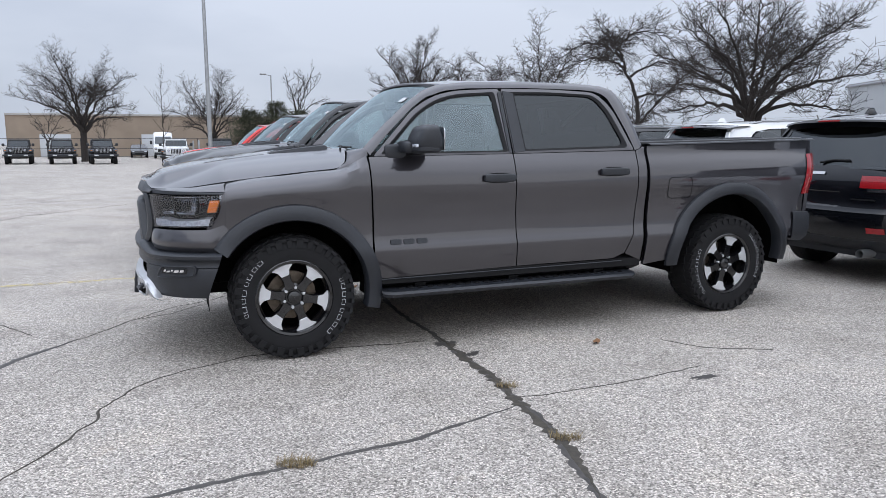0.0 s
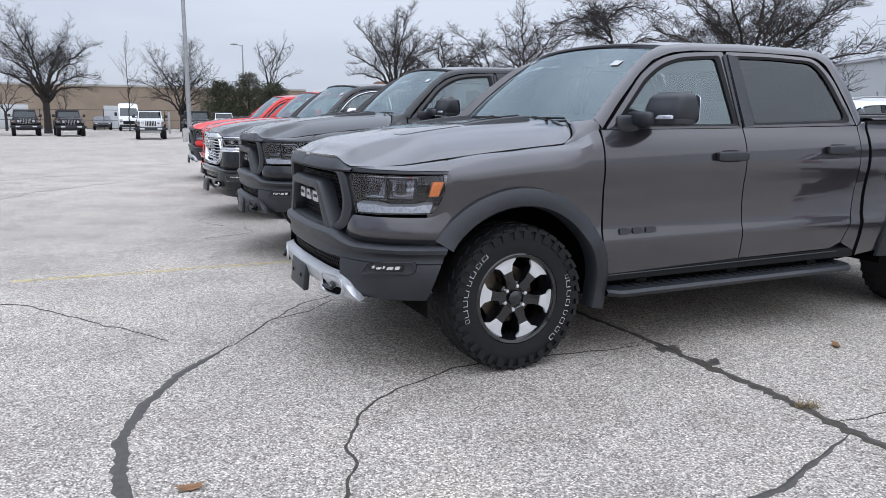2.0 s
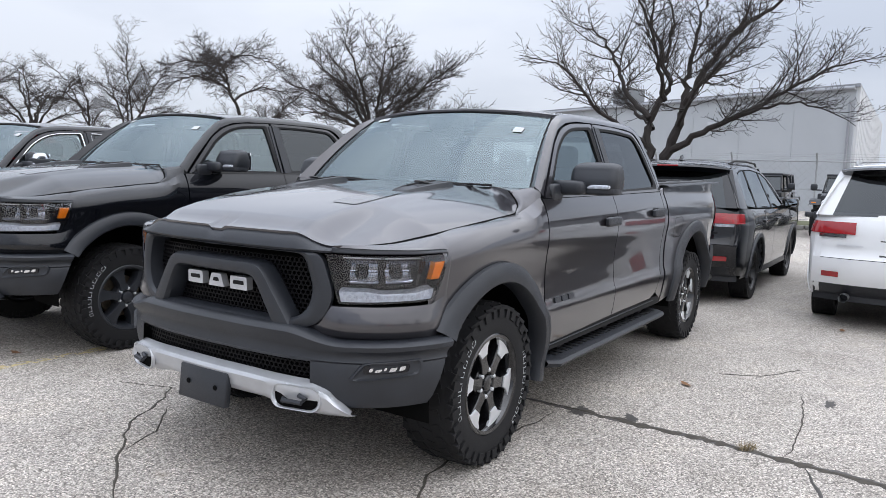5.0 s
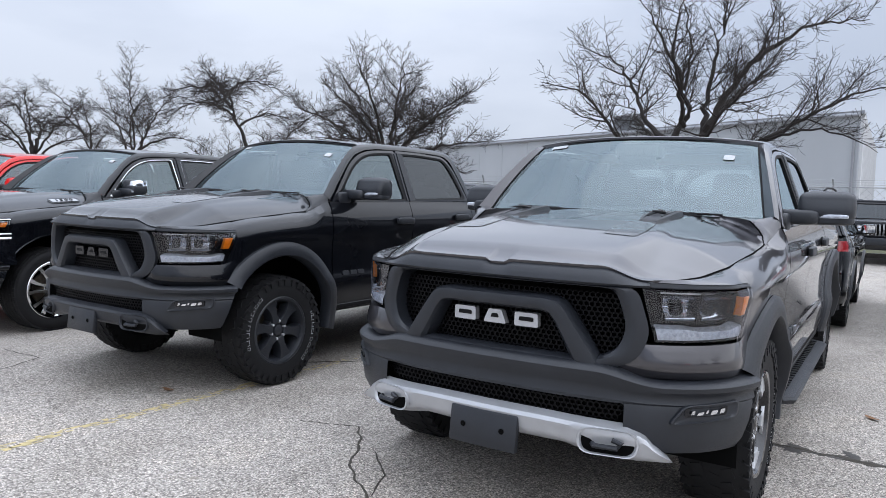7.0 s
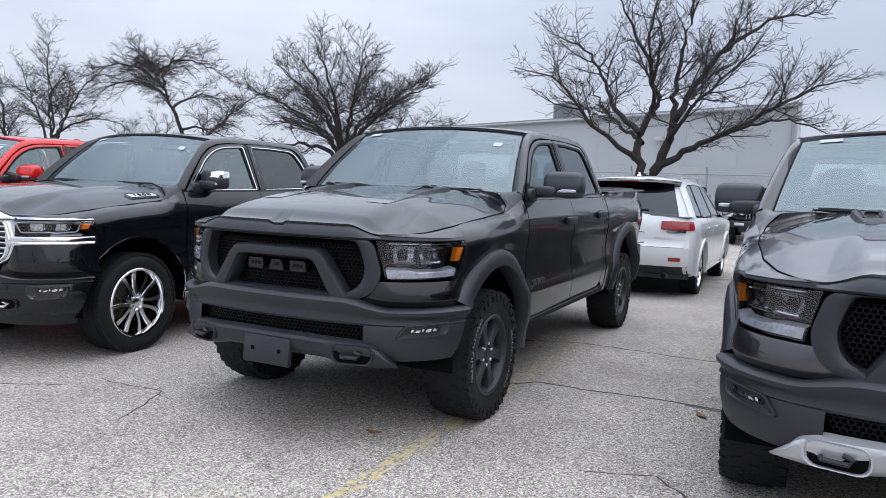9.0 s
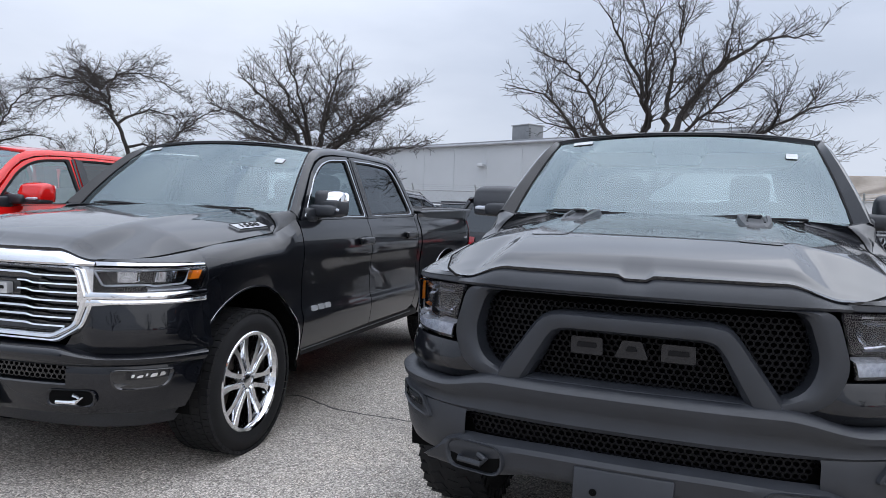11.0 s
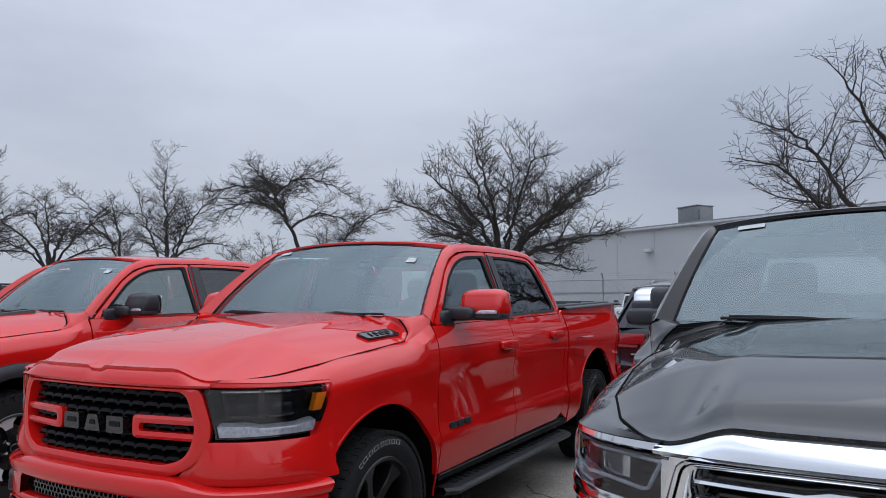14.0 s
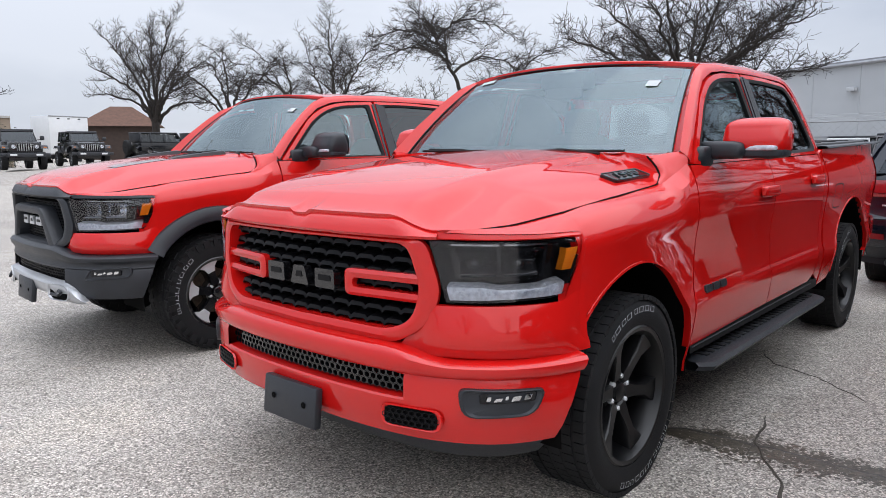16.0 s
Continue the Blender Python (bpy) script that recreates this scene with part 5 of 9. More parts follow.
    mesh_part("headliner", *sheet([[Vector((x, y, 1.80)) for y in (-0.70, 0, 0.70)] for x in (-1.30, -1.9, -2.55)]), CABIN_LIGHT, truck)
    back = []
    for p in resample([(x, 0, z) for x, z in CAB_OUT[9:]], 10):
        back.append([Vector((p.x - 0.02 * (1 - y * y), y * (cab_y(p.z) - 0.020), p.z + (0.03 * (1 - abs(y) ** 2.4) if p.z > 1.82 else 0))) for y in np.linspace(-1, 1, 9)])
    cv, cf = sheet(back)
    cf = [f for f in cf if not (all(abs(cv[i].y) < 0.67 for i in f) and 1.46 < sum(cv[i].z for i in f) / 4 < 1.78)]
    mesh_part("cab_back", cv, cf, paint, truck)
    rw = [Vector((-2.82 + (q.y - 1.42) * 0.36, q.x, q.y)) for q in rounded([(-0.72, 1.43), (0.72, 1.43), (0.68, 1.80), (-0.68, 1.80)], 0.06)]
    mesh_part("rear_window", rw, [tuple(range(len(rw)))], GLASS_REAR, truck, smooth=False).visible_shadow = False
    mesh_part("roof_antenna", *block((0.16, 0.05, 0.05), (-2.42, 0.0, 1.94), 0.015, taper=(0.4, 0.4)), paint, truck)

    front_loop = rounded([rake(p) for p in ((-0.560, 1.342), (-0.95, 1.658), (-1.13, 1.756), (-1.30, 1.806), (-1.588, 1.830), (-1.618, 1.356))], [0.02, 0.05, 0.1, 0.1, 0.02, 0.01])
    front_glass = rounded([rake(p) for p in ((-0.655, 1.368), (-0.98, 1.620), (-1.15, 1.712), (-1.30, 1.762), (-1.530, 1.785), (-1.556, 1.378))], [0.03, 0.05, 0.1, 0.1, 0.03, 0.02])
    rear_loop = rounded([(-1.630, 1.356), (-1.600, 1.830), (-2.00, 1.836), (-2.425, 1.822), (-2.545, 1.70), (-2.690, 1.376)], [0.01, 0.02, 0.1, 0.10, 0.08, 0.02])
    rear_glass = rounded([(-1.735, 1.385), (-1.700, 1.790), (-2.00, 1.796), (-2.385, 1.785), (-2.475, 1.68), (-2.605, 1.410)], [0.02, 0.03, 0.1, 0.09, 0.08, 0.07])
    for name, lo, gl, gm, doors in (("front", front_loop, front_glass, GLASS_FRONT, front_doors), ("rear", rear_loop, rear_glass, GLASS_DARK, rear_doors)):
        mid = [a.lerp(b, 0.55) for a, b in zip(lo, gl)]
        put = lambda off: (lambda q: (q.x, cab_y(q.y) + off, q.y))
        for s, door in ((1, doors[0]), (-1, doors[1])):
            v, f = band(lo, mid, put(0.006), put(0.008), (0, -0.03, 0))
            v = v if s > 0 else flip_y(v)
            mesh_part("window_frame", v, f, paint, door)
            v, f = band(mid, gl, put(0.010), put(0.004), (0, -0.03, 0))
            v = v if s > 0 else flip_y(v)
            mesh_part("window_seal", v, f, DARK_TRIM, door)
            if seal_mat:
                v, f = band(mid, [a.lerp(b, 0.72) for a, b in zip(lo, gl)], put(0.013), put(0.012), (0, -0.01, 0))
                v = v if s > 0 else flip_y(v)
                mesh_part("chrome_surround", v, f, seal_mat, door, "bright chrome window surround")
            v = [Vector((q.x, s * (cab_y(q.y) - 0.006), q.y)) for q in gl]
            g = mesh_part("window", v, [tuple(range(len(v)))], gm, door, "dark privacy window" if gm == GLASS_DARK else "lightly tinted door window", smooth=False)
            g.visible_shadow = False
    for s in (1, -1):
        mesh_part("pillar_cover", *plate(rounded([(-1.590, 1.365), (-1.565, 1.80), (-1.592, 1.815), (-1.612, 1.365)], 0.004), lambda q: (q.x, s * (cab_y(q.y) + 0.014), q.y), (0, -s * 0.01, 0)), MATTE_BLACK, truck)
        mesh_part("pillar_cover", *plate(rounded([(-1.636, 1.365), (-1.608, 1.815), (-1.69, 1.80), (-1.722, 1.372)], 0.004), lambda q: (q.x, s * (cab_y(q.y) + 0.014), q.y), (0, -s * 0.01, 0)), MATTE_BLACK, truck)

    mw = 0.62 if mirror_mat == CHROME else 1.0
    # handles, fuel door, badges, mirrors
    for s in (1, -1):
        for cx, z, door in ((-1.49, 1.182, front_doors), (-2.475, 1.212, rear_doors)):
            y = side_y(cx, z)
            h = mesh_part("door_handle", *superblock((0.255, 0.036, 0.060), (cx, s * (y + 0.022), z), 5, 10), handle_mat or MATTE_BLACK, door[0 if s > 0 else 1])
            mesh_part("handle_recess", *plate(rounded([(cx - 0.09, z - 0.036), (cx + 0.09, z - 0.036), (cx + 0.08, z + 0.036), (cx - 0.08, z + 0.036)], 0.03), lambda q: (q.x, s * (side_y(q.x, q.y) + 0.002), q.y), (0, -s * 0.004, 0)), DARK_TRIM if handle_mat != paint else paint, h)
        for i in range(3):
            x0 = -0.665 - 0.096 * i
            mesh_part("side_emblem", *plate(rounded([(x0, 0.738), (x0 - 0.078, 0.738), (x0 - 0.078, 0.772), (x0, 0.772)], 0.010, 2), lambda q: (q.x, s * (side_y(q.x, q.y) + 0.010), q.y), (0, -s * 0.012, 0)), badge_mat, truck, "plain side emblem block")
        my = (0.985 if mw == 1 else 0.925) if s > 0 else 0.905
        arm = mesh_part("mirror", *superblock((0.19, 0.29 * mw, 0.185 * (0.9 if mw < 1 else 1)), (-0.875, s * (my + 0.145 * mw), 1.462), 4.5, 14, squeeze=lambda v: Vector((v.x * (1 - 0.25 * (v.z > 0)), v.y, v.z * (1 - 0.22 * (v.x > 0) * abs(v.x) / 0.1)))), mirror_mat or MATTE_BLACK, truck, "large towing-style door mirror")
        if mirror_mat == CHROME:
            mesh_part("mirror_shell", *joined(superblock((0.20, 0.10, 0.172), (-0.876, s * (my + 0.045), 1.460), 4.5, 10), superblock((0.196, 0.295 * mw, 0.115), (-0.876, s * (my + 0.148 * mw), 1.428), 6, 12)), MATTE_BLACK, arm)
        mesh_part("mirror_arm", *joined(superblock((0.12, 0.24, 0.085), (-0.80, s * 0.985, 1.405), 4, 10), superblock((0.16, 0.06, 0.10), (-0.72, s * 0.935, 1.375), 4, 8)), MATTE_BLACK, arm)
        mesh_part("mirror_skirt", *superblock((0.17, 0.28 * mw, 0.06), (-0.87, s * (my + 0.147 * mw), 1.395), 4, 10), MATTE_BLACK, arm)
        mesh_part("mirror_glass", *plate(rounded([(s * (my + 0.027), 1.385), (s * (my + 0.027 + 0.24 * mw), 1.385), (s * (my + 0.027 + 0.24 * mw), 1.535), (s * (my + 0.027), 1.535)], 0.03), lambda q: (-0.968, q.x, q.y), (0.004, 0, 0)), MIRROR, arm)
        mesh_part("turn_signal", *moved(superblock((0.026, 0.165, 0.024), (0, 0, 0), 5, 8), pose(-0.789, s * (my + 0.18 * mw), 1.414, 0, 0, -s * 8)), LAMP_CLEAR, arm, "clear mirror turn signal")
    fuel_v, fuel_f = band(rounded([(-2.995, 0.985), (-3.235, 0.985), (-3.235, 1.160), (-2.995, 1.160)], 0.045), rounded([(-3.001, 0.991), (-3.229, 0.991), (-3.229, 1.154), (-3.001, 1.154)], 0.042), lambda q: (q.x, side_y(q.x, q.y) + 0.0025, q.y))
    mesh_part("fuel_door", fuel_v, fuel_f, DARK_TRIM, truck)

    # bed, tailgate, rear lamps, rear bumper
    mesh_part("bed_cover", *joined(block((1.74, 1.72, 0.05), (-3.68, 0, 1.435), 0.012, m=Matrix.Rotation(radians(1.2), 4, "Y")), *[block((0.012, 1.66, 0.016), (x, 0, 1.462 - (x + 3.68) * 0.021), 0.004) for x in (-3.25, -3.68, -4.11)]), TONNEAU, truck, "black folding vinyl bed cover")
    both("bed_rail", *sheet([[Vector((x, y, z - (x + 2.81) * 0.0235)) for x in (-2.815, -3.4, -4.0, -4.56)] for y, z in ((0.982, 1.412), (0.976, 1.422), (0.955, 1.426), (0.86, 1.424), (0.85, 1.40))]), MATTE_BLACK, truck)
    tg = [[Vector((-4.595 - 0.028 * math.sin(v * math.pi) - 0.02 * (1 - abs(y)) , y * 0.90, 0.74 + 0.71 * v)) for y in np.linspace(-1, 1, 9)] for v in np.linspace(0, 1, 9)]
    mesh_part("tailgate", *sheet(tg, (0.04, 0, 0)), paint, truck)
    lamp = coons([(-4.455, 0.985), (-4.580, 0.985)], [(-4.520, 1.335), (-4.640, 1.335)], [(-4.455, 0.985), (-4.520, 1.335)], [(-4.580, 0.985), (-4.640, 1.335)], 6, 8)
    rows = [[Vector((q.x, side_y(q.x, q.y) + 0.006 - 0.025 * (i / 6) ** 2, q.y)) for i, q in enumerate(row)] for row in lamp]
    rows = [row + [Vector((row[-1].x - 0.012, row[-1].y - 0.10, row[-1].z))] for row in rows]
    both("tail_lamp", *sheet(rows), LAMP_RED, truck, "red wrap-around tail lamp")
    both("bed_corner", *sheet([[Vector((x, side_y(-4.45, z) - k, z)) for x, k in ((-4.28 - 0.6 * max(0, z - 0.62) * 0.8, 0.0), (-4.46, 0.012), (-4.55, 0.06), (-4.565, 0.10))] for z in np.linspace(0.62, 0.98, 5)]), paint, truck)
    rb = []
    for z, d in ((0.82, 0.0), (0.815, 0.09), (0.79, 0.115), (0.68, 0.12), (0.60, 0.09), (0.56, 0.02)):
        rb.append([Vector((-4.575 - d * (1 if abs(y) < 0.75 else 0.8), y, z)) for y in np.linspace(-0.86, 0.86, 13)])
        rb[-1] = [Vector((-4.36 - 0.04 * (0.82 - z), -0.955 - d * 0.3, z + 0.015)), Vector((-4.50 - d * 0.7, -0.945 - d * 0.2, z + 0.008))] + rb[-1] + [Vector((-4.50 - d * 0.7, 0.945 + d * 0.2, z + 0.008)), Vector((-4.36 - 0.04 * (0.82 - z), 0.955 + d * 0.3, z + 0.015))]
    mesh_part("rear_bumper", *sheet(rb), MATTE_BLACK if flare_mat else (bumper_mat or MATTE_BLACK), truck)
    mesh_part("exhaust_pipe", *tube([(-3.9, -0.55, 0.48), (-4.45, -0.62, 0.47), (-4.62, -0.66, 0.46)], 0.04, 10), MACHINED, truck)

    # running boards
    if board:
        for s in (1, -1):
            top = [[Vector((x, s * y, z + 0.0025 * (x + 0.6) * 0)) for x in (-0.60, -0.66, -1.3, -2.0, -2.64, -2.70)] for y, z in ((0.84, 0.392), (0.86, 0.418), (0.98, 0.420), (1.05, 0.412), (1.065, 0.395), (1.05, 0.372), (0.86, 0.368))]
            for row in top:
                row[0].y -= s * 0.06
                row[-1].y -= s * 0.06
            rb_ = mesh_part("running_board", *sheet(top), MATTE_BLACK, truck, "black textured running board")
            for i in range(26):
                x = -0.74 - 0.073 * i
                mesh_part("tread_rib", *block((0.036, 0.085, 0.006), (x, s * 0.955, 0.4225), 0.002), DARK_TRIM, rb_)
            for x in (-0.9, -1.65, -2.4):
                mesh_part("board_bracket", *block((0.09, 0.24, 0.05), (x, s * 0.82, 0.445), 0.01), DARK_TRIM, rb_)

    # face: brow, lamps, grille
    FACE_DIM = {"loop": (0.800, 0.745, 0.645), "wings": (0.738, 0.700, 0.640), "bars": (0.725, 0.688, 0.636)}[grille]

    def bump_top(p):
        k = min(1, max(0, (abs(p) - 0.46) / 0.26))
        return FACE_DIM[0] + (FACE_DIM[1] - FACE_DIM[0]) * k * k * (3 - 2 * k)

    def brow_low(p):
        return 1.113 - 0.004 * max(0, abs(p) - 0.6)
    gap = strip_on_nose([lambda p: (brow_top(p) + 0.002, -0.022), lambda p: (brow_top(p) - 0.03, -0.022)], 60, -1.15, 1.15)
    mesh_part("hood_gap", *gap, SHADE_BLACK, truck)
    brow = strip_on_nose([lambda p: (brow_top(p) - 0.002, -0.030), lambda p: (brow_top(p) - 0.005, -0.012), lambda p: (brow_top(p) * 0.72 + brow_low(p) * 0.28, 0.006), lambda p: (brow_top(p) * 0.35 + brow_low(p) * 0.65, 0.019), lambda p: (brow_low(p) + 0.010, 0.024), lambda p: (brow_low(p), 0.016), lambda p: (brow_low(p) - 0.002, -0.03)], 72, -0.66, 0.66)
    mesh_part("grille_brow", *brow, brow_mat or paint, truck)
    shoulder_b = [front(p, brow_top(p) - 0.001, 0.004) for p in np.linspace(0.645, 1.225, 14)]
    shoulder_a = [Vector((q[0], q[1], hood_rim(q[0]) - 0.004)) for q in resample([(0.825, 0.671), (0.62, 0.793), (0.40, 0.862)], 13)]
    both("fender_top", *sheet([shoulder_a, [a.lerp(b, 0.5) + Vector((0.010, 0.012, 0.012)) for a, b in zip(shoulder_a, shoulder_b)], shoulder_b]), paint, truck)
    lids = strip_on_nose([lambda p: (brow_top(p) - 0.001, -0.012), lambda p: (brow_top(p) - 0.004, 0.001), lambda p: (brow_low(p) + 0.004, 0.005), lambda p: (brow_low(p), 0.003), lambda p: (brow_low(p) - 0.004, -0.03)], 16, 0.655, 1.215)
    both("lamp_lid", *lids, brow_mat or paint, truck)
    lamp_low = 0.982 if grille == "bars" else 0.897
    panel_top = 0.925 if grille == "bars" else 0.885
    nose_panel = coons([(0.48, FACE_DIM[0] - 0.03), (0.72, FACE_DIM[1] + 0.004), (1.230, FACE_DIM[1] - 0.002)], [(0.60, panel_top), (1.12, panel_top + 0.004), (1.205, panel_top + 0.03)], [(0.48, FACE_DIM[0] - 0.03), (0.53, FACE_DIM[0] + 0.02), (0.60, panel_top)], [(1.230, FACE_DIM[1] - 0.002), (1.205, panel_top + 0.03)], 22, 9)
    swell = (0.0, 0.012, 0.022, 0.026, 0.026, 0.024, 0.020, 0.016, 0.012, 0.006)
    both("lower_fender", *sheet([[front(q.x, q.y, swell[j] * min(1, (1.235 - q.x) / 0.15 + 0.15) * min(1, max(0, (q.x - 0.56) / 0.12)) - 0.012 * (q.x < 0.6)) for q in row] for j, row in enumerate(nose_panel)], (-0.03, 0, 0)), paint, truck)
    both("fender_joint", *strip_on_nose([(FACE_DIM[1], -0.004), (panel_top + 0.06, -0.004)], 4, 1.10, 1.245), paint, truck)
    lamp_in, lamp_top = (0.645, 0.618) if grille == "bars" else (0.690, 0.632)
    lamp_grid = coons([(lamp_in, lamp_low), (1.135, lamp_low + 0.010)], [(lamp_top, 1.108), (1.208, 1.106)], [(lamp_in, lamp_low), (lamp_top, 1.108)], [(1.135, lamp_low + 0.010), (1.184, 1.0), (1.208, 1.106)], 16, 8)
    outer = coons([(1.130, lamp_low - 0.01), (1.240, lamp_low - 0.01)], [(1.212, 1.106), (1.232, 1.124)], [(1.130, lamp_low - 0.01), (1.188, 1.0), (1.212, 1.106)], [(1.240, lamp_low - 0.01), (1.232, 1.124)], 5, 8)
    both("fender_tip", *sheet([[front(q.x, q.y, (0.004, 0.003, 0.002, 0.0015, 0.001, -0.004)[i]) for i, q in enumerate(row)] for row in outer]), paint, truck)
    if grille == "bars":
        both("frame_corner", *strip_on_nose([(1.108, -0.002), (1.0, 0.004), (0.92, 0.002)], 8, 0.575, 0.650), CHROME, truck)
        both("lamp_band", *strip_on_nose([lambda p: (0.992, -0.01), lambda p: (0.987, 0.012), lambda p: (0.970, 0.018), lambda p: (0.956, 0.017), lambda p: (0.953, 0.006), lambda p: (0.950, 0.013), lambda p: (0.938, 0.018), lambda p: (0.930 - 0.10 * max(0, 0.74 - p), 0.014), lambda p: (0.926 - 0.10 * max(0, 0.74 - p), -0.01)], 24, 0.60, 1.215), CHROME, truck, "chrome band under the headlamp")
    for s in (1, -1):
        spot = lambda q, off: (lambda v: Vector((v.x, s * v.y, v.z)))(front(q.x, q.y, off))
        housing = mesh_part("headlamp", *sheet([[spot(q, -0.075 if 0 < i < 16 and 0 < j < 8 else -0.002) for i, q in enumerate(row)] for j, row in enumerate(lamp_grid)]), LAMP_DARK, truck, "clear headlamp with amber marker and light strip")
        lens = mesh_part("lens", *sheet([[spot(q, 0.010) for q in row] for row in lamp_grid]), GLASS_LAMP, housing, "clear headlamp lens")
        lens.visible_shadow = False
        at = lambda u, v: lamp_grid[0][0].lerp(lamp_grid[0][-1], u).lerp(lamp_grid[-1][0].lerp(lamp_grid[-1][-1], u), v)
        vs = 0.30 if grille != "bars" else 0.16
        u0 = 0.50 if grille == "bars" else 0.03
        dip = lambda u, v: v - (0.05 * min(1, max(0, (u - 0.28) / 0.14)) * min(1, max(0, (0.86 - u) / 0.12)) if v > 0.2 and grille != "bars" else 0)
        strip = [[spot(at(u, dip(u, v)), o) for u in np.linspace(u0, 0.95, 24)] for v, o in ((0.02, -0.02), (0.04, 0.002), (vs * 0.5, 0.004), (vs - 0.05, 0.001), (vs, -0.05))]
        mesh_part("light_strip", *sheet(strip), LAMP_CLEAR, housing, "frosted daytime light strip")
        amber = [[spot(at(u, v), o) for v in np.linspace(0.46, 0.84, 4)] for u, o in ((0.875, -0.03), (0.88, 0.002), (0.985, 0.0), (0.99, -0.03))]
        mesh_part("amber_marker", *sheet(amber), AMBER, housing, "amber side marker")
        if grille == "bars":
            ring = [(0.05, 0.86), (0.45, 0.89), (0.84, 0.90), (0.845, 0.40), (0.82, 0.30), (0.56, 0.24), (0.50, 0.30), (0.13, 0.28), (0.10, 0.32), (0.05, 0.86)]
            mesh_part("light_ring", *tube([spot(at(u, v), -0.003) for u, v in ring], 0.0055, 6), LAMP_CLEAR, housing, "frosted light surround")
            mesh_part("lamp_brow", *sheet([[spot(at(u, v), o) for u in np.linspace(0.02, 0.97, 16)] for v, o in ((0.99, -0.004), (0.97, 0.002), (0.93, 0.001), (0.91, -0.02))]), LAMP_BOWL, housing)
        for u in (0.26, 0.58):
            if grille == "bars":
                cell = [[spot(at(u + 0.05 + du, v), o) for du, o in ((-0.085, -0.05), (-0.08, -0.014), (0.0, -0.006), (0.08, -0.014), (0.085, -0.05))] for v in (0.40, 0.44, 0.62, 0.78, 0.82)]
                mesh_part("projector", *sheet(cell), LAMP_BOWL, housing, "bright projector lens")
                mesh_part("lamp_bezel", *tube([spot(at(u + 0.05 + du, v), -0.012) for du, v in ((0.05, 0.82), (0.095, 0.80), (0.10, 0.46), (0.05, 0.40))], 0.004, 5), CHROME, housing)
                continue
            lid = [[spot(at(u + du, v), o) for du in np.linspace(-0.125, 0.125, 9)] for v, o in ((0.88, -0.030), (0.82, -0.016), (0.74, -0.040), (0.66, -0.056), (0.58, -0.050), (0.50, -0.030), (0.44, -0.018), (0.40, -0.030))]
            mesh_part("reflector", *sheet(lid), {"bars": CHROME, "loop": LAMP_BOWL, "wings": LAMP_DARK}[grille], housing)
            c = spot(at(u - 0.02, 0.60), -0.050)
            d = (spot(at(u, 0.60), 0.0) - c).normalized()
            rot = Vector((0, 1, 0)).rotation_difference(d).to_matrix().to_4x4()
            rot.translation = c
            mesh_part("projector", *moved(lathe([(-0.02, 0.030), (0.010, 0.029), (0.020, 0.022), (0.026, 0.012), (0.028, 0.001)], 16), rot), GLOSS_BLACK, housing)
            div = [[spot(at(u + du, v), o) for v in (0.36, 0.6, 0.92)] for du, o in ((0.135, -0.07), (0.14, -0.018), (0.165, -0.018), (0.17, -0.07))]
            mesh_part("lamp_bezel", *sheet(div), CHROME if grille == "bars" else LAMP_DARK, housing)
            mesh_part("lamp_fin", *sheet([[spot(at(u + du, v), o) for du in np.linspace(-0.14, 0.15, 8)] for v, o in ((0.965, -0.03), (0.955, -0.006), (0.925, -0.006), (0.915, -0.03))]), LAMP_BOWL, housing)
            for k in range(6):
                mesh_part("light_cell", *sheet([[spot(at(u - 0.13 + 0.05 * k + du, v), o) for du in (-0.016, 0.016)] for v, o in ((vs * 0.40, 0.005), (vs * 0.62, 0.006))]), GLASS_LAMP, housing)

    opening = {"loop": [(-0.530, 1.104), (0.530, 1.104), (0.582, 0.95), (0.545, 0.845), (0.44, 0.806), (-0.44, 0.806), (-0.545, 0.845), (-0.582, 0.95)],
               "wings": [(-0.545, 1.094), (0.545, 1.094), (0.598, 0.94), (0.560, 0.822), (0.46, 0.782), (-0.46, 0.782), (-0.560, 0.822), (-0.598, 0.94)],
               "bars": [(-0.560, 1.095), (0.560, 1.095), (0.595, 0.96), (0.550, 0.830), (0.44, 0.785), (-0.44, 0.785), (-0.550, 0.830), (-0.595, 0.96)]}[grille]
    low_z = {"loop": 0.770, "wings": 0.738, "bars": 0.730}[grille]
    rim_out = [(-0.615, 1.112), (0.615, 1.112), (0.672, 0.930), (0.625, 0.815), (0.50, low_z), (-0.50, low_z), (-0.625, 0.815), (-0.672, 0.930)]
    if grille == "bars":
        rim_out = [tuple(Vector(p).lerp(Vector(q), 0.22)) for p, q in zip(rim_out, opening)]
    radii = [0.05, 0.05, 0.05, 0.06, 0.05, 0.05, 0.06, 0.05] if grille != "bars" else [0.03, 0.03, 0.04, 0.03, 0.03, 0.03, 0.03, 0.04]
    o_in, o_out = subdivide(rounded(opening, radii), 2), subdivide(rounded(rim_out, radii), 2)
    o_mid = [a.lerp(b, 0.45) for a, b in zip(o_out, o_in)]
    o_mid2 = [a.lerp(b, 0.80) for a, b in zip(o_out, o_in)]
    n = len(o_in)
    flush = 0.009 if grille == "wings" else 0.0
    verts = [front(q.x, q.y, -0.02) for q in o_out] + [front(q.x, q.y, 0.014 - flush) for q in o_out] + [front(q.x, q.y, 0.024 - flush) for q in o_mid] + [front(q.x, q.y, 0.020 - flush) for q in o_mid2] + [front(q.x, q.y, 0.006) for q in o_in] + [front(q.x, q.y, -0.085) for q in o_in]
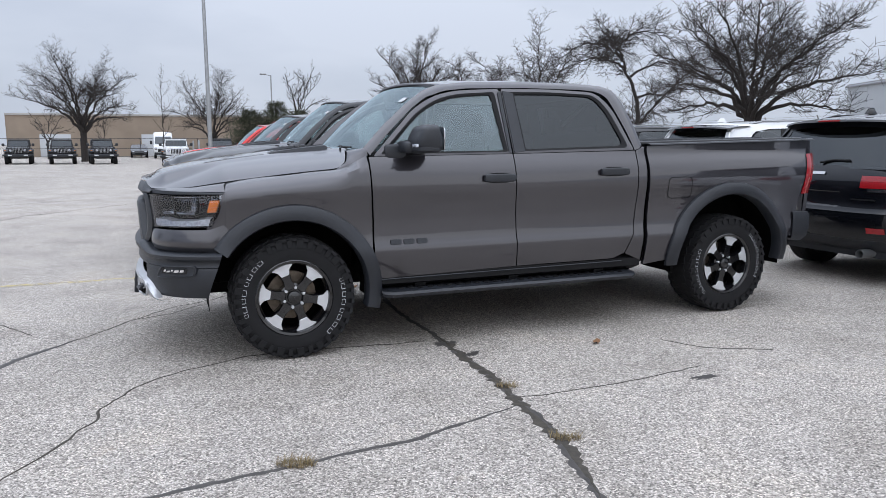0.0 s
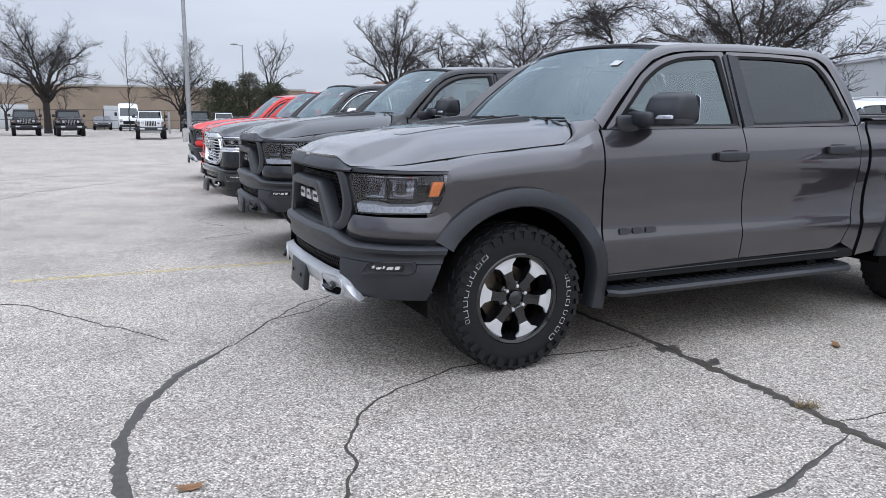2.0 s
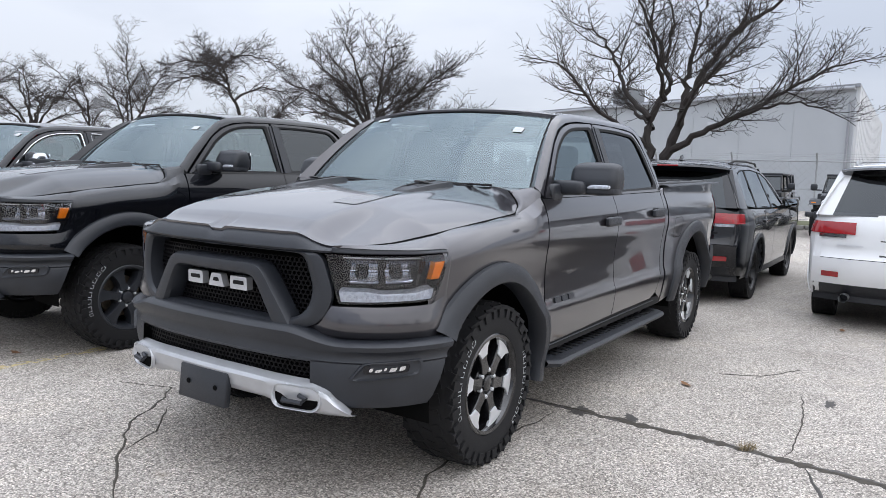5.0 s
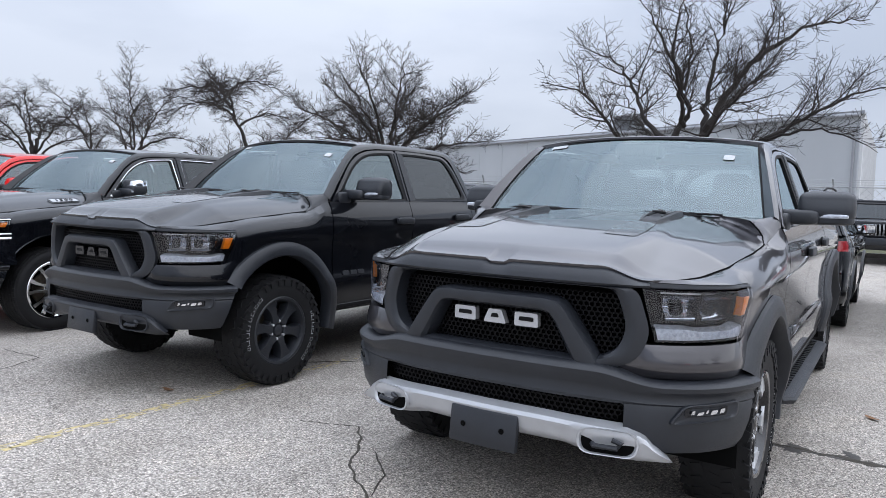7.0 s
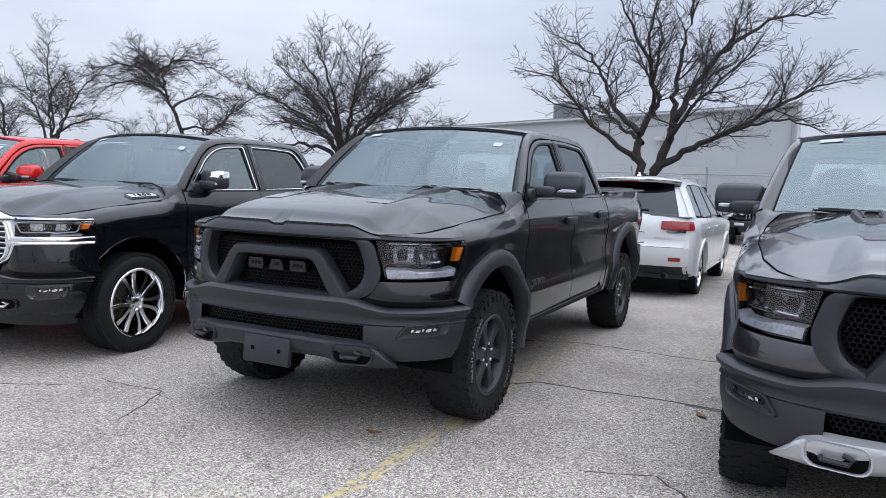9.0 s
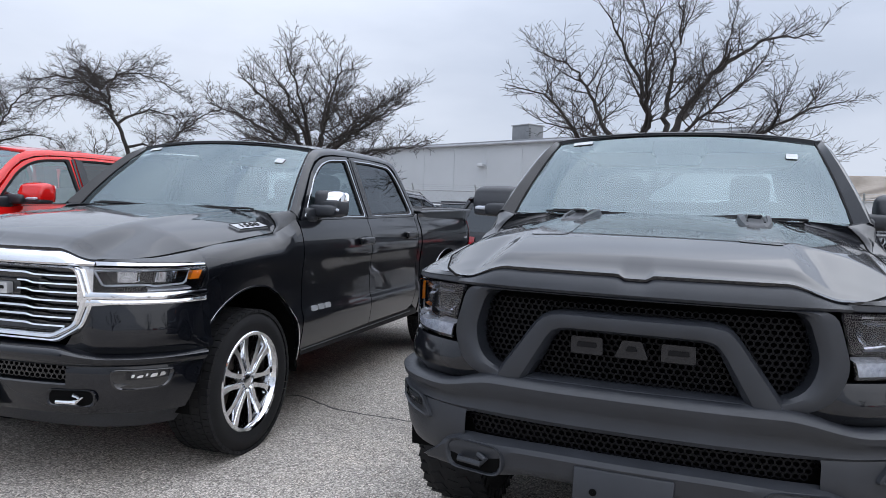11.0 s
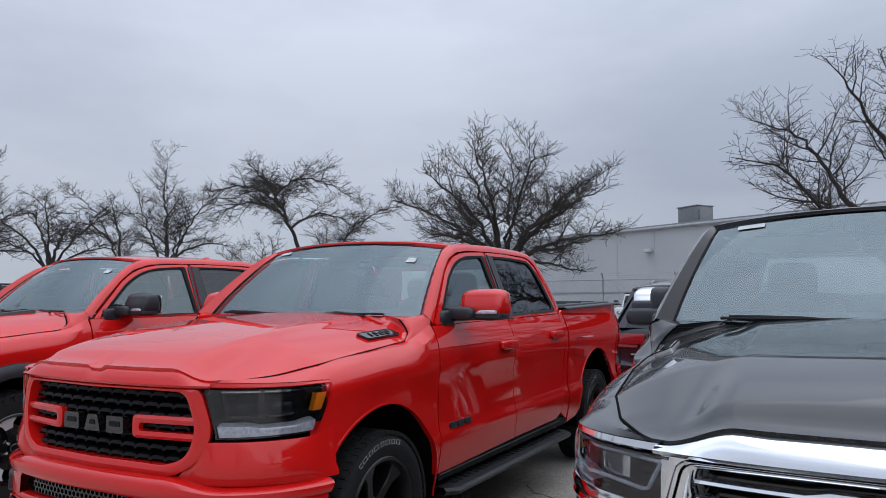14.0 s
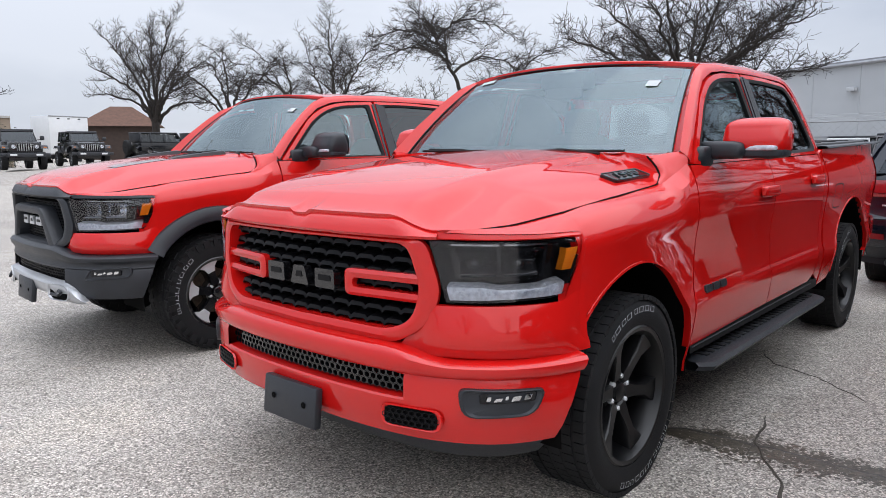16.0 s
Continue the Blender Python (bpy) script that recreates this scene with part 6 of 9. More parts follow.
    if grille == "bars":
        verts = [front(q.x, q.y, o) for t, o in ((0, -0.02), (0, 0.010), (0.14, 0.016), (0.30, 0.013), (0.34, -0.004), (0.38, 0.013), (0.55, 0.022), (0.82, 0.018), (1, 0.004), (1, -0.085)) for q in (a.lerp(b, t) for a, b in zip(o_out, o_in))]
    faces = [(k * n + i, k * n + (i + 1) % n, (k + 1) * n + (i + 1) % n, (k + 1) * n + i) for k in range(len(verts) // n - 1) for i in range(n)]
    frame_mat = {"loop": MATTE_BLACK, "bars": CHROME, "wings": paint}[grille]
    mesh_part("grille_frame", verts, faces, frame_mat, truck)
    # near-black sheet puts the shade behind the grille into colour
    mesh_part("grille_back", *strip_on_nose([(0.77, -0.10), (1.11, -0.10)], 24, -0.60, 0.60), SHADE_BLACK, truck)

    def in_opening(px, pz):
        z = pz + 0.945
        return 0.80 < z < 1.085 and abs(px) < 0.575 - max(0, 0.88 - z) * 1.1
    if grille == "loop":
        mesh_part("grille_mesh", *honeycomb(lambda a, b, off: front(a, b + 0.945, -0.055 + off), in_opening, 0.6, 0.15, 0.025, 0.014), GRILLE_BLACK, truck)
    elif grille == "wings":
        for j in range(7):
            z = 0.802 + 0.0455 * j
            half_w = 0.590 - max(0, 0.88 - z) * 1.1
            for k in range(int(2 * half_w / 0.084)):
                c = -half_w + 0.042 + 0.084 * k + (0.042 if j % 2 else 0)
                if c > half_w - 0.01:
                    continue
                cell = [[front(c + a, z + b, o) for a in (-0.044, -0.028, 0.028, 0.044)] for b, o in ((0.016, -0.07), (0.009, -0.030), (-0.006, -0.026), (-0.013, -0.07))]
                for row in cell:
                    row[0].z -= 0.012
                    row[-1].z -= 0.012
                mesh_part("grille_cell", *sheet(cell), GRILLE_BLACK, truck)
    if grille == "loop":
        out_l = resample([(-0.495, 0.780), (-0.455, 0.845), (-0.340, 1.005), (-0.305, 1.040), (-0.25, 1.050), (0.25, 1.050), (0.305, 1.040), (0.340, 1.005), (0.455, 0.845), (0.495, 0.780)], 56)
        in_l = resample([(-0.370, 0.780), (-0.345, 0.825), (-0.280, 0.945), (-0.255, 0.976), (-0.215, 0.984), (0.215, 0.984), (0.255, 0.976), (0.280, 0.945), (0.345, 0.825), (0.370, 0.780)], 56)
        rows = [[front(q.x, q.y, o) for q in (a.lerp(b, k) for a, b in zip(out_l, in_l))] for k, o in ((0, -0.06), (0.02, 0.008), (0.16, 0.030), (0.5, 0.036), (0.82, 0.030), (0.97, 0.012), (1.0, -0.06))]
        mesh_part("grille_loop", *sheet(rows), MATTE_BLACK, truck, "satin black arched grille bar")
        em_z, em_off, em_w, em_h = 0.936, -0.016, 0.146, 0.060
    elif grille == "bars":
        for k in range(7):
            z = 0.815 + 0.0405 * k
            half_w = 0.575 - max(0, 0.90 - z) * 0.85
            inner = 0.238 if k in (4, 5) else 0.0
            for p0, p1 in (((-half_w, -inner), (inner, half_w)) if inner else ((-half_w, half_w),)):
                step = lambda p: 0.010 * min(1, max(0, (0.33 - abs(p)) / 0.04))
                deep = lambda p: 1.0 + 0.7 * min(1, max(0, (0.33 - abs(p)) / 0.04)) * (inner == 0)
                mesh_part("grille_bar", *strip_on_nose([lambda p: (z + 0.007 + step(p), -0.05), lambda p: (z + 0.007 + step(p), -0.022), lambda p: (z + 0.004 + step(p), -0.013), lambda p: (z - 0.003 * deep(p) + step(p), -0.010), lambda p: (z - 0.005 * deep(p) + step(p), -0.016), lambda p: (z - 0.006 * deep(p) + step(p), -0.05)], 48, p0, p1), CHROME, truck)
        mesh_part("grille_insert", *strip_on_nose([(0.78, -0.088), (1.095, -0.088)], 20, -0.59, 0.59), GLOSS_BLACK, truck)
        mesh_part("emblem_back", *plate(rounded([(-0.240, 0.944), (0.240, 0.944), (0.240, 1.024), (-0.240, 1.024)], 0.02), lambda q: front(q.x, q.y, -0.030), (-0.04, 0, 0)), GLOSS_BLACK, truck)
        mesh_part("camera_eye", *moved(lathe([(0, 0.022), (0.03, 0.020), (0.034, 0.001)], 14), pose(0.897, 0.0, 0.945, 0, 0, -90)), GLOSS_BLACK, truck)
        em_z, em_off, em_w, em_h = 0.985, -0.010, 0.138, 0.054
    else:
        for s in (1, -1):
            w_out = rounded([(0.248, 0.985), (0.60, 0.985), (0.60, 0.885), (0.248, 0.885)], [0.03, 0.005, 0.005, 0.03])
            w_in = rounded([(0.290, 0.952), (0.60, 0.952), (0.60, 0.916), (0.290, 0.916)], [0.015, 0.002, 0.002, 0.015])
            k = len(w_out)
            verts = [front(s * q.x, q.y, -0.06) for q in w_out] + [front(s * q.x, q.y, -0.004) for q in w_out] + [front(s * q.x, q.y, 0.004) for q in [a.lerp(b, 0.4) for a, b in zip(w_out, w_in)]] + [front(s * q.x, q.y, -0.002) for q in w_in] + [front(s * q.x, q.y, -0.06) for q in w_in]
            mesh_part("grille_wing", verts, [(j * k + i, j * k + (i + 1) % k, (j + 1) * k + (i + 1) % k, (j + 1) * k + i) for j in range(4) for i in range(k)], paint, truck)
        em_z, em_off, em_w, em_h = 0.933, -0.006, 0.146, 0.074
    for i in (-1, 0, 1):
        c = i * em_w * 1.04
        mesh_part("front_emblem", *plate(rounded([(c - em_w * 0.38, em_z - em_h / 2), (c + em_w * 0.38, em_z - em_h / 2), (c + em_w * (0.36 if i else 0.22), em_z + em_h / 2), (c - em_w * (0.38 if i else 0.22), em_z + em_h / 2)], 0.007, 2), lambda q: front(q.x, q.y, em_off + 0.016), (-0.035, 0, 0)), emblem_mat, truck, "plain grille emblem block")
        mesh_part("emblem_slit", *plate(rounded([(c - em_w * (0.24 if i else 0.14), em_z - em_h * 0.10), (c + em_w * (0.24 if i else 0.14), em_z - em_h * 0.10), (c + em_w * (0.22 if i else 0.09), em_z + em_h * 0.20), (c - em_w * (0.22 if i else 0.09), em_z + em_h * 0.20)], 0.004, 2), lambda q: front(q.x, q.y, em_off + 0.0185), (-0.006, 0, 0)), GRILLE_BLACK, truck)

    # bumper
    cover = bumper_mat or MATTE_BLACK
    seam = FACE_DIM[2]
    low_end = 0.440 if grille == "loop" else 0.390
    ratio = ((1.0, -0.03), (0.985, 0.024), (0.90, 0.046), (0.72, 0.058), (0.40, 0.058), (0.12, 0.050), (0.0, 0.036))
    if grille == "loop":
        ratio = ((1.0, -0.03), (0.985, 0.020), (0.92, 0.048), (0.80, 0.062), (0.60, 0.058), (0.45, 0.040), (0.30, 0.036), (0.10, 0.044), (0.0, 0.034))
    inner_p = 0.585 if grille == "loop" else 0.545
    rows_ = [(lambda p, k=k, o=o: (seam + (bump_top(p) - seam) * k, o)) for k, o in ratio] + [lambda p: (seam - 0.004, -0.03 if abs(p) < inner_p - 0.01 else 0.036)]
    bump = mesh_part("front_bumper", *strip_on_nose(rows_, 72, -1.235, 1.235, None, bumper_end), cover, truck, "front bumper with fog lamps and tow hooks")
    span = seam - low_end
    low = [(seam + 0.002, 0.0345), (seam - 0.06 * span, 0.040), (seam - 0.40 * span, 0.042), (seam - 0.75 * span, 0.030), (seam - 0.95 * span, 0.010), (low_end, -0.04)]
    fz = {"loop": 0.628, "wings": 0.566, "bars": 0.578}[grille]
    for s in (1, -1):
        mesh_part("bumper_corner", *strip_on_nose(low, 24, s * inner_p, s * 1.235, None, bumper_end), cover, bump)
        if grille == "loop":
            pocket = rounded([(0.74, fz - 0.055), (1.04, fz - 0.030), (1.05, fz + 0.040), (0.80, fz + 0.030)], 0.03)
        else:
            pocket = rounded([(0.745, fz - 0.058), (0.985, fz - 0.052), (1.020, fz + 0.042), (0.735, fz + 0.048)], [0.05, 0.05, 0.03, 0.03])
        pocket = subdivide(pocket, 3)
        cen = Vector((0.89, fz))
        k = len(pocket)
        rings = ((0.0, 0.040), (0.03, 0.054), (0.10, 0.056), (0.18, 0.048), (0.60, 0.0475), (0.97, 0.0475))
        verts = [front(s * q.x, q.y, o) for c_, o in rings for q in [q.lerp(cen, c_) for q in pocket]]
        mesh_part("fog_bezel", *joined((verts, [(j * k + i, j * k + (i + 1) % k, (j + 1) * k + (i + 1) % k, (j + 1) * k + i) for j in range(len(rings) - 1) for i in range(k)] + [tuple(range((len(rings) - 1) * k, len(rings) * k))])), cover if grille == "loop" else MATTE_BLACK if grille == "wings" else GLOSS_BLACK, bump)
        fz_ = fz + (0.0 if grille == "loop" else 0.014)
        fog = mesh_part("fog_lamp", *plate(subdivide(rounded([(0.805, fz_ - 0.018), (0.975, fz_ - 0.014), (0.980, fz_ + 0.020), (0.805, fz_ + 0.018)], 0.008), 3), lambda q: front(s * q.x, q.y, 0.052), (-0.03, 0, 0)), LAMP_DARK, bump, "narrow clear fog lamp")
        for x0, w_, lo_, hi_ in ((0.825, 0.016, -0.008, 0.009), (0.846, 0.030, -0.010, 0.004), (0.882, 0.012, -0.004, 0.011), (0.900, 0.034, -0.009, 0.010), (0.940, 0.026, -0.006, 0.014)):
            mesh_part("fog_facet", *plate(rounded([(x0, fz_ + lo_), (x0 + w_ * 0.8, fz_ + lo_ + 0.002), (x0 + w_, fz_ + hi_), (x0 + w_ * 0.25, fz_ + hi_ - 0.002)], 0.003, 2), lambda q: front(s * q.x, q.y, 0.0555), (-0.004, 0, 0)), CHROME, fog)
    if grille == "loop":
        mesh_part("lower_grille", *honeycomb(lambda a, b, off: front(a, b + 0.617, 0.004 + off), lambda a, b: abs(a) < 0.61 - max(0, -b) * 1.2 and abs(b) < 0.046, 0.62, 0.06, 0.025, 0.012), GRILLE_BLACK, bump)
        # shade behind the lower grille, as a near-black sheet
        mesh_part("lower_back", *strip_on_nose([(0.665, -0.02), (0.54, -0.02)], 20, -0.64, 0.64), SHADE_BLACK, bump)
        skid = coons([(-0.78, 0.415), (-0.66, 0.405), (-0.48, 0.412), (-0.34, 0.440), (0.34, 0.440), (0.48, 0.412), (0.66, 0.405), (0.78, 0.415)], [(-0.76, 0.440), (-0.700, 0.490), (-0.665, 0.535), (-0.60, 0.562), (-0.45, 0.566), (-0.25, 0.572), (0.25, 0.572), (0.45, 0.566), (0.60, 0.562), (0.665, 0.535), (0.700, 0.490), (0.76, 0.440)], [(-0.78, 0.415), (-0.76, 0.440)], [(0.78, 0.415), (0.76, 0.440)], 64, 8)
        offs = (0.0, 0.035, 0.052, 0.058, 0.060, 0.066, 0.070, 0.062, 0.02)
        mesh_part("skid_plate", *sheet([[front(q.x, q.y, offs[j] * min(1, (0.82 - abs(q.x)) / 0.06)) for q in row] for j, row in enumerate(skid)]), skid_mat, bump, "silver skid plate" if skid_mat == SILVER else "dark skid plate")
        hooks, hook_z, hook_o = (-0.530, 0.530), 0.487, 0.060
        plate_z = 0.450
    else:
        mesh_part("bumper_chin", *strip_on_nose([(0.555, -0.03), (0.552, 0.036), (0.545, 0.042)] + low[2:], 36, -inner_p, inner_p), cover, bump)
        mesh_part("lower_grille", *honeycomb(lambda a, b, off: front(a, b + 0.598, 0.006 + off), lambda a, b: abs(a) < 0.545 and abs(b) < 0.046, 0.56, 0.06, 0.030, 0.014), GLOSS_BLACK, bump)
        # near-black sheet for the shade behind this lower grille
        mesh_part("lower_back", *strip_on_nose([(0.67, -0.02), (0.55, -0.02)], 20, -0.58, 0.58), SHADE_BLACK, bump)
        mesh_part("chin_valance", *strip_on_nose([(0.43, -0.03), (0.40, -0.030), (0.35, -0.07), (0.30, -0.12)], 40, -1.10, 1.10), MATTE_BLACK, bump)
        hooks, hook_z, hook_o = (-0.57, 0.57), 0.486, 0.046
        plate_z = 0.435
    for hx in hooks:
        hw, hh = (0.118, 0.056) if grille == "loop" else (0.118, 0.040)
        rec = rounded([(hx - hw, hook_z - hh), (hx + hw, hook_z - hh), (hx + hw, hook_z + hh), (hx - hw, hook_z + hh)], hh * 0.95)
        k = len(rec)
        cen = Vector((hx, hook_z))
        rings = ((0.0, 0.0), (0.04, 0.014), (0.10, 0.012), (0.17, -0.004)) if grille == "loop" else ((0.0, 0.0), (0.04, 0.007), (0.09, 0.006), (0.15, 0.002))
        verts = [front(q.x, q.y, hook_o + o) for c_, o in rings for q in [q.lerp(cen, c_) for q in rec]]
        hs = mesh_part("hook_surround", verts, [(j * k + i, j * k + (i + 1) % k, (j + 1) * k + (i + 1) % k, (j + 1) * k + i) for j in range(3) for i in range(k)], skid_mat if grille == "loop" else cover, bump)
        # near-black plate, slightly proud, stands in for the shaded hook recess
        mesh_part("hook_recess", *plate([q.lerp(cen, 0.155) for q in rec], lambda q: front(q.x, q.y, hook_o + 0.002), (-0.02, 0, 0)), SHADE_BLACK, hs)
        if grille == "wings":
            mesh_part("hook_mesh", *honeycomb(lambda a, b, off: front(hx + a, hook_z + b, hook_o + 0.006 + off), lambda a, b: abs(a) < 0.098 - max(0, abs(b) - 0.015) and abs(b) < 0.030, 0.10, 0.034, 0.024, 0.006), GRILLE_BLACK, hs)
        else:
            mesh_part("tow_hook", *tube([front(hx - 0.055, hook_z - 0.012, hook_o + 0.004), front(hx - 0.05, hook_z - 0.014, hook_o + 0.022), front(hx + 0.04, hook_z - 0.014, hook_o + 0.024), front(hx + 0.055, hook_z + 0.004, hook_o + 0.018), front(hx + 0.02, hook_z + 0.014, hook_o + 0.010)], 0.011, 8), hook_mat or MATTE_BLACK, hs)
    brk = mesh_part("plate_bracket", *block((0.035, 0.330, 0.160), (0.985, 0.0, plate_z), 0.008, m=Matrix.Rotation(radians(-6), 4, "Y")), MATTE_BLACK, bump, "empty black number plate bracket")
    for yy in (-0.095, 0.095):
        mesh_part("bracket_hole", *moved(lathe([(0, 0.013), (0.003, 0.011), (0.003, 0.001)], 12), pose(1.004, yy, plate_z + 0.005, 0, 0, -90)), SHADE_BLACK, brk)

    # cabin
    mesh_part("dashboard", *joined(superblock((0.50, 1.60, 0.34), (-0.86, 0, 1.20), 5), block((0.25, 0.26, 0.5), (-1.15, 0, 0.95), 0.03)), CABIN, truck)
    mesh_part("door_lining", *joined(*[block((2.10, 0.05, 0.72), (-1.66, s * 0.90, 0.98), 0.02) for s in (1, -1)]), CABIN, truck)
    seat(truck, -1.52, 0.42, 0.54)
    seat(truck, -1.52, -0.42, 0.54)
    seat(truck, -2.38, 0, 1.40)
    mesh_part("steering_wheel", *[moved(lathe([(-0.014, 0.18), (0, 0.166), (0.014, 0.18), (0, 0.194)], 26, closed=True), pose(-1.12, 0.42, 1.22, 0, 0, 90) @ pose(0, 0, 0, 24, 0, 0))][0], CABIN, truck)
    mesh_part("rear_view_mirror", *superblock((0.04, 0.25, 0.075), (-0.99, 0, 1.735), 5, 8), DARK_TRIM, truck)
    mesh_part("sensor_pod", *block((0.14, 0.30, 0.10), (-1.035, 0.0, 1.800), 0.025), DARK_TRIM, truck)
    def on_shield(y, w):
        k = abs(y) / (0.85 * (1 - w) + 0.71 * w)
        lo, hi = Vector((-0.46 - 0.11 * k ** 2.2, y, 1.388)), Vector((-1.012 - 0.11 * k ** 2.2, y, 1.888 - 0.036 * k ** 2.2))
        return lo.lerp(hi, w) + Vector((0.018, 0, 0.022)) * (4 * w * (1 - w)) + Vector((0.003, 0, 0.004))
    for y0, y1, w0, w1 in ((0.56, 0.62, 0.67, 0.74), (-0.62, -0.50, 0.87, 0.92)):
        mesh_part("windshield_sticker", *sheet([[on_shield(y, w) for y in (y0, (y0 + y1) / 2, y1)] for w in (w0, w1)]), PAPER, truck, "white paper windshield sticker")
    for a, b in ((0.55, 0.05), (-0.10, -0.62)):
        mesh_part("wiper", *joined(tube([(-0.43, a, 1.392), (-0.495, (a + b) / 2, 1.412), (-0.515, b, 1.416)], 0.007, 6), tube([(-0.485, a + 0.10, 1.404), (-0.492, b - 0.03, 1.408)], 0.007, 6)), DARK_TRIM, truck)

    for x, y, z, k in ((0, 0.98, TYRE_R - 0.004 - lift, 20), (-3.66, 0.98, TYRE_R - 0.004 - lift, 47)):
        for s in (1, -1):
            add_wheel(truck, wheel, x, s * (y - 0.1425 + 0.005), z, s, k * s)
    return truck


HEADING = 201.5
pickup(GREY_PAINT, "dark grey metallic crew-cab off-road pickup truck parked on cracked asphalt", "row of parked pickup trucks", (-1.344, 5.540), HEADING, MATTE_BLACK, "two tone", flare_mat=MATTE_BLACK, brow_mat=MATTE_BLACK, emblem_mat=SILVER, skid_mat=SILVER)
pickup(BLACK_PAINT, "gloss black crew-cab off-road pickup truck with black wheels", "row of parked pickup trucks", (-2.408, 8.755), 200.5, MATTE_BLACK, "black", flare_mat=MATTE_BLACK, brow_mat=MATTE_BLACK, emblem_mat=LAMP_DARK, skid_mat=MATTE_BLACK, lift=0.05, board=False)
# hood and side badges: silver paint holds the bright sky reflection of chrome
pickup(BLACK_PAINT, "gloss black luxury pickup truck with chrome grille and chrome wheels", "row of parked pickup trucks", (-3.584, 11.73), 204.2, SILVER, "chrome", board=False, lip_mat=CHROME, bumper_mat=BLACK_PAINT, grille="bars", brow_mat=CHROME, emblem_mat=SILVER, seal_mat=CHROME, mirror_mat=CHROME, handle_mat=BLACK_PAINT, scoops=False, hood_badge=(SILVER, DARK_TRIM, "bright chrome hood badge with dark numerals"), hook_mat=CHROME)
pickup(RED_PAINT, "bright red crew-cab pickup truck with black wheels and body-coloured grille", "row of parked pickup trucks", (-4.488, 14.858), 203.3, MATTE_BLACK, "dark", bumper_mat=RED_PAINT, grille="wings", emblem_mat=GLOSS_BLACK, mirror_mat=RED_PAINT, handle_mat=RED_PAINT, scoops=False, hood_badge=(GLOSS_BLACK, LAMP_DARK, "gloss black hood badge with dark numerals"))
pickup(RED_PAINT, "bright red off-road pickup truck with satin black bumper and flares", "row of parked pickup trucks", (-5.625, 17.90), 199.2, MATTE_BLACK, "two tone", flare_mat=MATTE_BLACK, brow_mat=MATTE_BLACK, emblem_mat=SILVER, skid_mat=SILVER)

# ---------------------------------------------------------------- other vehicles
# Own axes as for the trucks: x forward from the front axle, y left, z up.


def arch_sides(parent, x_rear, x_front, axles, r, zb, top, yfun, mat, cz=0.36, rows=10):
    """Both painted sides with round wheel openings."""
    xs = list(np.arange(x_rear, x_front, 0.06)) + [x_front]
    for a in axles:
        xs += [a - r, a + r] + [a + r * math.cos(t) for t in np.linspace(0.1, math.pi - 0.1, 14)]
    xs = sorted(set(round(x, 4) for x in xs if x_rear <= x <= x_front))
    grid = [[] for _ in range(rows + 1)]
    for x in xs:
        lo = zb
        for a in axles:
            if abs(x - a) <= r:
                lo = max(lo, cz + math.sqrt(max(r * r - (x - a) ** 2, 0)))
        hi = top(x)
        for j in range(rows + 1):
            z = lo + (hi - lo) * j / rows
            grid[j].append(Vector((x, yfun(x, z), z)))
    both("body_side", *sheet(grid, lambda v: (0, -0.03 if v.y > 0 else 0.03, 0)), mat, parent)


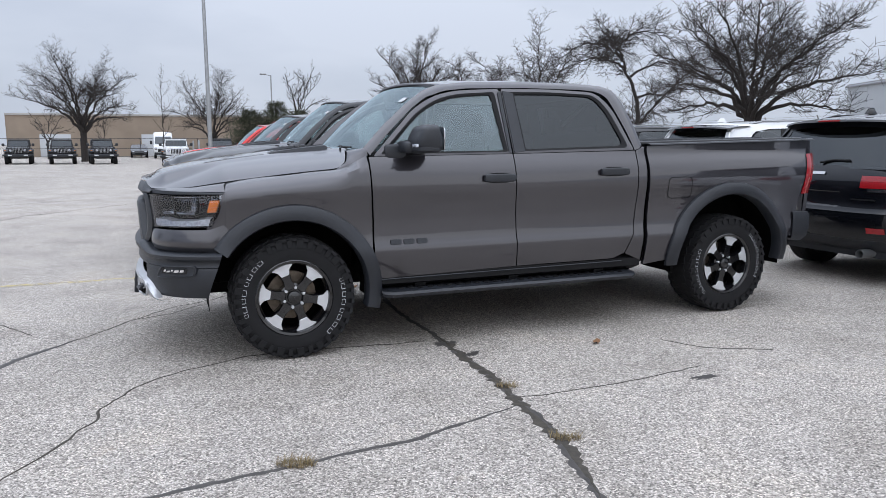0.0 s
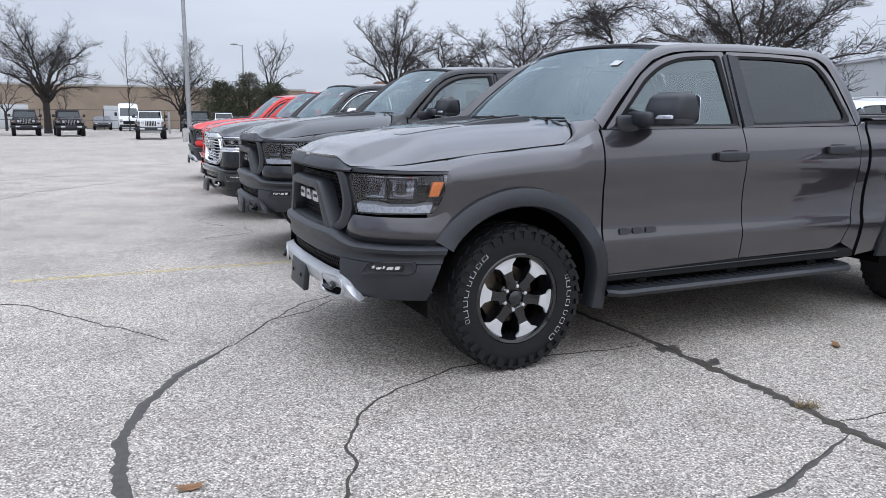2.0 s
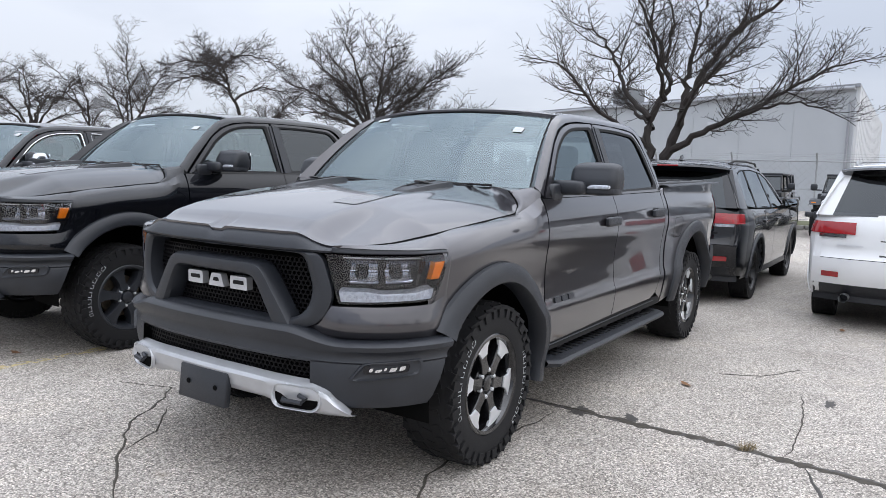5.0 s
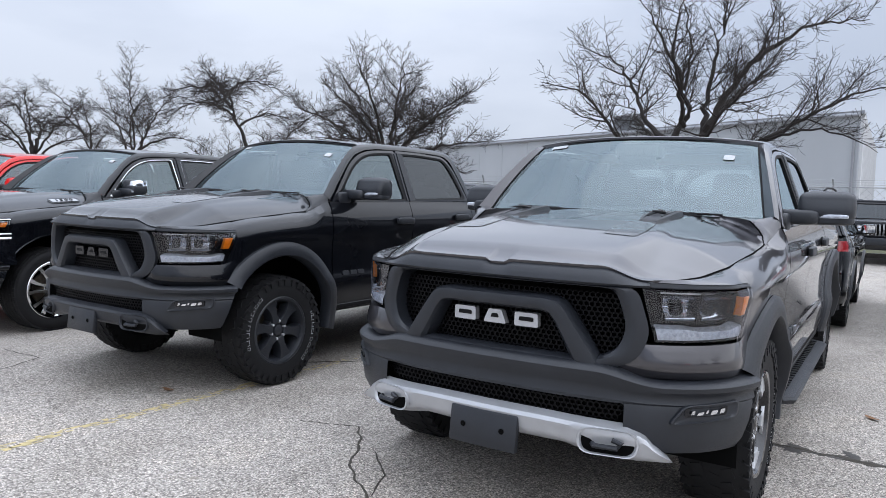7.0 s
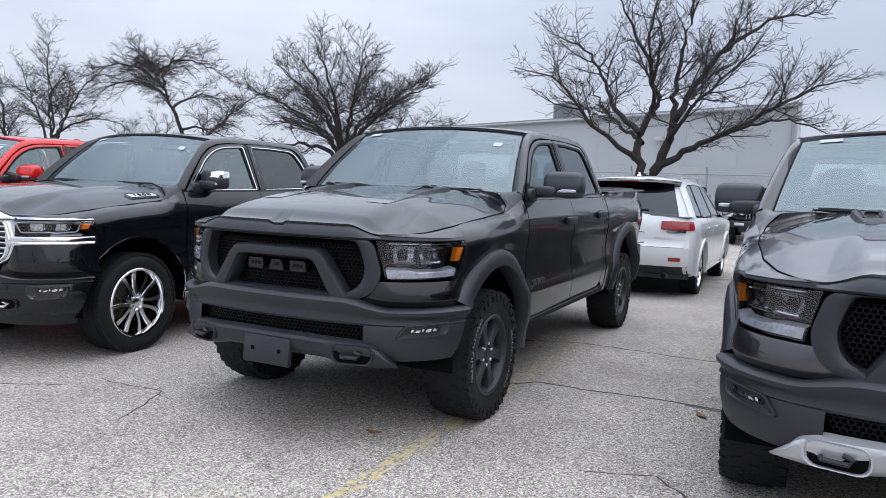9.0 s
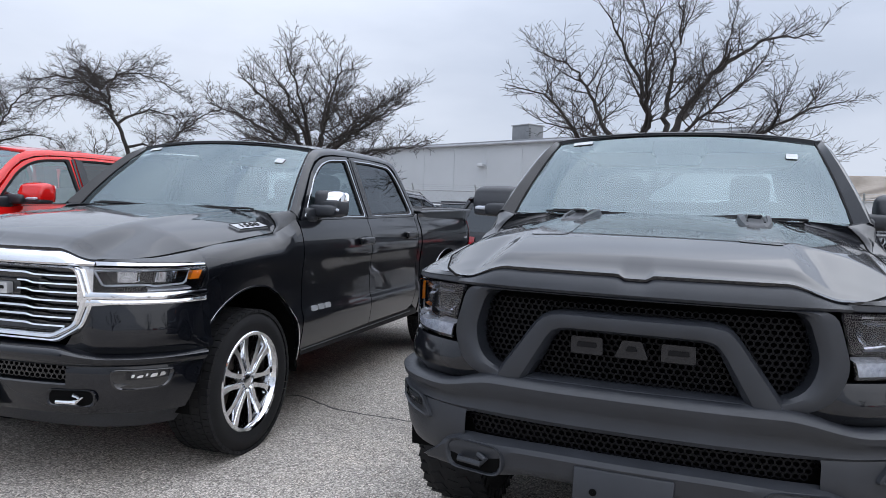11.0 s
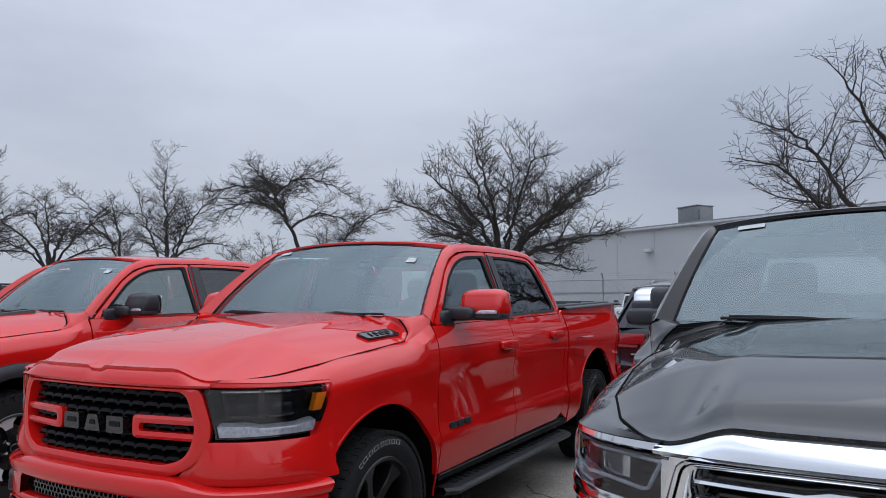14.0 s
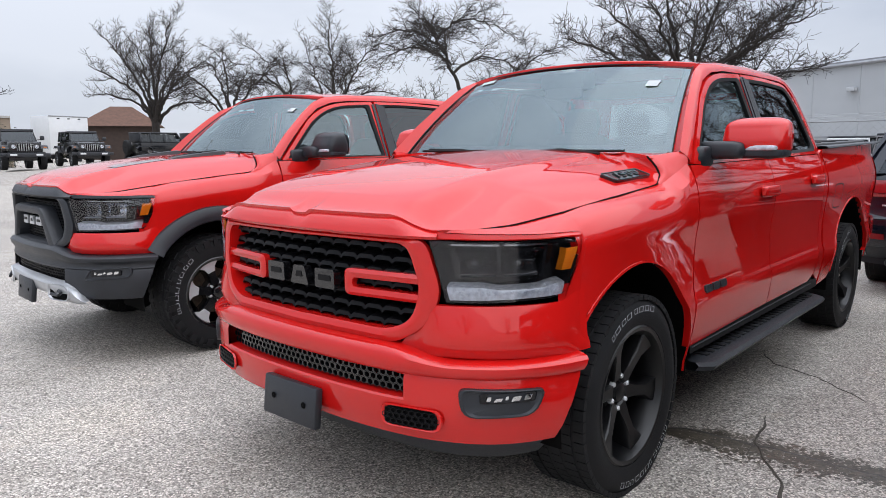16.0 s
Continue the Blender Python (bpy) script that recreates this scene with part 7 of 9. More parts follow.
def suv(paint, label, group, at, heading, dark_trim=False, wheel="dark", lip=None):
    car = new("suv")
    tagged(car, label, "SUV", group)
    car.matrix_basis = pose(at[0], at[1], 0, 0, 0, heading)
    belly_s = curve_through([0.28, 0.45, 0.72, 0.92, 1.06, 1.14], [0.90, 0.945, 0.955, 0.965, 0.945, 0.905])

    def ys(x, z):
        y = belly_s(z)
        if x > 0.3:
            y -= 0.22 * ((x - 0.3) / 0.6) ** 2
        if x < -3.2:
            y -= 0.16 * ((-3.2 - x) / 0.75) ** 2.4
        return y

    def yu(z):
        return 0.905 - 0.36 * (z - 1.12) - 0.25 * (z - 1.12) ** 2
    belt = curve_through([-3.86, -3.0, -0.8, -0.5, 0.2, 0.80], [1.165, 1.145, 1.10, 1.085, 1.03, 0.93])
    arch_sides(car, -3.58, 0.80, (0, -2.915), 0.43, 0.32, belt, ys, paint)
    # near-black blocks and liners carry the shade under the car
    mesh_part("underbody", *joined(block((1.9, 1.72, 0.36), (-1.46, 0, 0.48), 0.03), block((0.9, 1.2, 0.5), (0.2, 0, 0.62), 0.03), block((1.2, 1.1, 0.5), (-3.1, 0, 0.62), 0.03)), SHADE_BLACK, car)
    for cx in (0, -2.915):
        both("wheel_liner", *sheet([[Vector((px, y, pz)) for px, pz in arc(cx, 0.36, 0.435, -8, 188, 18)] for y in (0.90, 0.60)]), SHADE_BLACK, car)
        rows = []
        for rr, off in ((0.485, 0.0), (0.480, 0.018), (0.435, 0.022), (0.425, -0.05)):
            rows.append([Vector((cx + rr * math.cos(radians(a)), ys(cx + rr * math.cos(radians(a)), max(0.33, 0.36 + rr * math.sin(radians(a)))) + off, 0.36 + rr * math.sin(radians(a)))) for a in np.linspace(-6, 186, 24)])
        both("wheel_flare", *sheet(rows), paint if not dark_trim else MATTE_BLACK, car)
    # hood and nose
    rows = [[Vector((x, y * (0.82 - 0.10 * max(0, x - 0.3) ** 1.0), z - 0.05 * abs(y) ** 2.5 * 1.0)) for y in np.linspace(-1, 1, 11)] for x, z in ((-0.62, 1.13), (-0.2, 1.115), (0.3, 1.07), (0.62, 1.0), (0.80, 0.92), (0.86, 0.78))]
    mesh_part("hood", *sheet(rows), paint, car)
    mesh_part("front_bumper", *sheet([[Vector((x - 0.30 * abs(y) ** 3, y * 0.86, z)) for y in np.linspace(-1, 1, 11)] for x, z in ((0.84, 0.82), (0.90, 0.70), (0.92, 0.52), (0.86, 0.36), (0.70, 0.30))]), paint, car)
    # upper body
    o = [(-0.62, 1.12), (-1.0, 1.42), (-1.30, 1.60), (-1.55, 1.675), (-2.2, 1.72), (-3.0, 1.70), (-3.45, 1.665), (-3.62, 1.60), (-3.76, 1.36), (-3.86, 1.17)]
    i_ = [(-0.78, 1.115), (-1.08, 1.37), (-1.36, 1.545), (-1.60, 1.615), (-2.2, 1.65), (-2.95, 1.625), (-3.22, 1.585), (-3.32, 1.50), (-3.42, 1.33), (-3.48, 1.155)]
    oo, ii = resample([(x, 0, z) for x, z in o], 40), resample([(x, 0, z) for x, z in i_], 40)
    rows = [[Vector((p.x, yu(p.z) - 0.03, p.z + 0.012)) for p in oo], [Vector((p.x, yu(p.z), p.z)) for p in (a.lerp(b, 0.25) for a, b in zip(oo, ii))], [Vector((p.x, yu(p.z) + 0.004, p.z)) for p in ii], [Vector((p.x, yu(p.z) - 0.03, p.z)) for p in ii]]
    both("pillar", *sheet(rows), paint, car)
    for s in (1, -1):
        for poly in ([(-0.80, 1.135), (-1.10, 1.375), (-1.37, 1.535), (-1.60, 1.60), (-1.74, 1.61), (-1.76, 1.145)], [(-1.82, 1.145), (-1.80, 1.615), (-2.2, 1.635), (-2.62, 1.625), (-2.80, 1.42), (-2.84, 1.16)], [(-2.90, 1.16), (-2.70, 1.62), (-2.95, 1.61), (-3.20, 1.565), (-3.30, 1.48), (-3.42, 1.19)]):
            pr = rounded(poly, 0.04)
            n_ = len(pr)
            v = [Vector((q.x, s * (yu(q.y) - 0.004), q.y)) for q in pr]
            w = mesh_part("side_window", v, [tuple(range(n_)) if s < 0 else tuple(range(n_))], GLASS_DARK, car, smooth=False)
        if lip:
            mesh_part("window_trim", *tube([Vector((x, s * (yu(1.125) + 0.012), z)) for x, z in ((-0.80, 1.118), (-1.8, 1.130), (-2.84, 1.145), (-3.42, 1.165))], 0.009, 5), lip, car)
        mesh_part("pillar_cover", *plate([Vector(q) for q in ((-1.755, 1.14), (-1.745, 1.612), (-1.80, 1.614), (-1.825, 1.14))], lambda q: (q.x, s * (yu(q.y) + 0.003), q.y), (0, -s * 0.02, 0)), DARK_TRIM, car)
        mesh_part("pillar_cover", *plate([Vector(q) for q in ((-2.835, 1.155), (-2.66, 1.622), (-2.72, 1.622), (-2.905, 1.155))], lambda q: (q.x, s * (yu(q.y) + 0.003), q.y), (0, -s * 0.02, 0)), DARK_TRIM, car)
        mr = mesh_part("mirror", *superblock((0.13, 0.20, 0.15), (-0.92, s * 1.03, 1.20), 4, 10), paint if not dark_trim else GLOSS_BLACK, car)
        mesh_part("mirror_glass", *plate(rounded([(s * 0.955, 1.145), (s * 1.11, 1.145), (s * 1.11, 1.255), (s * 0.955, 1.255)], 0.02), lambda q: (-0.987, q.x, q.y), (0.004, 0, 0)), MIRROR, mr)
        mesh_part("mirror_arm", *block((0.08, 0.12, 0.05), (-0.90, s * 0.93, 1.14), 0.012), DARK_TRIM, mr)
        for x in (-1.62, -2.62):
            mesh_part("door_handle", *superblock((0.20, 0.03, 0.035), (x, s * (ys(x, 0.98) + 0.014), 0.99), 4, 8), paint if not lip else lip, car)
        mesh_part("roof_rail", *tube([(-1.55, s * 0.60, 1.705), (-1.70, s * 0.61, 1.742), (-2.3, s * 0.612, 1.752), (-3.0, s * 0.60, 1.736), (-3.22, s * 0.585, 1.695)], 0.013, 6), DARK_TRIM if dark_trim else STEEL, car)
        mesh_part("sill", *block((2.0, 0.06, 0.14), (-1.46, s * 0.90, 0.36), 0.02), MATTE_BLACK if dark_trim else paint, car)
        for x in (-0.60, -1.79, -2.78):
            mesh_part("door_gap", *sheet([[Vector((x + k + (0.14 * max(0, 0.75 - z) if x < -2.5 else 0), s * (ys(x, z) + 0.0015), z)) for z in np.linspace(0.42 if x > -2.5 else 0.62, 1.10, 8)] for k in (-0.004, 0.004)]), DARK_TRIM, car)
    ws_l = [Vector((-0.55 - 0.10 * abs(y) ** 2.2, y * 0.80, 1.125)) for y in np.linspace(-1, 1, 11)]
    ws_t = [Vector((-1.46 - 0.08 * abs(y) ** 2.2, y * 0.64, 1.695 - 0.02 * abs(y) ** 2)) for y in np.linspace(-1, 1, 11)]
    mesh_part("windshield", *sheet([ws_l, [a.lerp(b, 0.5) + Vector((0.02, 0, 0.03)) for a, b in zip(ws_l, ws_t)], ws_t]), GLASS_DARK, car)
    roof = []
    for p in resample([(x, 0, z) for x, z in o[3:8]], 12):
        e = yu(p.z) - 0.03
        roof.append([Vector((p.x + 0.08 * (1 - y * y) * (p.x > -1.8), y * e, p.z + 0.012 + 0.035 * (1 - abs(y) ** 2.3))) for y in np.linspace(-1, 1, 11)])
    mesh_part("roof", *sheet(roof), paint, car)
    # tail
    tail = curve_through([0.34, 0.45, 0.60, 0.72, 0.80, 1.0, 1.12, 1.20], [-3.76, -3.90, -3.955, -3.965, -3.925, -3.915, -3.885, -3.845])

    def rear(y, z, off=0.0):
        k = abs(y) / 0.88
        return Vector((tail(z) - off + 0.13 * k ** 4, y, z))
    mesh_part("tailgate", *sheet([[rear(y * (0.872 - 0.10 * max(0, z - 1.0)), z) for y in np.linspace(-1, 1, 17)] for z in np.linspace(0.74, 1.20, 9)]), paint, car)
    mesh_part("rear_bumper", *sheet([[rear(y * 0.875, z, 0.012) for y in np.linspace(-1, 1, 17)] for z in np.linspace(0.47, 0.735, 6)]), paint, car)
    mesh_part("rear_valance", *sheet([[rear(y * 0.86, z) for y in np.linspace(-1, 1, 13)] for z in (0.47, 0.40, 0.34, 0.28)]), MATTE_BLACK, car)
    for s in (1, -1):
        corner = []
        for z in np.linspace(0.36, 1.17, 12):
            p0, p2 = rear(s * 0.80, z, 0.003), Vector((-3.54, s * (ys(-3.54, z) + 0.003), z))
            p1 = Vector((p0.x + 0.03, p2.y - s * 0.012, z))
            corner.append([p0 * (1 - t) ** 2 + p1 * (2 * t * (1 - t)) + p2 * t * t for t in np.linspace(0, 1, 11)])
        mesh_part("rear_corner", *sheet(corner), paint, car)
    hatch_at = lambda y, z: Vector((-3.845 + (z - 1.20) * 0.52 + 0.035 * abs(y) ** 3, y * (0.842 - 0.36 * (z - 1.2)), z))
    heights = np.linspace(1.17, 1.62, 8)
    hatch = [[hatch_at(y, z) for y in np.linspace(-0.87, 0.87, 13)] for z in heights]
    for s in (1, -1):
        mesh_part("hatch_frame", *sheet([[hatch_at(s * y, z) + Vector((-0.004, 0, 0)) for y in (0.85, 0.92, 1.0, 1.03)] for z in heights]), paint, car)
    mesh_part("rear_window", *sheet(hatch), GLASS_DARK, car)
    # added near-black sheet: the unlit cabin's shade behind the rear glass
    mesh_part("rear_window_back", *sheet([[v + Vector((0.05, 0, 0)) for v in row] for row in hatch]), SHADE_BLACK, car)
    sp = mesh_part("spoiler", *sheet([[Vector((x + 0.16 * abs(y) ** 3, y * w, z - 0.03 * abs(y) ** 3)) for y in np.linspace(-1, 1, 13)] for x, w, z in ((-3.40, 0.66, 1.695), (-3.62, 0.68, 1.690), (-3.80, 0.69, 1.665), (-3.815, 0.69, 1.645), (-3.74, 0.66, 1.59), (-3.56, 0.64, 1.60))]), GLOSS_BLACK if paint == WHITE_PAINT else paint, car)
    mesh_part("brake_light", *block((0.02, 0.26, 0.02), (-3.805, 0, 1.655), 0.005), LAMP_RED, sp)
    mesh_part("roof_fin", *block((0.18, 0.05, 0.07), (-3.2, 0, 1.765), 0.015, taper=(0.4, 0.3)), paint, car)
    mesh_part("rear_wiper", *tube([(-3.86, 0.02, 1.225), (-3.83, -0.10, 1.25), (-3.83, -0.30, 1.25)], 0.012, 6), DARK_TRIM, car)
    for s in (1, -1):
        lamp = mesh_part("tail_lamp", *sheet([[rear(s * y, z, 0.016) for y in np.linspace(0.50, 0.82, 9)] for z in (0.985, 0.99, 1.05, 1.10, 1.105)]), LAMP_RED, car, "wide red tail lamp with clear lower strip")
        wrap = []
        for z in (0.985, 0.99, 1.05, 1.10, 1.105):
            p0, p2 = rear(s * 0.80, z, 0.016), Vector((-3.54, s * (ys(-3.54, z) + 0.010), z))
            p1 = Vector((p0.x + 0.02, p2.y - s * 0.004, z))
            wrap.append([p0 * (1 - t) ** 2 + p1 * (2 * t * (1 - t)) + p2 * t * t for t in np.linspace(0, 0.66 + 0.3 * (z - 0.985), 9)])
        mesh_part("lamp_wrap", *sheet(wrap), LAMP_RED, lamp)
        mesh_part("clear_strip", *sheet([[rear(s * y, z, 0.015) for y in np.linspace(0.58, 0.83, 8)] for z in (0.948, 0.955, 0.975, 0.98)]), LAMP_BOWL, lamp)
        mesh_part("reflector", *sheet([[rear(s * y, z, 0.018) for y in np.linspace(0.62, 0.78, 4)] for z in (0.545, 0.60)]), LAMP_RED, car, "red bumper reflector")
        mesh_part("exhaust", *tube([(-3.5, s * 0.55, 0.33), (-3.92, s * 0.56, 0.33)], 0.045, 10, False), STEEL, car)
        mesh_part("tail_emblem", *sheet([[rear(s * y, z, 0.014) for y in np.linspace(0.42, 0.66, 4)] for z in (0.862, 0.878)]), MACHINED if not dark_trim else DARK_TRIM, car)
    mesh_part("tail_emblem", *sheet([[rear(y, z, 0.012) for y in np.linspace(-0.075, 0.075, 5)] for z in (1.105, 1.135)]), MACHINED, car, "plain bright tailgate emblem block")
    if lip:
        mesh_part("bumper_strip", *sheet([[rear(y, z + (0.03 if abs(y) > 0.66 else 0), 0.020) for y in np.linspace(-0.76, 0.76, 17)] for z in (0.680, 0.692)]), lip, car, "thin bright bumper strip")
    mesh_part("plate_recess", *sheet([[rear(y, z, -0.012 if 0.80 < z < 0.92 else 0.004) for y in np.linspace(-0.28, 0.28, 5)] for z in (0.78, 0.82, 0.90, 0.94)]), GLOSS_BLACK, car)
    mesh_part("cabin_fill", *joined(block((2.4, 1.5, 0.5), (-2.0, 0, 0.95), 0.05), *[superblock((0.14, 0.5, 0.62), (x, y, 1.22), 5, 8) for x in (-1.75, -2.65) for y in (-0.38, 0.38)]), CABIN, car)
    for x in (0, -2.915):
        for s in (1, -1):
            w = add_wheel(car, wheel, x, s * 0.80, 0.365, s, 17 * s)
            w.scale = (0.885, 0.82, 0.885)
    return car


def wrangler(paint, label, group, at, heading, bright=False, hardtop=None):
    car = new("off_roader")
    tagged(car, label, "off-road car", group)
    car.matrix_basis = pose(at[0], at[1], grade(at[0], at[1]), 0, 0, heading)
    mesh_part("body", *joined(block((3.05, 1.56, 0.62), (-1.55, 0, 0.94), 0.04), block((1.25, 1.30, 0.42), (-0.05, 0, 1.02), 0.05, taper=(0.98, 0.94)), block((3.2, 1.2, 0.3), (-1.4, 0, 0.55), 0.03)), paint, car)
    gr = mesh_part("grille", *block((0.07, 1.24, 0.46), (0.60, 0, 0.98), 0.03, m=Matrix.Rotation(radians(-4), 4, "Y")), paint, car)
    for k in range(7):
        mesh_part("grille_slot", *block((0.02, 0.058, 0.29), (0.640, (k - 3) * 0.092, 0.98), 0.012), SHADE_BLACK, gr)
        if bright:
            mesh_part("slot_rim", *joined(*[block((0.022, 0.010, 0.31), (0.645, (k - 3) * 0.092 + e * 0.034, 0.98), 0.003) for e in (-1, 1)]), MACHINED, gr)
    mesh_part("hood", *sheet([[Vector((x, y * w, z + 0.03 * (1 - abs(y) ** 3))) for y in np.linspace(-1, 1, 9)] for x, w, z in ((-0.66, 0.70, 1.245), (0.0, 0.67, 1.225), (0.5, 0.63, 1.20), (0.63, 0.62, 1.15))]), paint, car)
    for s in (1, -1):
        mesh_part("headlamp", *moved(lathe([(0, 0.001), (0.0, 0.085), (0.03, 0.088), (0.032, 0.070), (0.02, 0.05), (0.045, 0.001)], 20), pose(0.625, s * 0.45, 1.02, 0, 0, -90)), LAMP_BOWL, car, "round bright headlamp")
        rows = [[Vector((x, s * y, z)) for x, z in ((0.62, 0.93), (0.50, 1.06), (0.25, 1.10), (-0.25, 1.08), (-0.50, 0.94), (-0.60, 0.70))] for y in (0.62, 0.90, 0.915)]
        rows.append([Vector((p.x, s * 0.915, p.z - 0.06)) for p in rows[-1]])
        mesh_part("front_fender", *sheet(rows), MATTE_BLACK, car)
        rows = [[Vector((x, s * y, z)) for x, z in ((-2.42, 0.72), (-2.55, 1.0), (-2.75, 1.08), (-3.2, 1.08), (-3.38, 0.95))] for y in (0.72, 0.90, 0.915)]
        rows.append([Vector((p.x, s * 0.915, p.z - 0.06)) for p in rows[-1]])
        mesh_part("rear_fender", *sheet(rows), MATTE_BLACK, car)
        mesh_part("marker", *block((0.03, 0.12, 0.04), (0.56, s * 0.80, 0.99), 0.01), AMBER, car)
        mesh_part("fog_lamp", *moved(lathe([(0, 0.001), (0, 0.05), (0.03, 0.052), (0.03, 0.001)], 14), pose(0.86, s * 0.50, 0.66, 0, 0, -90)), LAMP_CLEAR, car)
        mesh_part("mirror", *superblock((0.12, 0.19, 0.20), (-0.72, s * 0.96, 1.42), 4, 8), MATTE_BLACK, car)
        mesh_part("mirror_arm", *block((0.05, 0.20, 0.04), (-0.72, s * 0.84, 1.34), 0.01), MATTE_BLACK, car)
        for x0, x1 in ((-0.95, -1.70), (-1.78, -2.45), (-2.55, -3.0)):
            v = [Vector((x0 - 0.06 * (x0 > -1), s * 0.735, 1.30)), Vector((x1, s * 0.735, 1.30)), Vector((x1, s * 0.665, 1.70)), Vector((x0 - 0.22 * (x0 > -1), s * 0.665, 1.70))]
            w = mesh_part("side_window", v, [(0, 1, 2, 3)], GLASS_DARK, car, smooth=False)
        for x in (-0.75, -1.74, -2.5):
            mesh_part("door_gap", *block((0.012, 0.008, 0.58), (x, s * 0.782, 0.96)), DARK_TRIM, car)
        for x in (-1.55, -2.36):
            mesh_part("door_handle", *block((0.14, 0.03, 0.03), (x, s * 0.795, 1.14), 0.008), MATTE_BLACK, car)
    mesh_part("windshield_frame", *joined(tube([(-0.68, -0.70, 1.26), (-0.93, -0.64, 1.72), (-0.93, 0.64, 1.72), (-0.68, 0.70, 1.26)], 0.042, 6), block((0.08, 1.40, 0.05), (-0.68, 0, 1.27), 0.01)), paint, car)
    mesh_part("windshield", *sheet([[Vector((-0.67, y, 1.29)) for y in (-0.66, 0, 0.66)], [Vector((-0.915, y, 1.70)) for y in (-0.61, 0, 0.61)]]), GLASS_DARK, car)
    top = hardtop or MATTE_BLACK
    mesh_part("hardtop", *joined(block((2.25, 1.34, 0.07), (-2.05, 0, 1.785), 0.025), *[block((0.09, 0.05, 0.50), (x, s * 0.70, 1.54), 0.01, m=Matrix.Rotation(radians(-s * -9.0), 4, "X")) for x in (-1.74, -2.50, -3.06) for s in (1, -1)], block((0.05, 1.36, 0.46), (-3.12, 0, 1.54), 0.01)), top, car)
    mesh_part("front_bumper", *joined(block((0.20, 1.50, 0.20), (0.80, 0, 0.66), 0.03), block((0.24, 0.50, 0.14), (0.72, 0.72, 0.66), 0.03, m=Matrix.Rotation(radians(-14), 4, "Z")), block((0.24, 0.50, 0.14), (0.72, -0.72, 0.66), 0.03, m=Matrix.Rotation(radians(14), 4, "Z"))), MATTE_BLACK, car)
    if bright:
        for s in (1, -1):
            mesh_part("bumper_bezel", *block((0.03, 0.28, 0.09), (0.895, s * 0.50, 0.66), 0.02), MACHINED, car)
    mesh_part("cabin_fill", *joined(block((2.1, 1.36, 0.25), (-1.95, 0, 1.18), 0.03), *[superblock((0.14, 0.48, 0.66), (x, y, 1.40), 5, 8) for x in (-1.6, -2.4) for y in (-0.36, 0.36)]), CABIN, car)
    mesh_part("spare_wheel", *moved(lathe([(0, 0.05), (0, 0.37), (0.05, 0.40), (0.2, 0.40), (0.24, 0.36), (0.24, 0.05)], 30), pose(-3.42, 0, 1.0, 0, 0, 90)), RUBBER, car)
    for x in (0, -3.0):
        for s in (1, -1):
            w = add_wheel(car, "black", x, s * 0.76, 0.40, s, 11 * s)
            w.scale = (0.965, 0.85, 0.965)
    return car


def van(at, heading):
    car = new("van")
    tagged(car, "white high-roof panel van parked facing the car park", "van", "distant parked cars")
    car.matrix_basis = pose(at[0], at[1], 0, 0, 0, heading)
    rows = []
    for x, w, z in ((0.95, 0.80, 0.95), (0.85, 0.92, 1.20), (0.45, 0.95, 1.45), (-0.25, 0.93, 2.25), (-0.75, 0.92, 2.62), (-1.5, 0.92, 2.70), (-4.6, 0.92, 2.68), (-4.7, 0.90, 2.55)):
        rows.append([Vector((x - 0.1, w, 0.40)), Vector((x, w * 1.05, 0.75)), Vector((x, w * 1.04, min(z, 1.4))), Vector((x, w * (0.95 if z > 1.4 else 1), max(z - 0.10, 0.9))), Vector((x, w * 0.8, z)), Vector((x, 0, z + 0.03)), Vector((x, -w * 0.8, z)), Vector((x, -w * (0.95 if z > 1.4 else 1), max(z - 0.10, 0.9))), Vector((x, -w * 1.04, min(z, 1.4))), Vector((x, -w * 1.05, 0.75)), Vector((x - 0.1, -w, 0.40))])
    mesh_part("body", *sheet(rows), WHITE_PAINT, car)
    mesh_part("nose", *sheet([[Vector((x, y * 0.84, z)) for y in (-1, -0.5, 0, 0.5, 1)] for x, z in ((0.95, 0.98), (1.0, 0.8), (0.98, 0.5), (0.85, 0.38))]), WHITE_PAINT, car)
    mesh_part("windshield", *sheet([[Vector((0.47 + 0.04, y * 0.80, 1.46)) for y in (-1, 0, 1)], [Vector((-0.20 + 0.04, y * 0.76, 2.22)) for y in (-1, 0, 1)]]), GLASS_DARK, car)
    # near-black sheet added in place of the van's shaded cabin
    mesh_part("windshield_back", *sheet([[Vector((0.44, y * 0.80, 1.46)) for y in (-1, 0, 1)], [Vector((-0.23, y * 0.76, 2.22)) for y in (-1, 0, 1)]]), SHADE_BLACK, car)
    mesh_part("grille", *block((0.06, 1.1, 0.30), (0.99, 0, 0.82), 0.02), DARK_TRIM, car)
    mesh_part("bumper", *block((0.22, 1.80, 0.26), (0.92, 0, 0.50), 0.05), MATTE_BLACK, car)
    for s in (1, -1):
        mesh_part("headlamp", *block((0.20, 0.26, 0.30), (0.90, s * 0.74, 0.98), 0.05), LAMP_BOWL, car)
        mesh_part("mirror", *superblock((0.14, 0.24, 0.38), (0.30, s * 1.16, 1.62), 4, 8), MATTE_BLACK, car)
        for x in (0.1, -3.65):
            w = add_wheel(car, "black", x, s * 0.80, 0.36, s)
            w.scale = (0.87, 0.8, 0.87)
    return car


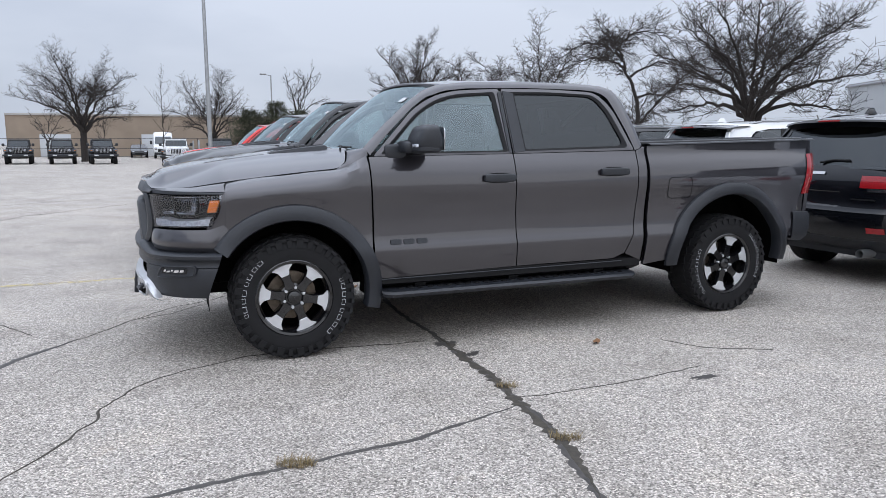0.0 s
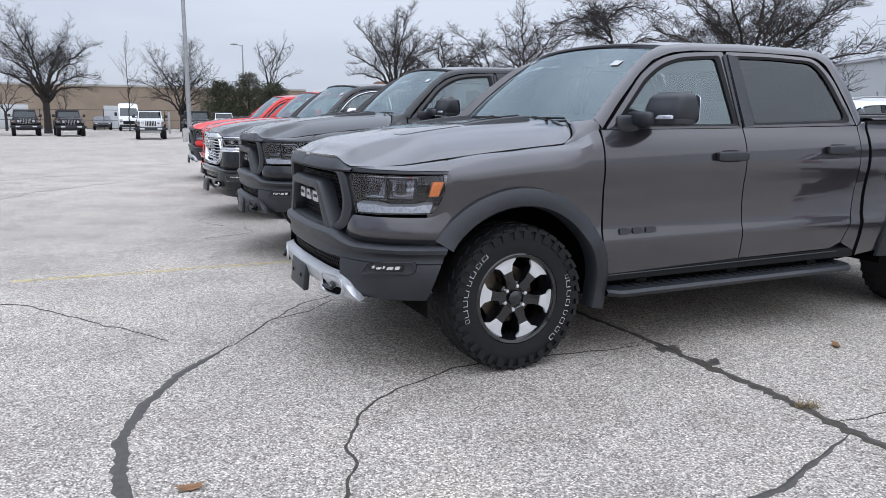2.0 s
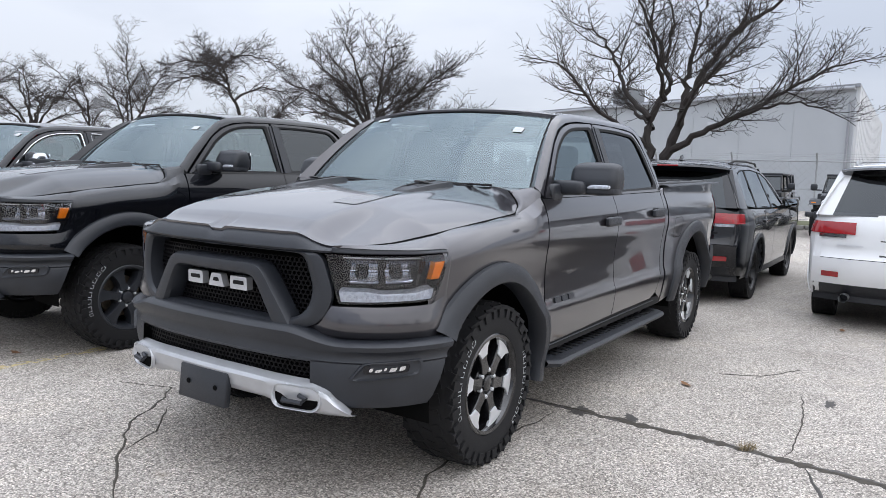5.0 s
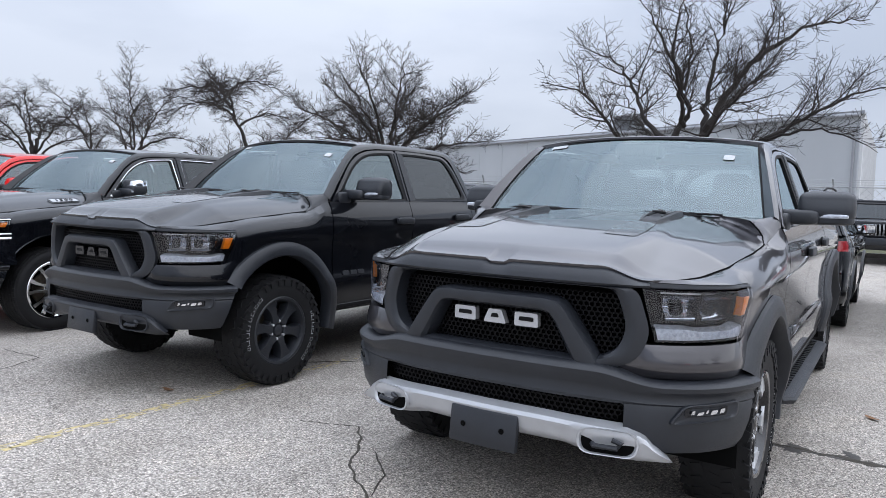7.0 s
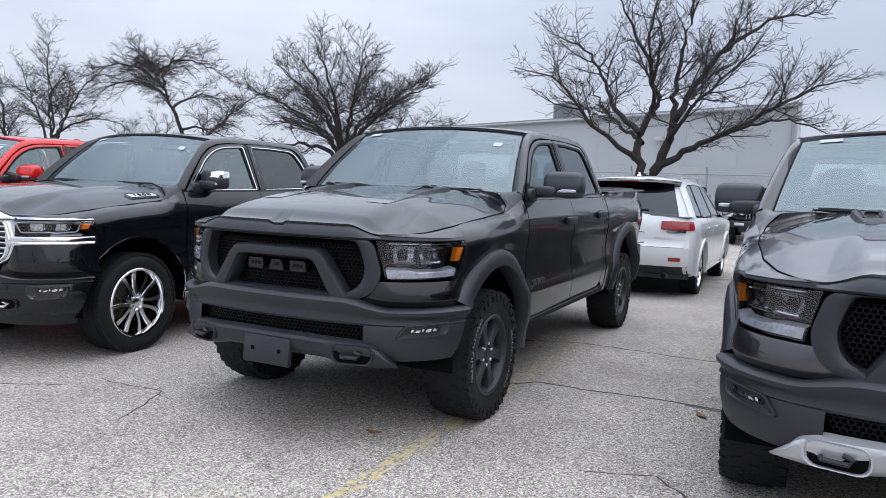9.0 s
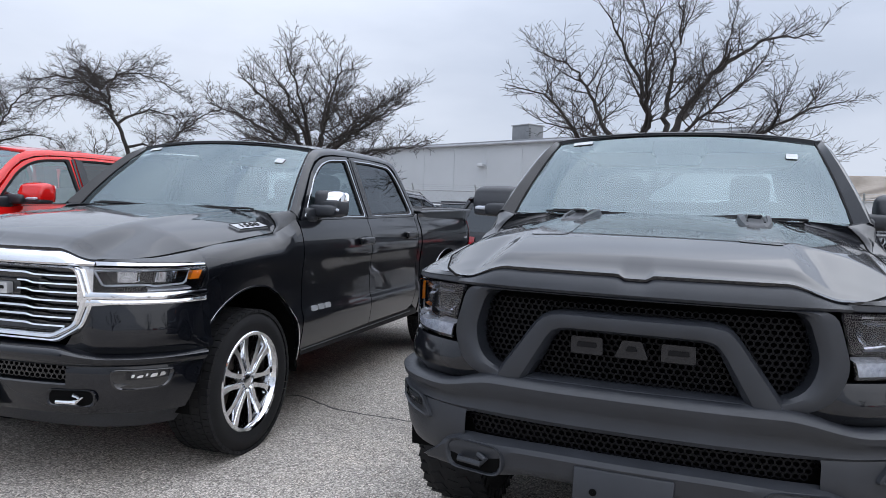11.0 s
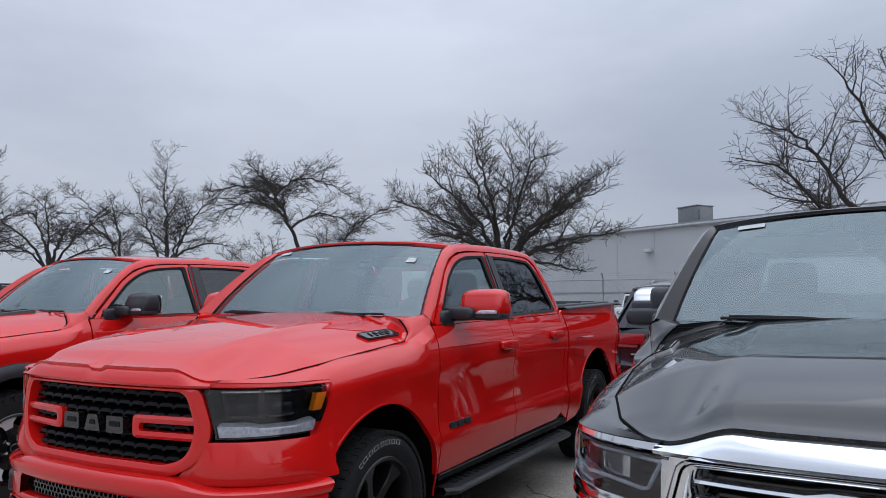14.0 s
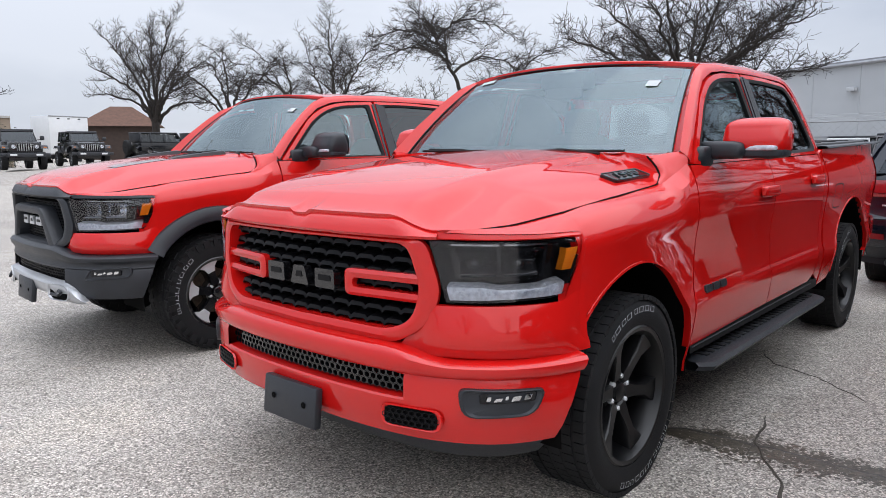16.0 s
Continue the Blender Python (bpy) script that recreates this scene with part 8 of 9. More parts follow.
def sedan(paint, at, heading, label):
    car = new("sedan")
    tagged(car, label, "car", "distant parked cars")
    car.matrix_basis = pose(at[0], at[1], 0, 0, 0, heading)
    rows = []
    for x, w, z in ((0.85, 0.66, 0.62), (0.80, 0.80, 0.72), (0.5, 0.86, 0.86), (-0.5, 0.90, 0.96), (-1.25, 0.74, 1.38), (-1.9, 0.72, 1.44), (-2.7, 0.72, 1.38), (-3.3, 0.86, 1.02), (-3.7, 0.84, 0.98), (-3.75, 0.78, 0.7)):
        b = min(z, 0.92)
        rows.append([Vector((x, s * ww, zz)) for s, ww, zz in ((1, 0.82, 0.28), (1, 0.88, 0.60), (1, max(w, 0.86) if z > 0.9 else w, b), (1, w, z - 0.05), (1, w * 0.8, z), (1, 0, z + 0.02), (-1, w * 0.8, z), (-1, w, z - 0.05), (-1, max(w, 0.86) if z > 0.9 else w, b), (-1, 0.88, 0.60), (-1, 0.82, 0.28))])
    mesh_part("body", *sheet(rows), paint, car)
    mesh_part("windshield", *sheet([[Vector((-0.50, y * 0.72, 0.985)) for y in (-1, 0, 1)], [Vector((-1.22, y * 0.62, 1.375)) for y in (-1, 0, 1)]]), GLOSS_BLACK, car)
    mesh_part("front_bumper", *sheet([[Vector((x, y * 0.72, z)) for y in (-1, -0.5, 0, 0.5, 1)] for x, z in ((0.85, 0.63), (0.92, 0.5), (0.88, 0.25))]), paint, car)
    mesh_part("grille", *block((0.06, 0.9, 0.16), (0.90, 0, 0.46), 0.02), DARK_TRIM, car)
    for s in (1, -1):
        mesh_part("headlamp", *block((0.20, 0.30, 0.10), (0.76, s * 0.62, 0.66), 0.03), LAMP_BOWL, car)
        for x in (0, -2.8):
            w = add_wheel(car, "dark", x, s * 0.76, 0.33, s)
            w.scale = (0.79, 0.72, 0.79)
    return car


def at_uv(u, v):
    p = uv(u, v)
    return (p.x, p.y)


FACE = 21.5          # the second row faces away, tail to tail with the trucks
suv(BLACK_PAINT, "gloss black SUV parked tail to tail with the grey truck", "row of parked SUVs", at_uv(10.35, 5.55), FACE, True, "dark")
suv(WHITE_PAINT, "white SUV with red tail lamps parked in the second row", "row of parked SUVs", at_uv(9.85, 2.95), FACE, False, "chrome")
suv(WHITE_PAINT, "white SUV seen behind the black off-road pickup", "row of parked SUVs", at_uv(11.0, 8.35), FACE - 2, False, "chrome")
suv(BLACK_PAINT, "gloss black SUV with a bright bumper strip and red tail lamps", "row of parked SUVs", at_uv(10.6, 11.28), FACE, False, "chrome", lip=CHROME)
suv(NAVY_PAINT, "dark navy SUV parked behind the red pickup truck", "row of parked SUVs", at_uv(10.4, 14.05), FACE, False, "dark")
for u, v, paint, top, label in ((20.8, 4.6, BLACK_PAINT, None, "black boxy off-roader with slotted grille facing the trucks"), (21.3, 7.2, BLACK_PAINT, None, "black boxy off-roader with slotted grille facing the trucks"), (21.0, 9.75, BLACK_PAINT, None, "black boxy off-roader with slotted grille facing the trucks"), (21.0, 17.4, GREY_PAINT, None, "dark grey boxy off-roader facing the trucks"), (25.6, 19.9, WHITE_PAINT, MATTE_BLACK, "white boxy off-roader with black top by the fence"), (20.5, 1.8, BLACK_PAINT, None, "black boxy off-roader with slotted grille facing the trucks")):
    wrangler(paint, label, "row of parked off-roaders", at_uv(u, v), FACE + 180, True)
for x, y, h, paint in ((-31.2, 52.7, -62, BLACK_PAINT), (-27.9, 52.6, -62, BLACK_PAINT), (-24.8, 52.4, -62, BLACK_PAINT), (-17.4, 46.8, -70, WHITE_PAINT), (-15.4, 50.2, -70, BLACK_PAINT), (-16.4, 61.5, -72, WHITE_PAINT), (-13.6, 62.5, -72, WHITE_PAINT), (-9.2, 48.6, -75, BLACK_PAINT), (-6.6, 52.8, -75, BLACK_PAINT), (-34.5, 52.9, -62, NAVY_PAINT)):
    wrangler(paint, ("white" if paint == WHITE_PAINT else "dark blue" if paint == NAVY_PAINT else "black") + " boxy off-roader parked far across the car park", "distant off-roaders", (x, y), h, True)
for x, y, h in ((-1.4, 56.5, 20), (1.4, 57.5, 20)):
    wrangler(BLACK_PAINT, "black boxy off-roader parked sideways by the trees", "distant off-roaders", (x, y), h, False)
# cars on the near side, seen in the paint of the trucks
for x, y, h, paint in ((-7.5, -13.0, 80, BLACK_PAINT), (-4.2, -13.4, 80, RED_PAINT), (-1.0, -13.2, 80, WHITE_PAINT), (2.3, -13.6, 80, BLACK_PAINT), (8.8, -13.8, 80, NAVY_PAINT)):
    suv(paint, "parked SUV across the aisle seen in reflections", "cars across the aisle", (x, y), h, False, "dark")
van((-28.8, 74.0), -68)
sedan(BLACK_PAINT, (-32.8, 77.5), -66, "small black car parked beside the white van")
for _kind in WHEEL_KINDS.values():
    for _o in _kind.values():
        bpy.data.objects.remove(_o)
# clear panes face outward from their car's middle
for _o in bpy.data.objects:
    if _o.type == "MESH" and _o.data.materials and _o.data.materials[0] in (GLASS_DARK, GLASS_REAR, GLASS_FRONT, GLASS_LAMP):
        _c = sum((v.co for v in _o.data.vertices), Vector()) / len(_o.data.vertices) - Vector((-1.7, 0, 0.9))
        if sum(p.normal.dot(_c) * p.area for p in _o.data.polygons) < 0:
            _o.data.flip_normals()

# ---------------------------------------------------------------- bare winter trees
BARK = material("dark wet bark", (0.024, 0.019, 0.017), 0.85, 0, 0, 0.3, 6.0, 0.7, 30.0)
TWIG = material("thin grey-brown twigs", (0.020, 0.015, 0.013), 0.85, 0, 0, 0.25, 6.0)
NEEDLES = material("dark green needles", (0.040, 0.046, 0.024), 0.8, 0, 0, 0.3, 3.0, island=0.4)


class Growth:
    """Collects the limbs of one leafless tree: thick wood and fine twigs."""

    def __init__(self, seed, gap=1.0, twig=0.008, up=0.10, droop=0.0, depth=3, bend=0.17):
        self.rng = random.Random(seed)
        self.big, self.small = ([], []), ([], [])
        self.gap, self.twig, self.up, self.droop, self.depth, self.bend = gap, twig, up, droop, depth, bend

    def tube(self, path, radii):
        sides = 9 if radii[0] > 0.12 else 6 if radii[0] > 0.045 else 4 if radii[0] > 0.018 else 3
        verts, faces = self.big if radii[0] > 0.035 else self.small
        base = len(verts)
        for j, p in enumerate(path):
            d = path[min(j + 1, len(path) - 1)] - path[max(j - 1, 0)]
            s = d.cross(Vector((0.31, 0.17, 1.0)) if abs(d.x) + abs(d.y) > 0.3 * d.length else Vector((1, 0.2, 0))).normalized()
            t = s.cross(d).normalized()
            verts.extend(p + (s * math.cos(6.28319 * k / sides) + t * math.sin(6.28319 * k / sides)) * radii[j] for k in range(sides))
        for j in range(len(path) - 1):
            for k in range(sides):
                a, b = base + j * sides + k, base + j * sides + (k + 1) % sides
                faces.append((a, b, b + sides, a + sides))

    def limb(self, points, r0, r1=0.016, level=0, bare=0.22):
        """A limb through its way points, with a crooked course, and the boughs along it."""
        g, pts = self.rng.gauss, [Vector(p) for p in points]
        total = sum((b - a).length for a, b in zip(pts, pts[1:]))
        n = max(4, int(total / 0.32))
        line, path = resample(pts, n), []
        for i, p in enumerate(line):
            a, b = line[max(i - 2, 0)], line[min(i + 2, n)]
            soft = (a + line[max(i - 1, 0)] + p + line[min(i + 1, n)] + b) / 5 if 0 < i < n else p
            k = 0.0 if i == 0 else 0.055 if r0 > 0.06 else 0.075
            path.append(soft + Vector((g(0, k), g(0, k), g(0, k * 0.8))))
        self.tube(path, [r0 + (r1 - r0) * (i / n) ** 0.75 for i in range(n + 1)])
        self.boughs(path, r0, r1, level, total, bare)

    def boughs(self, path, r0, r1, level, total, bare=0.12):
        if level >= self.depth:
            return
        rng, g, n = self.rng, self.rng.gauss, len(path) - 1
        space = (0.29, 0.19, 0.12)[min(level, 2)] * self.gap
        at, side = total * bare + space * rng.random(), rng.choice((1, -1))
        while at < total * 0.985:
            f = at / total * n
            i = min(int(f), n - 1)
            p = path[i].lerp(path[i + 1], f - i)
            d = (path[i + 1] - path[i]).normalized()
            across = d.cross(Vector((g(0, 0.35), g(0, 0.35), 1))).normalized() * side
            lift = d.cross(across)
            lift = lift if lift.z > 0 else -lift
            a = radians(rng.uniform(34, 66))
            way = (d * math.cos(a) + (across + lift * g(0.25, 0.55)).normalized() * math.sin(a)).normalized()
            left = 1 - at / total
            length = (min(total, 6.5) * rng.uniform(0.20, 0.48) * (0.55 + 0.45 * left), total * rng.uniform(0.28, 0.66) * (0.45 + 0.55 * left), rng.uniform(0.16, 0.48))[min(level, 2)]
            if level == 0:
                length = max(length, 0.8)
            here = r0 + (r1 - r0) * (at / total) ** 0.75
            self.shoot(p, way, length, min(here * 0.72, max(self.twig, 0.0155 * length + 0.006)), level + 1)
            side = -side
            at += space * rng.uniform(0.55, 1.5)

    def shoot(self, p, d, length, r, level):
        rng, g = self.rng, self.rng.gauss
        step = 0.24 if level < 3 else length / 2
        n = max(2, int(length / step))
        path, zig = [p], rng.choice((1, -1))
        turn = d.cross(Vector((g(0, 1), g(0, 1), g(0, 1)))).normalized()
        for i in range(n):
            path.append(path[-1] + d * (length / n))
            d = (d + turn * zig * self.bend * rng.uniform(0.5, 1.5) + Vector((g(0, 0.08), g(0, 0.08), g(0, 0.06) + (self.up if level < 3 else self.up * 0.6) - self.droop * (i + 1) / n))).normalized()
            zig = -zig
        tip = self.twig * 0.75
        self.tube(path, [max(tip, r + (tip - r) * (i / n) ** 0.8) for i in range(n + 1)])
        self.boughs(path, r, tip, level, length)

    def finish(self, x, y, turn, label):
        tree = new("tree")
        tagged(tree, label, "tree", "bare trees")
        tree.matrix_basis = pose(x, y, grade(x, y), 0, 0, turn)
        mesh_part("trunk", *self.big, BARK, tree)
        tagged(mesh_part("crown", *self.small, TWIG, tree, smooth=False), "fine bare twigs", "", "", "stuff")
        return tree


def bare_tree(x, y, height, width, seed, trunk=0.24, fork=0.25, limbs=7, gap=1.0, droop=0.0, lean=0.0, twig=0.010, label="", spread=1.0, up=0.10, depth=3, low=0.30, turn=0.0):
    """A round-crowned leafless tree: limbs leave the top of the bole and end on a domed outline."""
    t = Growth(seed, gap, twig, up, droop, depth)
    rng, hub = t.rng, Vector((lean * height * fork, 0, height * fork))
    rise = height - hub.z
    t.tube(resample([(0, 0, -0.1), (0, 0, 0.25), (hub.x * 0.6, 0.03, hub.z * 0.55), hub], 6), [trunk * k for k in (1.35, 1.12, 1.04, 1.0, 0.97, 0.95, 0.95)])
    for k in range(limbs):
        h = (k + 0.5) / limbs
        a = 2.39996 * k + rng.uniform(-0.35, 0.35)
        z = hub.z + rise * (low + (0.88 - low) * h) * rng.uniform(0.92, 1.0)
        r = width / 2 * 0.92 * spread * math.sqrt(max(0.04, 1 - (max(0, h - 0.15) / 0.90) ** 2.4)) * rng.uniform(0.78, 1.0)
        end = Vector((r * math.cos(a) + lean * (z - hub.z) * 1.4 + hub.x, r * math.sin(a), z))
        start = hub + Vector((0, 0, -0.12 * hub.z * (1 - h)))
        mid = start.lerp(end, 0.42) + Vector((-0.10 * r * math.cos(a), -0.10 * r * math.sin(a), 0.10 * rise * (1 - 0.5 * h)))
        way = [start, start.lerp(mid, 0.5) + Vector((0, 0, 0.03 * rise)), mid, mid.lerp(end, 0.55) + Vector((0, 0, 0.02 * rise)), end]
        if droop > 0.1:
            way.append(end + Vector((0.10 * r * math.cos(a), 0.10 * r * math.sin(a), -droop * 2.2)))
        t.limb(way, trunk * rng.uniform(0.46, 0.62), twig * 1.6, 0, 0.36)
    return t.finish(x, y, turn, label or "bare winter tree with dark spreading branches")


def sapling(x, y, height, seed):
    t = Growth(seed, 1.1, 0.010, 0.16, 0.0, 2)
    t.limb([(0, 0, -0.1), (0.05, 0.02, height * 0.4), (0.0, 0.06, height * 0.75), (0.1, 0, height)], 0.07, 0.012, 0, 0.28)
    return t.finish(x, y, 0, "slender bare young tree by the fence")


def conifer(x, y, height, radius, seed):
    rng = random.Random(seed)
    tree = new("conifer")
    tagged(tree, "dark green bushy evergreen tree by the fence", "tree")
    tree.matrix_basis = pose(x, y, 0)
    mesh_part("trunk", *tube([(0, 0, -0.1), (0, 0, height * 0.95)], [0.16, 0.03], 7), BARK, tree)
    verts, faces = [], []
    for k in range(150):
        h = 0.06 + 0.92 * (k / 150) ** 0.9
        a = 2.39996 * k + rng.uniform(-0.4, 0.4)
        reach = radius * (1 - h) ** 0.52 * min(1, 0.55 + 2.5 * h) * rng.uniform(0.55, 1.15) + 0.15
        root = Vector((0, 0, h * height * 0.97))
        way = Vector((math.cos(a), math.sin(a), rng.uniform(-0.05, 0.55)))
        for i in range(int(20 + 42 * reach)):
            f = rng.random() ** 0.55
            p = root + way * reach * f + Vector((0, 0, -0.18 * reach * f * f)) + Vector([rng.gauss(0, 0.10 + 0.07 * reach * f) for _ in range(3)])
            d = (way + Vector([rng.gauss(0, 0.6) for _ in range(3)])).normalized()
            s = d.cross(Vector((rng.gauss(0, 1), rng.gauss(0, 1), rng.gauss(0, 1)))).normalized()
            L, w = rng.uniform(0.10, 0.26), rng.uniform(0.018, 0.045)
            b = len(verts)
            verts += [p - s * w, p + s * w, p + d * L]
            faces.append((b, b + 1, b + 2))
    mesh_part("crown", verts, faces, NEEDLES, tree, smooth=False)


# the large twin-stemmed tree behind the second row
t = Growth(5, 0.95, 0.0085, 0.09, 0.03, 3)
t.tube([Vector(p) for p in ((0, 0, -0.1), (0, 0, 0.4), (0.02, 0.02, 1.2), (0.0, 0, 2.15))], [0.42, 0.36, 0.33, 0.34])
t.limb([(-0.05, 0, 2.0), (-0.55, 0.1, 2.7), (-0.40, 0.2, 3.9), (0.25, 0.3, 4.9), (0.0, 0.4, 6.2), (-0.9, 0.5, 7.9), (-1.9, 0.6, 9.5)], 0.20, 0.012, 0, 0.35)
t.limb([(0.08, 0, 2.0), (0.45, -0.1, 2.9), (0.75, -0.2, 4.2), (1.5, -0.3, 5.8), (2.5, -0.5, 7.1), (3.9, -0.7, 8.0), (6.0, -0.8, 8.2)], 0.22, 0.012, 0, 0.32)
t.limb([(-0.55, 0.1, 2.8), (-1.6, -0.4, 3.5), (-2.8, -0.7, 4.2), (-3.1, -0.8, 5.1), (-4.0, -1.0, 5.7), (-5.3, -1.2, 5.9)], 0.12, 0.012, 0, 0.18)
t.limb([(-0.42, 0.2, 3.8), (-1.3, 0.9, 4.8), (-1.7, 1.3, 6.1), (-2.4, 1.7, 7.3), (-3.9, 2.0, 7.9)], 0.13, 0.012, 0, 0.18)
t.limb([(0.70, -0.2, 4.0), (0.9, 0.5, 5.4), (1.05, 0.8, 7.0), (1.6, 1.0, 8.7), (1.3, 1.2, 10.3)], 0.14, 0.012, 0, 0.22)
t.limb([(0.35, -0.1, 2.6), (1.5, -0.7, 3.4), (2.7, -1.0, 3.9), (4.1, -1.3, 4.8), (5.4, -1.5, 5.5), (6.8, -1.6, 5.9)], 0.15, 0.012, 0, 0.20)
t.limb([(2.3, -0.9, 3.7), (3.5, -1.6, 4.3), (4.7, -2.0, 4.2), (6.0, -2.3, 3.5)], 0.075, 0.010, 0, 0.10)
t.limb([(0.1, 0.3, 4.5), (-0.4, -1.2, 5.6), (-0.9, -2.4, 7.2), (-0.6, -3.4, 8.6)], 0.11, 0.012, 0, 0.20)
t.limb([(1.2, -0.2, 5.1), (2.3, 1.5, 6.0), (3.3, 3.0, 6.8), (4.4, 3.8, 7.3)], 0.10, 0.012, 0, 0.18)
t.limb([(-0.3, 0.2, 3.4), (-0.9, 2.0, 4.3), (-1.6, 3.5, 5.5), (-2.0, 4.6, 6.6)], 0.11, 0.012, 0, 0.20)
t.limb([(0.6, -0.2, 3.5), (0.8, -2.0, 4.4), (1.6, -3.6, 5.6), (2.2, -4.6, 6.4)], 0.11, 0.012, 0, 0.20)
t.limb([(2.4, -0.4, 6.9), (2.9, -0.2, 8.2), (3.2, -0.1, 9.6)], 0.07, 0.010, 0, 0.10)
t.limb([(0.05, 0.4, 5.9), (0.3, 0.3, 7.6), (-0.3, 0.2, 9.6)], 0.07, 0.010, 0, 0.10)
t.finish(18.9, 19.5, -46.0, "large twin-stemmed bare tree behind the parked cars")

# the tree that leans and arches over like an umbrella
t = Growth(23, 0.78, 0.011, 0.0, 0.17, 3)
t.limb([(0.4, 0, -0.1), (0.35, 0, 1.8), (0.1, 0, 4.4), (-0.6, 0, 6.3), (-1.4, 0.1, 7.8), (-2.2, 0.2, 8.9), (-3.0, 0.2, 9.8)], 0.24, 0.02, 0, 0.55)
for way in (((-1.1, 0, 8.4), (-2.6, 0.5, 9.6), (-4.4, 0.8, 9.7), (-5.6, 1.0, 8.6)), ((-0.7, 0, 7.5), (-2.3, -0.8, 8.4), (-3.9, -1.2, 8.0), (-4.8, -1.4, 6.6)), ((-1.4, 0.1, 9.0), (-0.2, -0.6, 10.2), (1.6, -0.9, 9.9), (3.0, -1.1, 8.8)), ((-0.4, 0, 6.8), (0.9, 0.9, 8.0), (2.6, 1.4, 7.8), (3.8, 1.6, 6.6)), ((-1.6, 0.1, 9.3), (-1.9, 1.8, 10.4), (-2.0, 3.6, 9.8), (-2.2, 4.6, 8.6)), ((-1.0, 0, 8.1), (-0.8, -2.0, 9.2), (-0.6, -3.8, 8.6), (-0.6, -4.6, 7.4)), ((0.0, 0, 5.2), (1.2, 0.2, 5.6), (2.6, 0.3, 5.0), (3.4, 0.4, 3.8)), ((0.3, 0, 3.2), (1.8, -0.6, 5.0), (3.6, -0.9, 7.0), (5.0, -1.0, 8.2), (6.4, -1.2, 8.3))):
    t.limb([(a, b, c * 0.87) for a, b, c in way], 0.095, 0.012, 0, 0.16)
t.finish(13.2, 49.6, -27.0, "leaning bare tree with arching drooping branches")

bare_tree(13.7, 32.2, 9.2, 11.0, 12, 0.26, 0.28, 18, 0.80, 0.03, 0.0, 0.0100, "dense round-crowned bare tree with a short thick bole", 1.0, 0.09, 3, 0.0)
# a vase-shaped tree with a second stem that leans away
t = Growth(31, 0.95, 0.011, 0.05, 0.08, 3)
t.tube([Vector(p) for p in ((0, 0, -0.1), (0, 0, 1.2), (0.05, 0, 2.6))], [0.24, 0.20, 0.17])
for way in (((0.05, 0, 2.4), (0.1, 0.2, 5.2), (-0.2, 0.3, 8.0), (0.0, 0.3, 10.2)), ((0.05, 0, 2.5), (0.9, -0.3, 4.8), (2.0, -0.6, 6.9), (3.2, -0.8, 7.8), (4.4, -0.9, 7.2)), ((0, 0, 2.4), (-0.8, 0.6, 4.8), (-1.6, 1.0, 7.0), (-2.0, 1.2, 8.2)), ((0, 0, 2.6), (0.5, 1.6, 4.6), (0.9, 3.0, 6.6), (1.2, 3.9, 7.3)), ((0, 0, 2.6), (0.2, -1.6, 4.6), (0.4, -3.2, 6.4), (0.5, -4.0, 7.2)), ((0.05, 0, 3.4), (1.2, 0.6, 4.4), (2.8, 0.8, 5.0), (4.4, 0.9, 4.4)), ((-1.9, 0.2, -0.1), (-2.3, 0.2, 2.4), (-3.3, 0.3, 5.2), (-4.6, 0.4, 7.2), (-6.0, 0.5, 7.9)), ((-2.6, 0.2, 3.4), (-2.6, -0.8, 5.6), (-3.0, -1.6, 7.4)), ((-3.0, 0.3, 4.6), (-4.2, 1.2, 5.8), (-5.6, 1.7, 6.1))):
    t.limb(way, 0.11, 0.013, 0, 0.26)
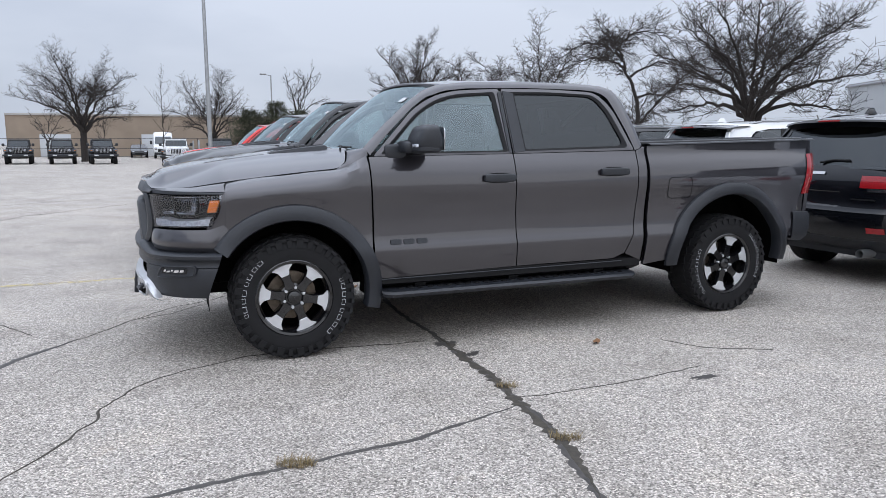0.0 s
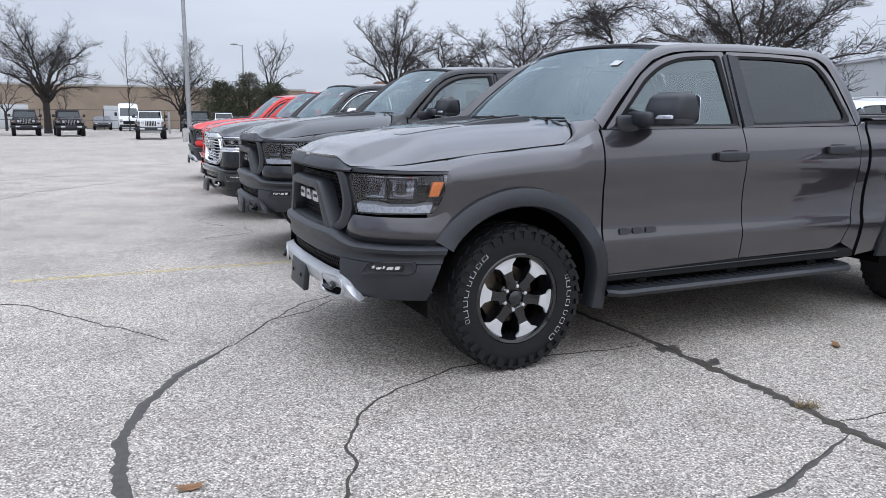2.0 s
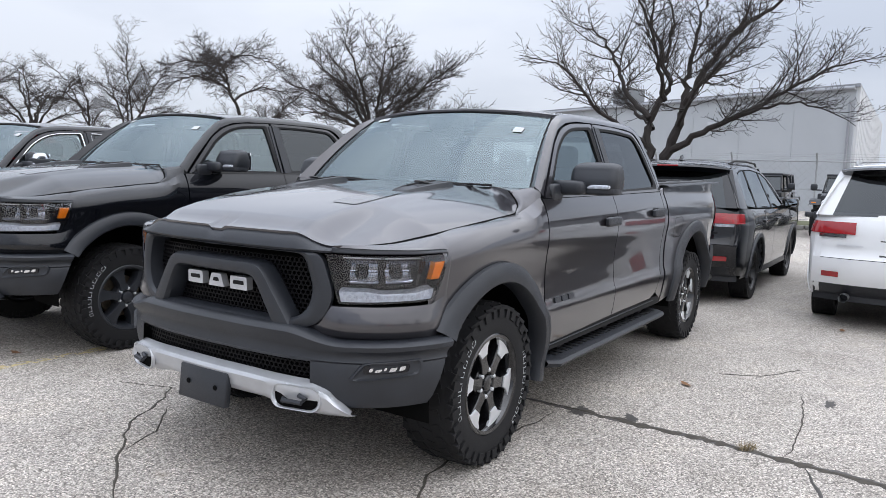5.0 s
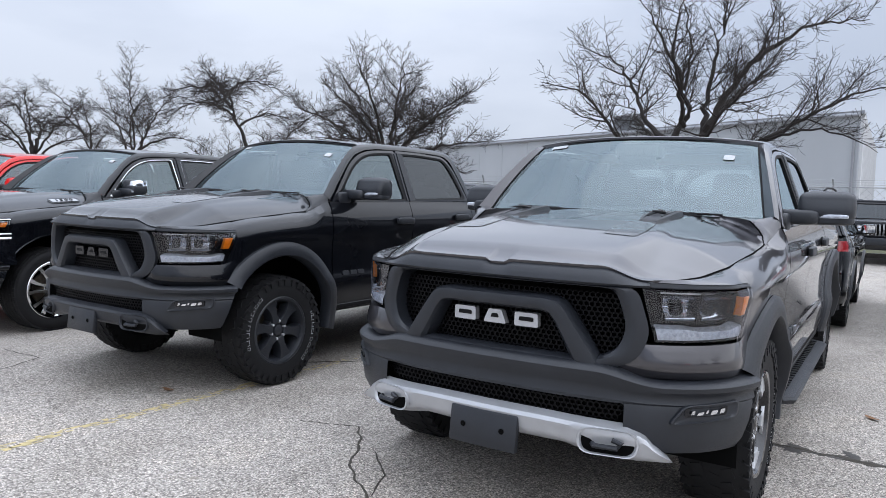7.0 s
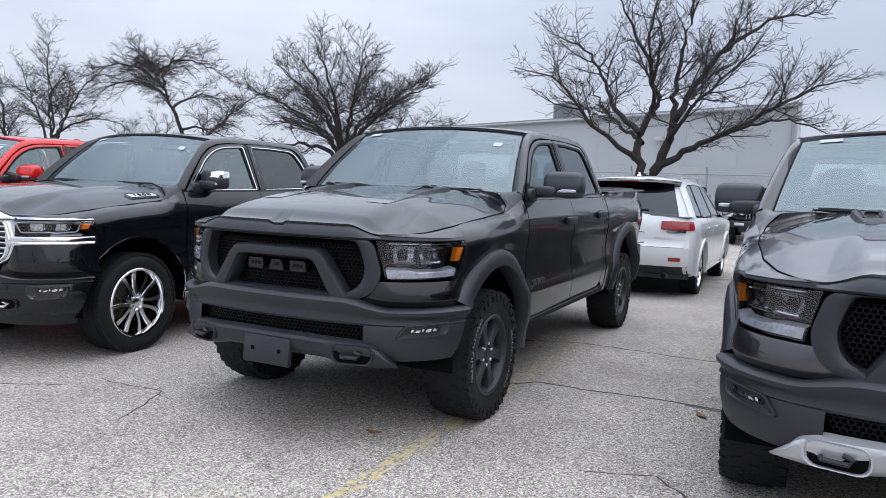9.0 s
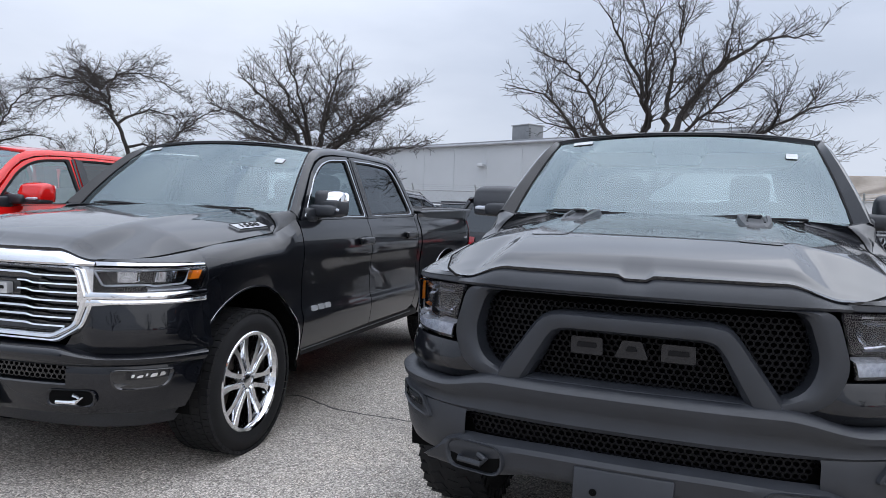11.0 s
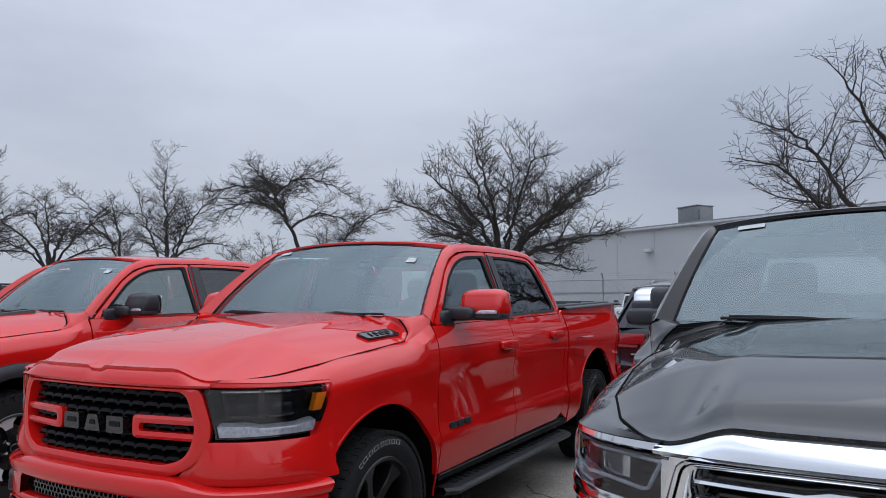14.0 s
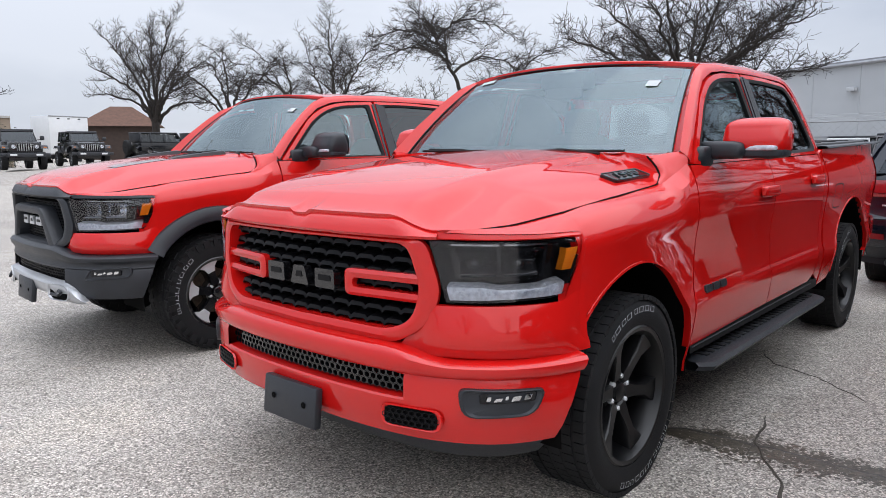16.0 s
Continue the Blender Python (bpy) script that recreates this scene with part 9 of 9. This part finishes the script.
t.finish(7.5, 56.5, -22.0, "vase-shaped bare tree with a leaning second stem")
bare_tree(1.9, 62.0, 8.6, 9.0, 47, 0.22, 0.30, 8, 0.95, 0.24, 0.05, 0.013, "bare tree with drooping outer branches", 1.0, 0.0, 3, 0.30)
bare_tree(-2.4, 66.5, 11.9, 10.6, 58, 0.28, 0.24, 12, 0.95, 0.0, -0.02, 0.012, "tall upright bare tree beside the brown hut", 0.95, 0.14, 3, 0.12)
bare_tree(16.5, 63.0, 7.4, 8.4, 63, 0.16, 0.16, 9, 1.1, 0.0, 0.0, 0.013, "", 1.0, 0.16, 3, 0.25)
bare_tree(-30.2, 60.5, 10.2, 11.0, 71, 0.26, 0.25, 13, 0.85, 0.0, 0.0, 0.0085, "large round-crowned bare tree behind the off-roaders", 1.0, 0.13, 3, 0.10)
bare_tree(-22.9, 71.5, 9.6, 9.2, 84, 0.20, 0.16, 12, 0.95, 0.02, 0.02, 0.010, "", 1.0, 0.10, 3, 0.12)
bare_tree(-15.5, 75.0, 10.4, 6.4, 95, 0.15, 0.34, 6, 1.5, 0.0, 0.10, 0.014, "thin bare tree with few upright limbs", 0.9, 0.10, 3, 0.35)
bare_tree(-38.5, 70.0, 6.0, 5.0, 103, 0.10, 0.25, 6, 1.4, 0.0, 0.0, 0.014, "", 1.0, 0.12, 2)
bare_tree(53.5, 15.0, 9.4, 9.0, 127, 0.20, 0.24, 8, 1.3, 0.0, 0.0, 0.013)
# trees on the near side, seen in the glass and paint
for k, (x, y) in enumerate(((-9, -24), (3, -26), (12, -22), (-26, -8), (-30, 8))):
    bare_tree(x, y, 9.0, 9.5, 200 + k, 0.26, 0.25, 8, 1.6, 0.05, 0.0, 0.016, "bare tree across the aisle seen in reflections", 1.0, 0.1, 2)
sapling(-28.0, 72.0, 8.2, 7)
sapling(-34.4, 73.0, 5.5, 8)
conifer(-18.9, 70.5, 4.9, 2.5, 3)
conifer(-16.4, 71.2, 5.7, 2.7, 4)
conifer(-13.8, 70.0, 4.7, 2.6, 6)
